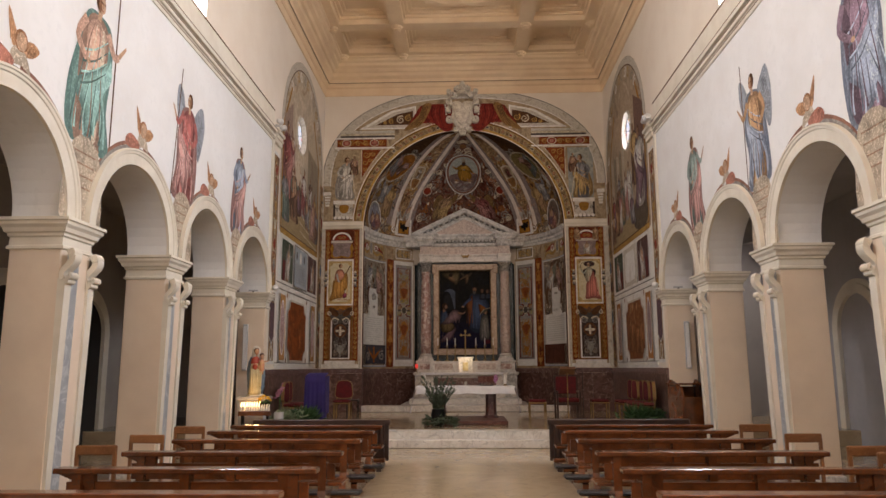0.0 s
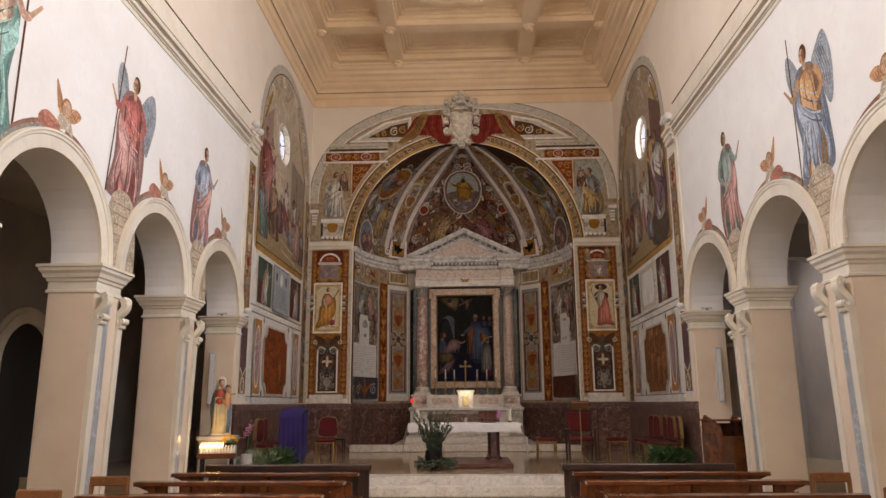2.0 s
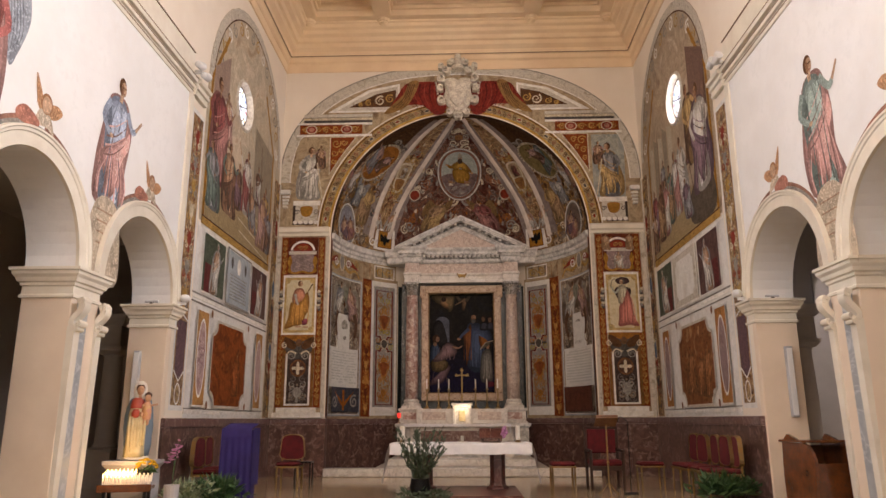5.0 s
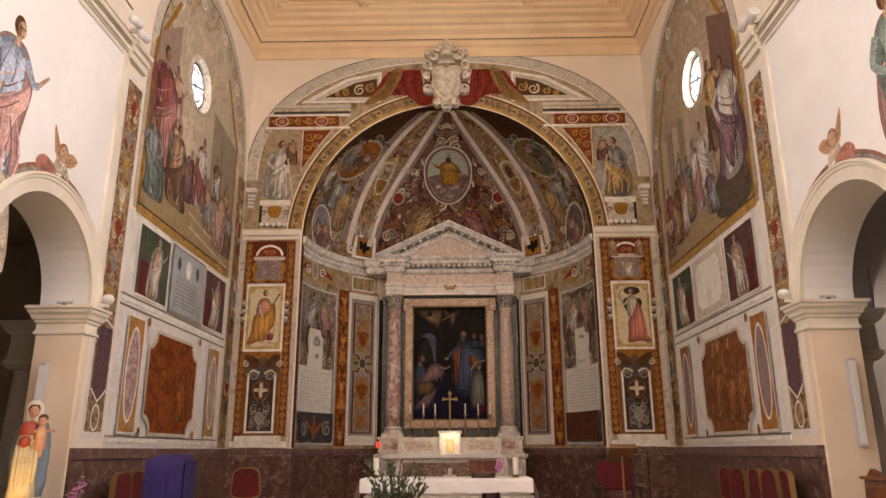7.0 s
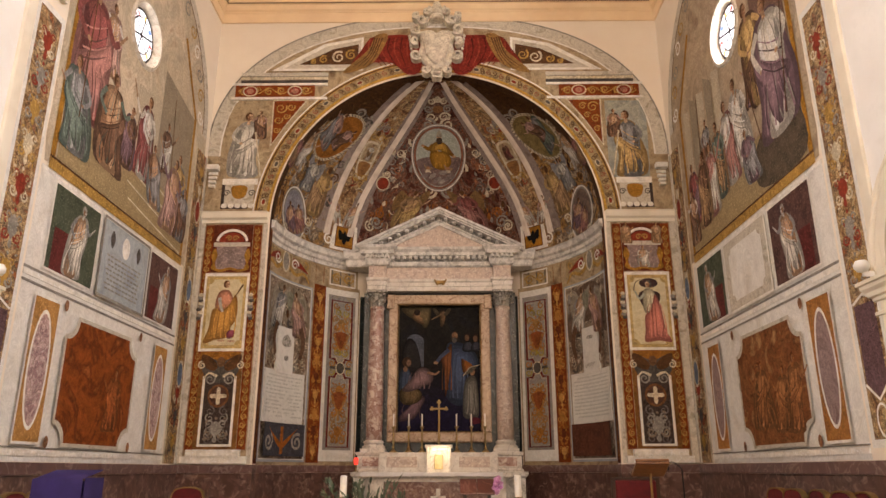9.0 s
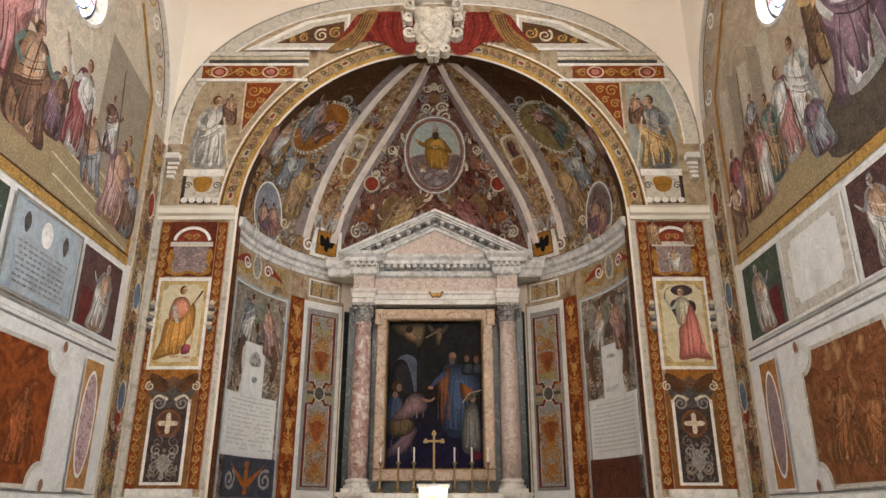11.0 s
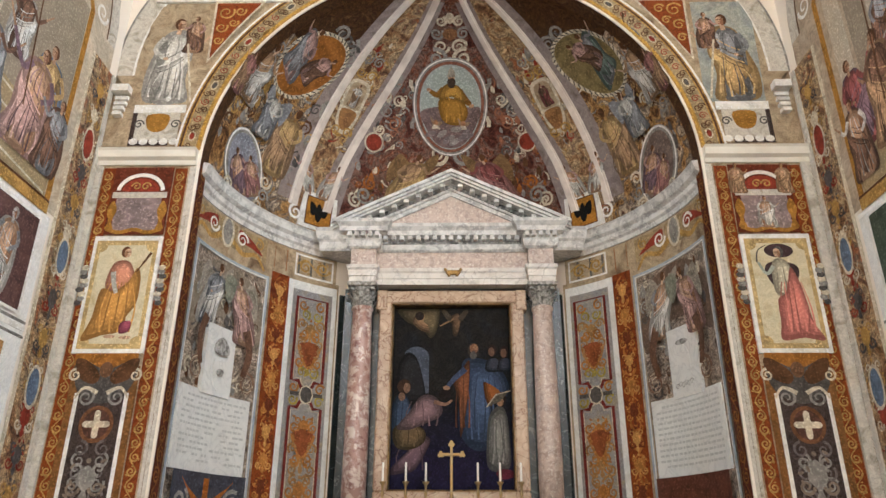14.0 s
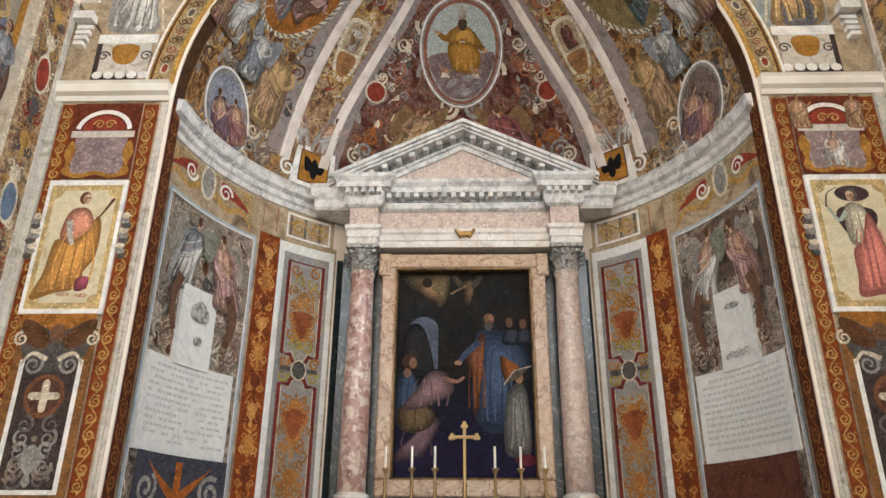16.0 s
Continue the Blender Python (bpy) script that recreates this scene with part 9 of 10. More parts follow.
for x in (TX - 1.02, TX + 0.99):
    e = thing("pillar_candle", "thick white pillar candle in a brass dish on the altar", "candle", (x, 17.95, 1.180), group="altar pillar candles")
    part("wax", lathe([(0.04, 0.03), (0.04, 0.27), (0.03, 0.275), (0.004, 0.268)], 16), "wax", e)
    part("dish", lathe([(0.05, 0), (0.055, 0.01), (0.025, 0.02), (0.05, 0.032), (0.06, 0.04), (0.045, 0.036)], 16), "brass", e)
bk = thing("missal_stand", "low book stand with an open dark red book", "book stand", (TX + 0.52, 17.95, 1.180), 0)
part("stand", boxes((-0.17, 0.17, -0.10, 0.12, 0.0, 0.02), (-0.16, -0.12, 0.06, 0.10, 0.02, 0.14), (0.12, 0.16, 0.06, 0.10, 0.02, 0.14), bev=0.004), "darkwood", bk)
bm = boxes((-0.20, -0.004, -0.12, 0.14, 0.0, 0.03), (0.004, 0.20, -0.12, 0.14, 0.0, 0.03), bev=0.008)
bmesh.ops.rotate(bm, verts=bm.verts[:], cent=(0, 0, 0), matrix=Matrix.Rotation(radians(38), 3, "X"))
bmesh.ops.translate(bm, verts=bm.verts[:], vec=(0, 0.0, 0.13))
part("book", bm, "redmarble", bk, "open book in dark red cover")
bm = bmesh.new()
for k in range(14):
    a = k * 2.4
    lathe([(0.0, 0.0), (0.03, 0.015), (0.035, 0.04), (0.0, 0.06)], 7, (0.22 + 0.05 * math.cos(a) * (k % 3) / 2, -0.05 + 0.05 * math.sin(a), 0.06 + 0.012 * k), bm)
part("flower_bunch", bm, "pinkflower", bk, "small mauve flower bunch")


# ---- plants ----
def leaf_cloud(bm, n, fn, size, seed, slim=0.3):
    r = random.Random(seed)
    for _ in range(n):
        c, out = fn(r)
        L = size * r.uniform(0.6, 1.25)
        d = (Vector(out) + Vector((r.uniform(-1, 1), r.uniform(-1, 1), r.uniform(-0.6, 0.9))) * 0.8).normalized()
        side = d.cross(Vector((r.uniform(-1, 1), r.uniform(-1, 1), r.uniform(-1, 1)))).normalized() * L * slim * 0.5
        a = Vector(c)
        m = a + d * L * 0.5 + side.cross(d) * 0.25
        vs = [bm.verts.new(q) for q in (a, m + side, a + d * L, m - side)]
        bm.faces.new(vs)


def stems(bm, n, spread, h, seed, r0=0.008):
    r = random.Random(seed)
    tips = []
    for k in range(n):
        a, q = r.uniform(0, 6.28), spread * math.sqrt(r.random())
        pts = []
        hh = h * r.uniform(0.55, 1.0)
        for i in range(6):
            t = i / 5
            pts.append(Vector((q * math.cos(a) * t ** 1.5, q * math.sin(a) * t ** 1.5, hh * t)))
        for p0, p1 in zip(pts, pts[1:]):
            ring = []
            for c in (p0, p1):
                w = r0 * (1 - 0.7 * c.z / h)
                ring.append([bm.verts.new((c.x + w * math.cos(b), c.y + w * math.sin(b), c.z)) for b in (0, 2.1, 4.2)])
            for i in range(3):
                bm.faces.new((ring[0][i], ring[0][(i + 1) % 3], ring[1][(i + 1) % 3], ring[1][i]))
        tips.append(pts)
    return tips


pl = thing("olive_arrangement", "olive branches in a dark vase before the altar table", "plant", (-0.70, 16.45, PLAT + 0.001))
part("vase", lathe([(0.10, 0), (0.13, 0.05), (0.16, 0.25), (0.14, 0.36), (0.15, 0.38), (0.13, 0.375)], 18), "blackmetal", pl, smooth=True)
bm = bmesh.new()
tips = stems(bm, 26, 0.42, 0.98, 3)
for v in bm.verts:
    v.co.z += 0.15
part("branches", bm, "darkwood", pl)
bm = bmesh.new()


def along(r, tips=tips):
    pts = r.choice(tips)
    i = r.randrange(1, 5)
    t = r.random()
    c = pts[i].lerp(pts[i + 1], t)
    return (c.x, c.y, c.z + 0.15), (pts[i + 1] - pts[i]).normalized()


leaf_cloud(bm, 1500, along, 0.085, 5, 0.30)
leaf_cloud(bm, 350, lambda r: ((r.uniform(-0.3, 0.45), r.uniform(-0.3, 0.1), r.uniform(0.02, 0.2)), (r.uniform(-1, 1), -0.5, 0.2)), 0.11, 6, 0.35)
part("foliage", bm, "leaf", pl, "narrow grey-green leaves")


def pot_plant(name, label, at, mat, n, size, wide, h, seed, pot="darkwood"):
    e = thing(name, label, "plant", at)
    part("pot", lathe([(0.10, 0), (0.13, 0.14), (0.14, 0.16), (0.12, 0.155)], 16), pot, e)
    bm = bmesh.new()
    leaf_cloud(bm, n, lambda r: ((r.uniform(-0.08, 0.08), r.uniform(-0.08, 0.08), 0.15), (r.gauss(0, 0.7), r.gauss(0, 0.7), 0.8)), size, seed, 0.12)
    leaf_cloud(bm, n, lambda r: ((r.gauss(0, wide), r.gauss(0, wide * 0.6), 0.15 + h * r.random() ** 1.5), (r.gauss(0, 0.8), r.gauss(0, 0.8), 0.3)), size * 0.5, seed + 1, 0.25)
    part("foliage", bm, mat, e)
    return e


pot_plant("leafy_plant", "pale variegated leafy plant on the step", (-3.95, 15.55, PLAT + 0.001), "paleleaf", 260, 0.30, 0.17, 0.2, 11)
pot_plant("fern", "dark green fern on the presbytery floor", (-3.55, 15.75, PLAT + 0.001), "fern", 260, 0.36, 0.17, 0.22, 21)
pot_plant("fern", "dark green fern beside the red chairs", (3.75, 16.3, PLAT + 0.001), "fern", 260, 0.36, 0.2, 0.2, 31)
pot_plant("fern", "dark green fern by the wall wainscot", (4.1, 16.55, PLAT + 0.001), "fern", 220, 0.30, 0.18, 0.18, 41)


# ---- seats, lecterns and stands of the presbytery ----
def red_chair(at, turn, label="red velvet chair with thin gilt frame"):
    e = thing("side_chair", label, "chair", at, turn, group="red presbytery chairs")
    part("seat", boxes((-0.21, 0.21, -0.20, 0.20, 0.42, 0.49), bev=0.03), "velvet", e)
    part("seat_frame", boxes((-0.22, 0.22, -0.21, 0.21, 0.385, 0.42), bev=0.006), "brass", e)
    for x in (-0.19, 0.19):
        part("leg", lathe([(0.012, 0), (0.016, 0.2), (0.02, 0.385)], 8, (x, 0.18, 0)), "brass", e)
        part("leg", lathe([(0.012, 0), (0.016, 0.2), (0.02, 0.385)], 8, (x, -0.18, 0)), "brass", e)
    bm = bmesh.new()
    out = smooth_loop([(-0.19, 0.55), (0.19, 0.55), (0.21, 0.75), (0.17, 0.93), (0, 0.97), (-0.17, 0.93), (-0.21, 0.75)])
    f = [bm.verts.new((x, -0.215, z)) for x, z in out]
    b = [bm.verts.new((x, -0.165, z)) for x, z in out]
    bm.faces.new(f)
    bm.faces.new(b[::-1])
    for i in range(len(out)):
        j = (i + 1) % len(out)
        bm.faces.new((f[i], f[j], b[j], b[i]))
    part("backrest", bm, "velvet", e)
    bm = bmesh.new()
    ring = []
    for i, (x, z) in enumerate(out):
        k = Vector((x, z - 0.75)).normalized() * 0.018
        ring.append([bm.verts.new(q) for q in ((x, -0.225, z), (x + k.x, -0.225, z + k.y), (x + k.x, -0.155, z + k.y), (x, -0.155, z))])
    for i in range(len(ring)):
        a, c = ring[i], ring[(i + 1) % len(ring)]
        for k in range(4):
            bm.faces.new((a[k], c[k], c[(k + 1) % 4], a[(k + 1) % 4]))
    part("back_frame", bm, "brass", e)
    for x in (-0.19, 0.19):
        part("back_post", boxes((x - 0.014, x + 0.014, -0.205, -0.175, 0.42, 0.58)), "brass", e)
    return e


def red_stool(at):
    e = thing("stool", "low red velvet stool on thin gilt legs", "stool", at, group="red presbytery stools")
    part("seat", boxes((-0.22, 0.22, -0.19, 0.19, 0.42, 0.49), bev=0.03), "velvet", e)
    part("seat_frame", boxes((-0.23, 0.23, -0.20, 0.20, 0.39, 0.42), bev=0.006), "brass", e)
    for x in (-0.2, 0.2):
        for y in (-0.17, 0.17):
            part("leg", lathe([(0.013, 0), (0.012, 0.05), (0.02, 0.25), (0.016, 0.39)], 8, (x, y, 0)), "brass", e)
    return e


first = red_stool((1.75, 18.75, PLAT + 0.001))
for x, y in ((3.35, 18.8), (-3.3, 18.9)):
    copy_thing(first, pose(x, y, PLAT + 0.001))
first = red_chair((3.92, 18.5, PLAT + 0.001), 95)
for x, y, a in ((3.92, 18.05, 95), (3.98, 17.62, 88), (3.95, 17.05, 92), (4.0, 16.75, 86), (-4.15, 17.4, -88), (-4.1, 16.85, -92), (-3.3, 18.9, 180)):
    copy_thing(first, pose(x, y, PLAT + 0.001, 0, 0, a))
ac = thing("armchair", "dark wooden armchair with red velvet back and seat", "armchair", (2.55, 18.9, PLAT + 0.001), 180)
part("seat", boxes((-0.28, 0.28, -0.26, 0.26, 0.42, 0.52), bev=0.03), "velvet", ac)
part("backrest", boxes((-0.27, 0.27, -0.30, -0.24, 0.62, 1.06), bev=0.02), "velvet", ac)
for x in (-0.29, 0.29):
    part("leg", boxes((x - 0.025, x + 0.025, 0.21, 0.26, 0, 0.66), bev=0.006), "darkwood", ac)
    part("leg", boxes((x - 0.025, x + 0.025, -0.30, -0.25, 0, 1.10), bev=0.006), "darkwood", ac)
    part("arm", boxes((x - 0.03, x + 0.03, -0.28, 0.28, 0.66, 0.70), bev=0.01), "darkwood", ac)
part("rail", boxes((-0.29, 0.29, -0.30, -0.25, 1.06, 1.10), (-0.29, 0.29, 0.21, 0.25, 0.34, 0.42), bev=0.006), "darkwood", ac)
ls = thing("lectern", "slim gilt lectern with a wooden sloping top", "lectern", (2.42, 17.9, PLAT + 0.001), 0)
part("pole", lathe([(0.014, 0.12), (0.016, 0.5), (0.024, 0.52), (0.016, 0.55), (0.013, 1.15)], 10), "brass", ls)
for k in range(3):
    a = k * 2.094 + 0.5
    bm = bmesh.new()
    for i in range(5):
        t0, t1 = i / 5, (i + 1) / 5
        q = [(0.02 + 0.17 * t, 0.16 * (1 - t) ** 1.5 + 0.012) for t in (t0, t1)]
        vs = [bm.verts.new((r * math.cos(a) - w * math.sin(a), r * math.sin(a) + w * math.cos(a), z + dz)) for r, z in q for w in (-0.01, 0.01) for dz in (-0.008, 0.008)]
        for f in ((0, 1, 5, 4), (2, 3, 7, 6), (0, 2, 6, 4), (1, 3, 7, 5)):
            bm.faces.new([vs[i] for i in f])
    part("foot", bm, "brass", ls)
bm = boxes((-0.19, 0.19, -0.15, 0.15, -0.015, 0.015), (-0.19, 0.19, -0.16, -0.14, 0.015, 0.045), bev=0.005)
bmesh.ops.rotate(bm, verts=bm.verts[:], cent=(0, 0, 0), matrix=Matrix.Rotation(radians(-28), 3, "X"))
bmesh.ops.translate(bm, verts=bm.verts[:], vec=(0, 0, 1.2))
part("top", bm, "oak", ls)
ms = thing("microphone_stand", "thin black microphone stand with a curved neck", "microphone stand", (2.8, 17.95, PLAT + 0.001))
part("base", lathe([(0.12, 0), (0.12, 0.02), (0.02, 0.035)], 18), "blackmetal", ms)
bm = lathe([(0.009, 0.03), (0.009, 1.2)], 8)
pts = [(-0.16 * math.sin(t) ** 1, 1.2 + 0.08 * math.sin(2 * t)) for t in [i * 0.26 for i in range(7)]]
ribbon_solid(bm, [(x, z, 0.012) for x, z in pts], -0.006, 0.012)
part("pole", bm, "blackmetal", ms)
part("microphone", lathe([(0.012, 0), (0.014, 0.05), (0.018, 0.06), (0.012, 0.085)], 8, (-0.16, 0, 1.19)), "blackmetal", ms)
am = thing("draped_ambo", "ambo covered with a long violet cloth", "lectern", (-3.42, 16.25, PLAT + 0.001), 0)
bm = bmesh.new()
rows = []
for r in range(9):
    z = 1.12 - 0.135 * r
    row = []
    for i in range(25):
        t = i / 24
        x = -0.24 + 0.46 * t
        row.append(bm.verts.new((x * (1 + 0.01 * r), -0.20 - 0.012 * math.sin(i * 1.3) * r / 8, z - (0.01 * math.sin(i * 0.7) if r == 8 else 0))))
    rows.append(row)
top = [bm.verts.new((-0.24 + 0.46 * i / 24, 0.20, 1.20)) for i in range(25)]
for a, b in zip([top] + rows, rows):
    for i in range(24):
        bm.faces.new((a[i], a[i + 1], b[i + 1], b[i]))
part("cloth", bm, "purple", am, "violet cloth", True)
part("body", boxes((-0.20, 0.19, -0.17, 0.19, 0.0, 1.10), bev=0.01), "purple", am)
part("side_cloth", boxes((0.235, 0.24, -0.19, 0.17, 0.3, 1.13)), "purple", am)
bs = thing("black_stool", "small black wooden stand by the wainscot", "stool", (-3.05, 19.0, PLAT + 0.001))
part("top", boxes((-0.16, 0.16, -0.14, 0.14, 0.46, 0.49), bev=0.006), "blackmetal", bs)
for x in (-0.14, 0.14):
    for y in (-0.12, 0.12):
        part("leg", boxes((x - 0.012, x + 0.012, y - 0.012, y + 0.012, 0, 0.46)), "blackmetal", bs)

# ---- statue, candle rack and flowers ----
SX, SY = -4.45, 14.95
pd = thing("statue_pedestal", "pale grey cloth-covered pedestal under the statue", "pedestal", (SX, SY, 0))
part("block", stack(bmesh.new(), (-0.26, 0.26, -0.24, 0.24), [(0.03, 0.0), (0.03, 0.10), (0.0, 0.13), (0.0, 0.95), (0.04, 1.0), (0.04, 1.05)]), "aisle_r", pd)


def statue(at, h):
    """A standing robed statue holding a child, as one plain mesh."""
    bm = bmesh.new()
    groups = []

    def solid(profile, n=20, off=(0, 0), sq=0.8, ripple=0.0, idx=0):
        b = len(bm.faces)
        rows = []
        for r, z in profile:
            rows.append([bm.verts.new((off[0] + r * (1 + ripple * math.sin(7 * a + z * 9)) * math.cos(a), off[1] + r * sq * (1 + ripple * math.sin(5 * a + z * 7)) * math.sin(a), z)) for a in [2 * math.pi * i / n for i in range(n)]])
        for p, q in zip(rows, rows[1:]):
            for i in range(n):
                bm.faces.new((p[i], p[(i + 1) % n], q[(i + 1) % n], q[i]))
        bm.faces.new(rows[0][::-1])
        bm.faces.new(rows[-1])
        groups.extend([idx] * (len(bm.faces) - b))
    solid([(0.17, 0), (0.18, 0.03), (0.16, 0.05)], idx=1)
    # cream robe falling in folds, blue mantle round the back and sides
    solid([(0.125, 0.04), (0.118, 0.12), (0.105, 0.3), (0.10, 0.45), (0.095, 0.58), (0.08, 0.66)], 40, (-0.02, -0.065), 0.72, 0.10, 0)
    solid([(0.145, 0.05), (0.165, 0.2), (0.178, 0.42), (0.175, 0.55), (0.155, 0.68), (0.125, 0.78), (0.06, 0.84)], 40, (0.015, 0.035), 0.60, 0.07, 2)
    for k in range(6):
        solid([(0.014, 0.08 + 0.02 * k), (0.024, 0.2), (0.026, 0.4), (0.012, 0.56)], 8, (-0.10 + 0.036 * k, -0.115 - 0.012 * (k % 2)), 1.2, 0.0, 0)
    # red bodice and sleeve, hand
    solid([(0.05, 0.55), (0.085, 0.60), (0.09, 0.68), (0.08, 0.76), (0.04, 0.80)], 20, (-0.02, -0.045), 0.75, 0.06, 3)
    solid([(0.02, 0.53), (0.05, 0.56), (0.055, 0.61), (0.03, 0.65)], 14, (-0.035, -0.115), 0.9, 0.05, 3)
    solid([(0.008, 0.55), (0.022, 0.57), (0.024, 0.60), (0.008, 0.62)], 10, (0.03, -0.15), 1.0, 0.0, 4)
    # veil falling to the shoulders, hair, neck and face
    solid([(0.085, 0.74), (0.088, 0.80), (0.082, 0.88), (0.084, 0.94), (0.066, 0.99), (0.025, 1.02)], 20, (0, 0.028), 0.85, 0.05, 1)
    solid([(0.03, 0.87), (0.055, 0.90), (0.057, 0.94), (0.04, 0.972)], 16, (0.0, -0.02), 0.95, 0.0, 5)
    solid([(0.026, 0.77), (0.026, 0.86)], 12, (0.0, -0.025), 1.0, 0.0, 4)
    solid([(0.012, 0.835), (0.032, 0.85), (0.045, 0.88), (0.047, 0.92), (0.034, 0.95), (0.012, 0.96)], 18, (0.002, -0.040), 1.0, 0.0, 4)
    solid([(0.003, 0.875), (0.008, 0.882), (0.005, 0.905), (0.002, 0.915)], 8, (0.002, -0.088), 1.4, 0.0, 4)
    for x in (-0.016, 0.02):
        solid([(0.002, 0.908), (0.007, 0.912), (0.002, 0.917)], 8, (x, -0.083), 0.7, 0.0, 5)
    solid([(0.003, 0.862), (0.010, 0.865), (0.003, 0.869)], 8, (0.002, -0.083), 0.5, 0.0, 3)
    # child in a pinkish yellow tunic with one arm out
    solid([(0.03, 0.48), (0.058, 0.53), (0.062, 0.62), (0.056, 0.70), (0.03, 0.75)], 20, (0.095, -0.105), 0.85, 0.08, 6)
    solid([(0.012, 0.745), (0.034, 0.765), (0.040, 0.80), (0.032, 0.835), (0.01, 0.85)], 16, (0.10, -0.115), 1.0, 0.0, 4)
    solid([(0.025, 0.80), (0.046, 0.82), (0.042, 0.855), (0.012, 0.875)], 16, (0.10, -0.098), 1.0, 0.04, 5)
    for k in range(4):
        solid([(0.008, 0.685 + 0.004 * k), (0.018 - 0.002 * k, 0.70 + 0.004 * k), (0.008, 0.715 + 0.004 * k)], 10, (0.15 + 0.022 * k, -0.13 - 0.008 * k), 1.0, 0.0, 4)
    solid([(0.008, 0.68), (0.018, 0.695), (0.008, 0.71)], 10, (0.045, -0.155), 1.3, 0.0, 4)
    for x in (0.075, 0.115):
        solid([(0.012, 0.44), (0.02, 0.47), (0.016, 0.52)], 10, (x, -0.13), 1.0, 0.0, 4)
    bmesh.ops.scale(bm, verts=bm.verts[:], vec=(h, h, h))
    bmesh.ops.recalc_face_normals(bm, faces=bm.faces[:])
    me = bpy.data.meshes.new("statue")
    bm.to_mesh(me)
    bm.free()
    for k in ("statue_cream", "statue_white", "statue_blue", "statue_red", "statue_skin", "statue_hair", "statue_gold"):
        me.materials.append(M[k])
    me.polygons.foreach_set("material_index", groups)
    me.polygons.foreach_set("use_smooth", [True] * len(me.polygons))
    ob = new("statue", me)
    ob.matrix_basis = pose(*at, 0, 0, 25)
    return tagged(ob, "painted plaster statue of a veiled woman holding a child", "statue")


statue((SX, SY, 1.052), 1.02)
rk = thing("votive_candle_rack", "wooden rack of lit white votive candles before the statue", "candle rack", (-4.28, 14.45, 0), 12)
part("tray", boxes((-0.30, 0.30, -0.16, 0.16, 0.72, 0.76), (-0.32, 0.32, -0.18, -0.16, 0.70, 0.79), bev=0.006), "wood", rk)
for x in (-0.24, 0.24):
    for y in (-0.12, 0.12):
        part("leg", boxes((x - 0.02, x + 0.02, y - 0.02, y + 0.02, 0, 0.72)), "blackmetal", rk)
part("shelf", boxes((-0.26, 0.26, -0.14, 0.14, 0.2, 0.22)), "wood", rk)
for j in range(3):
    for i in range(12):
        x, y, z = -0.27 + 0.049 * i, -0.12 + 0.1 * j, 0.76 + 0.02 * j
        c = part("candle", lathe([(0.011, z), (0.011, z + 0.11), (0.003, z + 0.112)], 8, (x, y, 0)), "wax", rk)
        if i < 8:
            part("flame", lathe([(0.001, z + 0.113), (0.007, z + 0.125), (0.005, z + 0.145), (0.0005, z + 0.165)], 6, (x, y, 0)), "flame", c)
for dx in (-0.12, 0.04):
    la = bpy.data.lights.new("candle_light", "POINT")
    la.energy, la.color, la.shadow_soft_size = 4.0, (1.0, 0.62, 0.25), 0.05
    new("candle_light", la).location = (-4.28 + dx, 14.40, 1.02)
fl = thing("flower_bowl", "bowl of yellow flowers beside the candles", "flowers", (-4.22, 14.78, 0))
part("stand", lathe([(0.10, 0), (0.10, 0.02), (0.03, 0.05), (0.03, 0.82), (0.11, 0.88), (0.12, 0.94)], 14), "blackmetal", fl)
bm = bmesh.new()
r = random.Random(9)
for k in range(60):
    a, q = r.uniform(0, 6.28), 0.16 * math.sqrt(r.random())
    lathe([(0.0, 0.0), (0.022, 0.008), (0.028, 0.02), (0.01, 0.03), (0.0, 0.032)], 7, (q * math.cos(a), q * math.sin(a), 0.95 + 0.09 * (1 - (q / 0.16) ** 2) + r.uniform(0, 0.02)), bm)
part("blossom", bm, "yellowflower", fl)
bm = bmesh.new()
leaf_cloud(bm, 80, lambda r: ((r.uniform(-0.12, 0.12), r.uniform(-0.12, 0.12), 0.93), (r.gauss(0, 0.6), r.gauss(0, 0.6), 0.2)), 0.10, 77, 0.4)
part("foliage", bm, "fern", fl)
oc = thing("orchid", "mauve orchid sprays behind the yellow flowers", "flowers", (-3.98, 15.12, 0))
part("pot", lathe([(0.08, 0), (0.10, 0.7), (0.10, 0.72)], 14), "aisle_r", oc)
bm = bmesh.new()
r = random.Random(19)
for k in range(46):
    t = r.random()
    lathe([(0.0, 0.0), (0.02, 0.006), (0.024, 0.016), (0.0, 0.02)], 6, (0.10 * t - 0.04 + r.gauss(0, 0.035), r.gauss(0, 0.035), 1.0 + 0.28 * t + r.gauss(0, 0.02)), bm)
part("blossom", bm, "pinkflower", oc)
bm = bmesh.new()
stems(bm, 6, 0.08, 0.6, 4, 0.006)
for v in bm.verts:
    v.co.z += 0.70
part("stem", bm, "fern", oc)

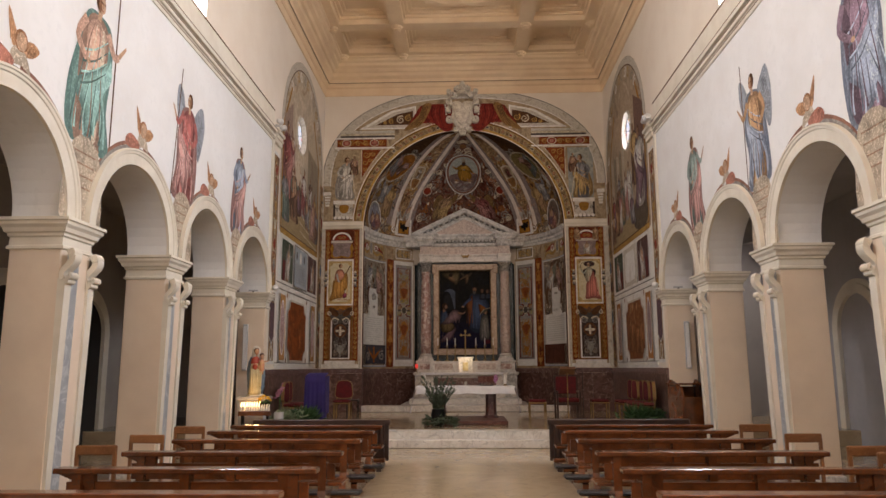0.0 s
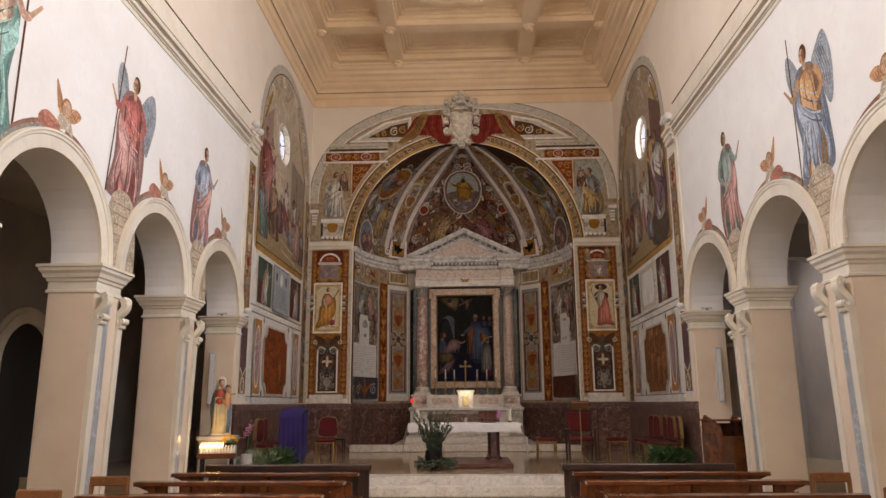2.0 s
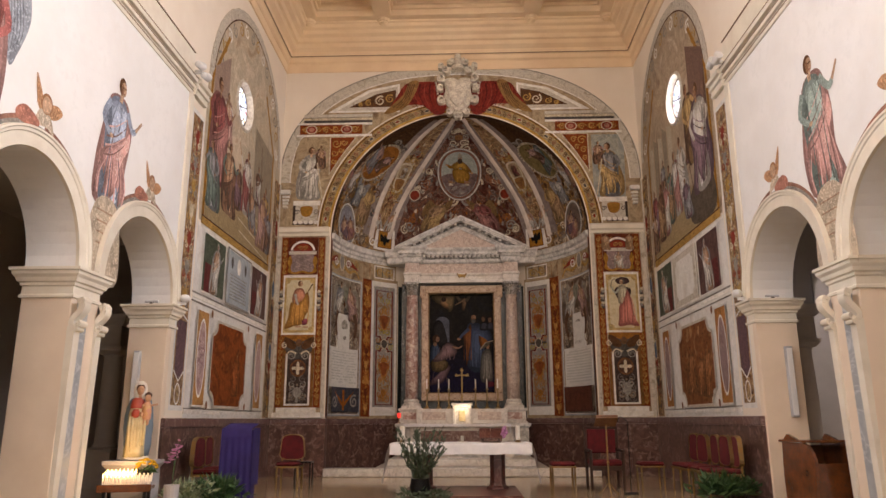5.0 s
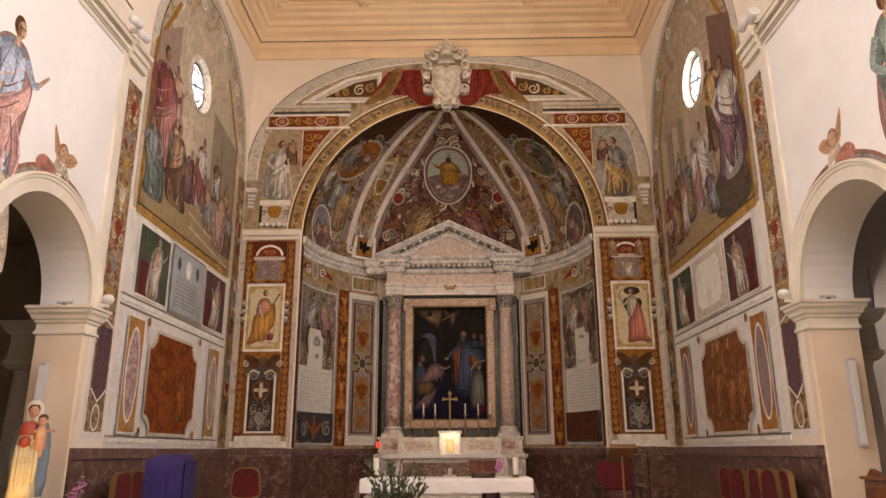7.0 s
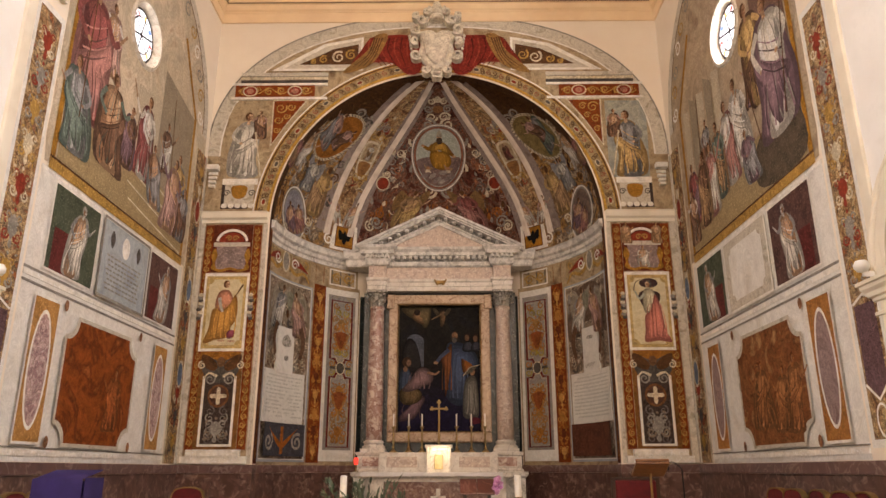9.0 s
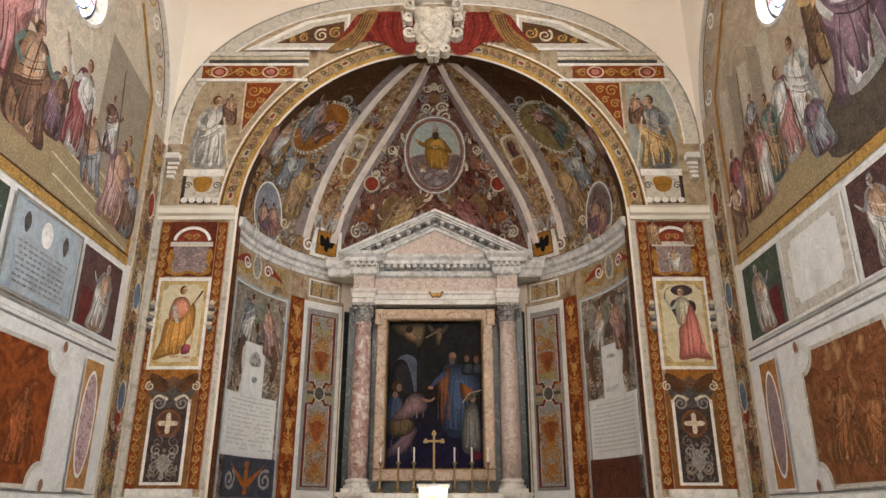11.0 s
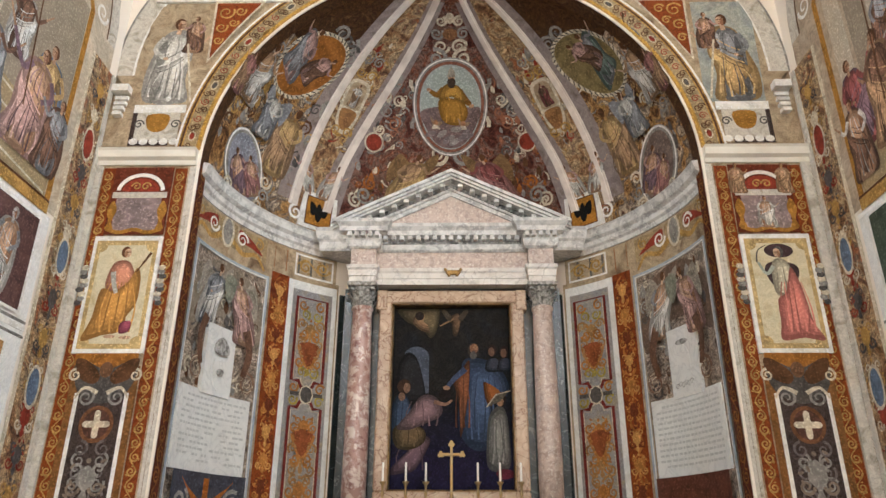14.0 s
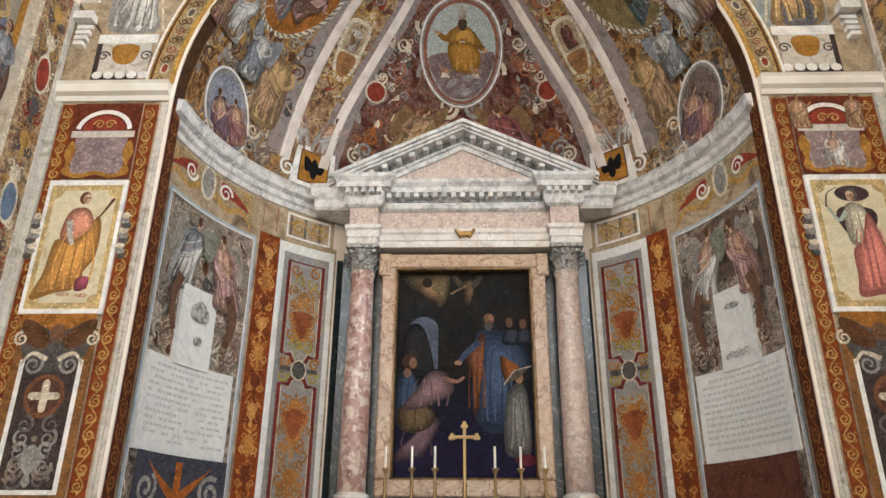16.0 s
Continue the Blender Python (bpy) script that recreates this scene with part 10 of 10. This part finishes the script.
# ---- pews and chairs of the nave ----
def pew(x0, x1):
    w = x1 - x0
    e = thing("pew", "dark walnut wooden pew with a long rail and kneeler", "pew", (0, 0, 0), group="nave pews")
    part("top_rail", boxes((0, w, -0.09, 0.07, 0.735, 0.78), bev=0.008), "wood", e)
    part("back_board", boxes((0.08, w - 0.08, 0.0, 0.025, 0.50, 0.66), bev=0.005), "wood", e)
    part("seat", boxes((0.02, w - 0.02, 0.08, 0.46, 0.42, 0.455), bev=0.01), "wood", e)
    part("kneeler", boxes((0.05, w - 0.05, -0.42, -0.26, 0.16, 0.20), bev=0.008), "wood", e)
    part("kneeler_pad", boxes((-0.06, w + 0.06, -0.43, -0.25, 0.20, 0.245), bev=0.015), "blackpad", e, "black padded kneeler")
    for x in (0.16, w * 0.5 - 0.04, w - 0.24):
        bm = bmesh.new()
        prof = [(-0.44, 0.0), (0.46, 0.0), (0.46, 0.07), (0.30, 0.12), (0.20, 0.30), (0.40, 0.40), (0.44, 0.42), (0.10, 0.42), (0.05, 0.735), (-0.06, 0.735), (-0.07, 0.40), (-0.14, 0.2), (-0.42, 0.14)]
        a = [bm.verts.new((x, y, z)) for y, z in prof]
        b = [bm.verts.new((x + 0.08, y, z)) for y, z in prof]
        bm.faces.new(a[::-1])
        bm.faces.new(b)
        for i in range(len(prof)):
            j = (i + 1) % len(prof)
            bm.faces.new((a[i], a[j], b[j], b[i]))
        part("support", bm, "wood", e)
    # tapered brackets under the rail ends
    for xa, xb in ((0.0, 0.34), (w, w - 0.34)):
        bm = bmesh.new()
        t = [(xa, 0.736), (xb, 0.736), (xb, 0.60)]
        a = [bm.verts.new((x, -0.03, z)) for x, z in t]
        b = [bm.verts.new((x, 0.03, z)) for x, z in t]
        bm.faces.new(a)
        bm.faces.new(b[::-1])
        for i in range(3):
            bm.faces.new((a[i], a[(i + 1) % 3], b[(i + 1) % 3], b[i]))
        part("bracket", bm, "wood", e)
    return e


ROWS_Y = (10.93, 9.95, 8.78, 7.52, 6.30, 5.09, 3.9, 2.7)
for x0, x1 in ((1.28, 3.58), (-3.58, -1.30)):
    first = pew(x0, x1)
    first.matrix_basis = pose(x0, ROWS_Y[0], 0)
    for k, y in enumerate(ROWS_Y[1:]):
        copy_thing(first, pose(x0, y, 0))
    e = thing("front_kneeler", "low dark wooden front panel before the first pew", "pew", (x0, 12.05, 0))
    w = x1 - x0
    part("panel", boxes((0.03, w - 0.03, 0.0, 0.035, 0.12, 0.70), bev=0.006), "darkwood", e)
    part("top_rail", boxes((0, w, -0.07, 0.08, 0.70, 0.78), bev=0.01), "darkwood", e)
    part("kneeler", boxes((0.05, w - 0.05, -0.40, -0.22, 0.14, 0.20), bev=0.008), "wood", e)
    for x in (0.1, w - 0.18):
        part("support", boxes((x, x + 0.08, -0.42, 0.12, 0.0, 0.14), (x, x + 0.08, -0.04, 0.0, 0.14, 0.70), bev=0.006), "darkwood", e)


def wood_chair(at, turn):
    e = thing("wooden_chair", "plain honey-coloured wooden chair beside the pews", "chair", at, turn, group="loose wooden chairs")
    part("seat", boxes((-0.21, 0.21, -0.20, 0.20, 0.43, 0.46), bev=0.01), "oak", e)
    part("top_rail", boxes((-0.21, 0.21, -0.23, -0.19, 0.76, 0.86), bev=0.012), "oak", e)
    part("lower_rail", boxes((-0.19, 0.19, -0.22, -0.20, 0.58, 0.63), bev=0.006), "oak", e)
    for x in (-0.19, 0.19):
        part("leg", boxes((x - 0.018, x + 0.018, 0.16, 0.196, 0, 0.43), bev=0.004), "oak", e)
        part("leg", boxes((x - 0.018, x + 0.018, -0.23, -0.194, 0, 0.80), bev=0.004), "oak", e)
        part("stretcher", boxes((x - 0.01, x + 0.01, -0.2, 0.17, 0.2, 0.225)), "oak", e)
    return e


first = wood_chair((3.82, 8.75, 0), 0)
for x, y, a in ((3.84, 7.45, 3), (3.86, 6.9, -4), (3.8, 10.1, 2), (-3.78, 8.7, -2), (-3.80, 7.55, 3), (-3.75, 9.9, 0), (-3.62, 5.35, 5), (3.7, 5.5, -3)):
    copy_thing(first, pose(x, y, 0, 0, 0, a))

# wooden prie-dieu by the pier, with curved cheeks
kn = thing("wooden_reading_desk", "dark wooden reading desk with curved side cheeks", "desk", (4.22, 14.15, 0), 8)
for x in (-0.27, 0.23):
    bm = bmesh.new()
    prof = smooth_line([(-0.28, 0.0), (-0.27, 0.5), (-0.33, 0.85), (-0.34, 1.1), (-0.24, 1.24), (-0.1, 1.28), (0.28, 1.28), (0.28, 0.0)], 3)
    a = [bm.verts.new((x, y, z)) for y, z in prof]
    b = [bm.verts.new((x + 0.04, y, z)) for y, z in prof]
    bm.faces.new(a[::-1])
    bm.faces.new(b)
    for i in range(len(prof)):
        j = (i + 1) % len(prof)
        bm.faces.new((a[i], a[j], b[j], b[i]))
    part("cheek", bm, "wood", kn)
part("front", boxes((-0.23, 0.23, -0.24, -0.21, 0.08, 1.05), bev=0.005), "wood", kn)
part("back", boxes((-0.23, 0.23, 0.22, 0.25, 0.05, 1.24), bev=0.005), "wood", kn)
part("top", boxes((-0.31, 0.31, -0.2, 0.30, 1.28, 1.31), bev=0.01), "wood", kn)

# columns and side altar in the chapels at the aisle ends
def aisle_column(at, label):
    e = thing("aisle_column", label, "column", at)
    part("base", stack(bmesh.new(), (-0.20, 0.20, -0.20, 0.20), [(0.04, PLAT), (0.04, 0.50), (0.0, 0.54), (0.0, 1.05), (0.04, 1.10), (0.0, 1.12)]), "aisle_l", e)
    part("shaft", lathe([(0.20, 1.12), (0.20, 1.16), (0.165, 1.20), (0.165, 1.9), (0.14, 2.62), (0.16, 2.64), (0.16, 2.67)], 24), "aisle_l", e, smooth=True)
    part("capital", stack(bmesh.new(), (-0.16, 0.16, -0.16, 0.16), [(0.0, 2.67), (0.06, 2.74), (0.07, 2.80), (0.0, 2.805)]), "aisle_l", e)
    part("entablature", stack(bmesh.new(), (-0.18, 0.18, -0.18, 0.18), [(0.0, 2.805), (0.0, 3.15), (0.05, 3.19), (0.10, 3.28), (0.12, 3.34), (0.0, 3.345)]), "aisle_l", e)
    return e


aisle_column((5.42, 16.85, 0), "grey-brown plaster column at the mouth of a side chapel")
aisle_column((-6.05, 17.3, 0), "dim grey-brown column in the dark side chapel")
sa = thing("side_altar", "white stucco side altar with a pink and red painted panel", "altar", (0, 0, 0))
part("table", stack(bmesh.new(), (5.2, 6.25, 18.85, 19.55), [(0.0, PLAT), (0.0, 1.15), (0.05, 1.20), (0.05, 1.28), (0.0, 1.285)]), "whitemarble", sa)
part("ledge", stack(bmesh.new(), (5.23, 6.22, 19.1, 19.55), [(0.0, 1.285), (0.0, 1.45), (0.04, 1.48), (0.04, 1.54), (0.0, 1.545)]), "greenmarble", sa, "dark green marble ledge")
for x in (5.23, 6.05):
    part("pilaster", boxes((x, x + 0.17, 19.35, 19.58, 1.55, 3.5), bev=0.015), "trim", sa)
bm = bmesh.new()
bay_arch(bm, 5.725, 0.33, 3.5, 4.1, 0.0, 0.25, lambda u, v, d: (u, 19.59 - d, v), 20)
part("arch", bm, "trim", sa, "white stucco arch")
p = Painted("side_altar_fresco", "pink and red painted panel over the side altar", lambda u, v, d: (u, 19.58 - d, v), "fresco")
p.rect(5.40, 6.05, 1.56, 3.5, pigment((0.62, 0.42, 0.33)))
figure(p, 5.60, 1.7, 1.5, COL["red"], COL["rose"], 1, width=1.3)
figure(p, 5.86, 1.7, 1.5, COL["white"], COL["red"], -1, width=1.3)
p.build()

# dark bench in the aisles
for x in (-7.3, 7.2):
    e = thing("aisle_bench", "dark carved wooden bench against the aisle wall", "bench", (x, 10.6, 0))
    part("seat", boxes((-0.22, 0.22, -0.75, 0.75, 0.42, 0.46), bev=0.01), "darkwood", e)
    part("backrest", boxes((-0.03, 0.03, -0.75, 0.75, 0.9, 1.0), bev=0.01), "darkwood", e)
    for k in range(9):
        part("spindle", boxes((-0.02, 0.02, -0.70 + 0.17 * k, -0.66 + 0.17 * k, 0.46, 0.9)), "darkwood", e)
    for y in (-0.7, 0.66):
        part("leg", boxes((-0.2, 0.2, y, y + 0.05, 0, 0.42)), "darkwood", e)

# ---- lamps and fixtures ----
def flood(at, s):
    e = thing("floodlight", "flat grey floodlight lying on a pier capital", "lamp", at, group="capital floodlights")
    part("housing", boxes((-0.11, 0.11, -0.15, 0.15, 0.015, 0.06), bev=0.01), "greyplastic", e)
    part("glass", boxes((-0.085, 0.085, -0.12, 0.12, 0.058, 0.064)), "lampglass", e)
    part("bracket", boxes((-0.02, 0.02, -0.17, 0.17, 0.0, 0.018)), "blackmetal", e)
    return e


first = None
for side, sx, s in (("left", XL, 1), ("right", XR, -1)):
    for y in PIERS[side] + (RESPOND + 0.1,):
        at = (sx - s * 0.3, y + 0.02, 3.347)
        if first is None:
            first = flood(at, s)
        else:
            copy_thing(first, pose(*at))


def spot_pair(at, turn, label="pair of white adjustable spotlights on the string course"):
    e = thing("spotlight", label, "lamp", at, turn)
    part("bracket", boxes((-0.02, 0.10, -0.02, 0.02, -0.04, 0.02), (0.08, 0.10, -0.16, 0.16, 0.0, 0.02)), "whiteplastic", e)
    for y, z in ((-0.14, 0.04), (0.14, -0.02)):
        bm = lathe([(0.03, -0.12), (0.06, -0.10), (0.062, 0.02), (0.075, 0.09), (0.07, 0.095), (0.05, 0.06)], 14)
        bmesh.ops.rotate(bm, verts=bm.verts[:], cent=(0, 0, 0), matrix=Matrix.Rotation(radians(-75), 3, "X"))
        bmesh.ops.translate(bm, verts=bm.verts[:], vec=(0.12, y, z))
        part("head", bm, "whiteplastic", e, smooth=True)
    return e


for sx, s in ((XL, 1), (XR, -1)):
    spot_pair((sx + s * 0.10, YP - 0.12, 7.32), 0 if s > 0 else 180)
    for dz, ty, tz, k in ((0.0, 24.5, 4.4, 1.0), (0.1, 23.0, 6.9, 1.0)):
        la = bpy.data.lights.new("spotlight_lamp", "SPOT")
        la.energy, la.color, la.spot_size, la.spot_blend, la.shadow_soft_size = SPOT_WATTS * k * (0.04 if s > 0 else 0.9), (1.0, 0.90, 0.77), radians(75), 0.9, 0.07
        new("spotlight_lamp", la).matrix_world = look((sx + s * 0.26, YP + 0.16, 7.36 + dz), (AX + s * 2.9, ty - 1.7, tz))
    e = thing("dome_camera", "small white round camera on the pier capital", "camera", (sx + s * 0.10, 16.2, 3.35))
    part("ball", lathe([(0.0, 0.0), (0.05, 0.01), (0.075, 0.05), (0.075, 0.08), (0.05, 0.12), (0.0, 0.13)], 16, (0.06 * s, 0, 0.04)), "whiteplastic", e, smooth=True)
    part("arm", boxes((-0.06, 0.08, -0.015, 0.015, 0.0, 0.05)), "whiteplastic", e)
    e = thing("column_loudspeaker", "slim pale grey column loudspeaker on the pier", "loudspeaker", (sx - s * 0.42, 15.96, 1.58))
    part("body", boxes((-0.05, 0.05, -0.02, 0.055, 0.0, 1.03), bev=0.008), "greyplastic", e)
    part("grille", boxes((-0.04, 0.04, -0.026, -0.018, 0.03, 1.0)), "whiteplastic", e)
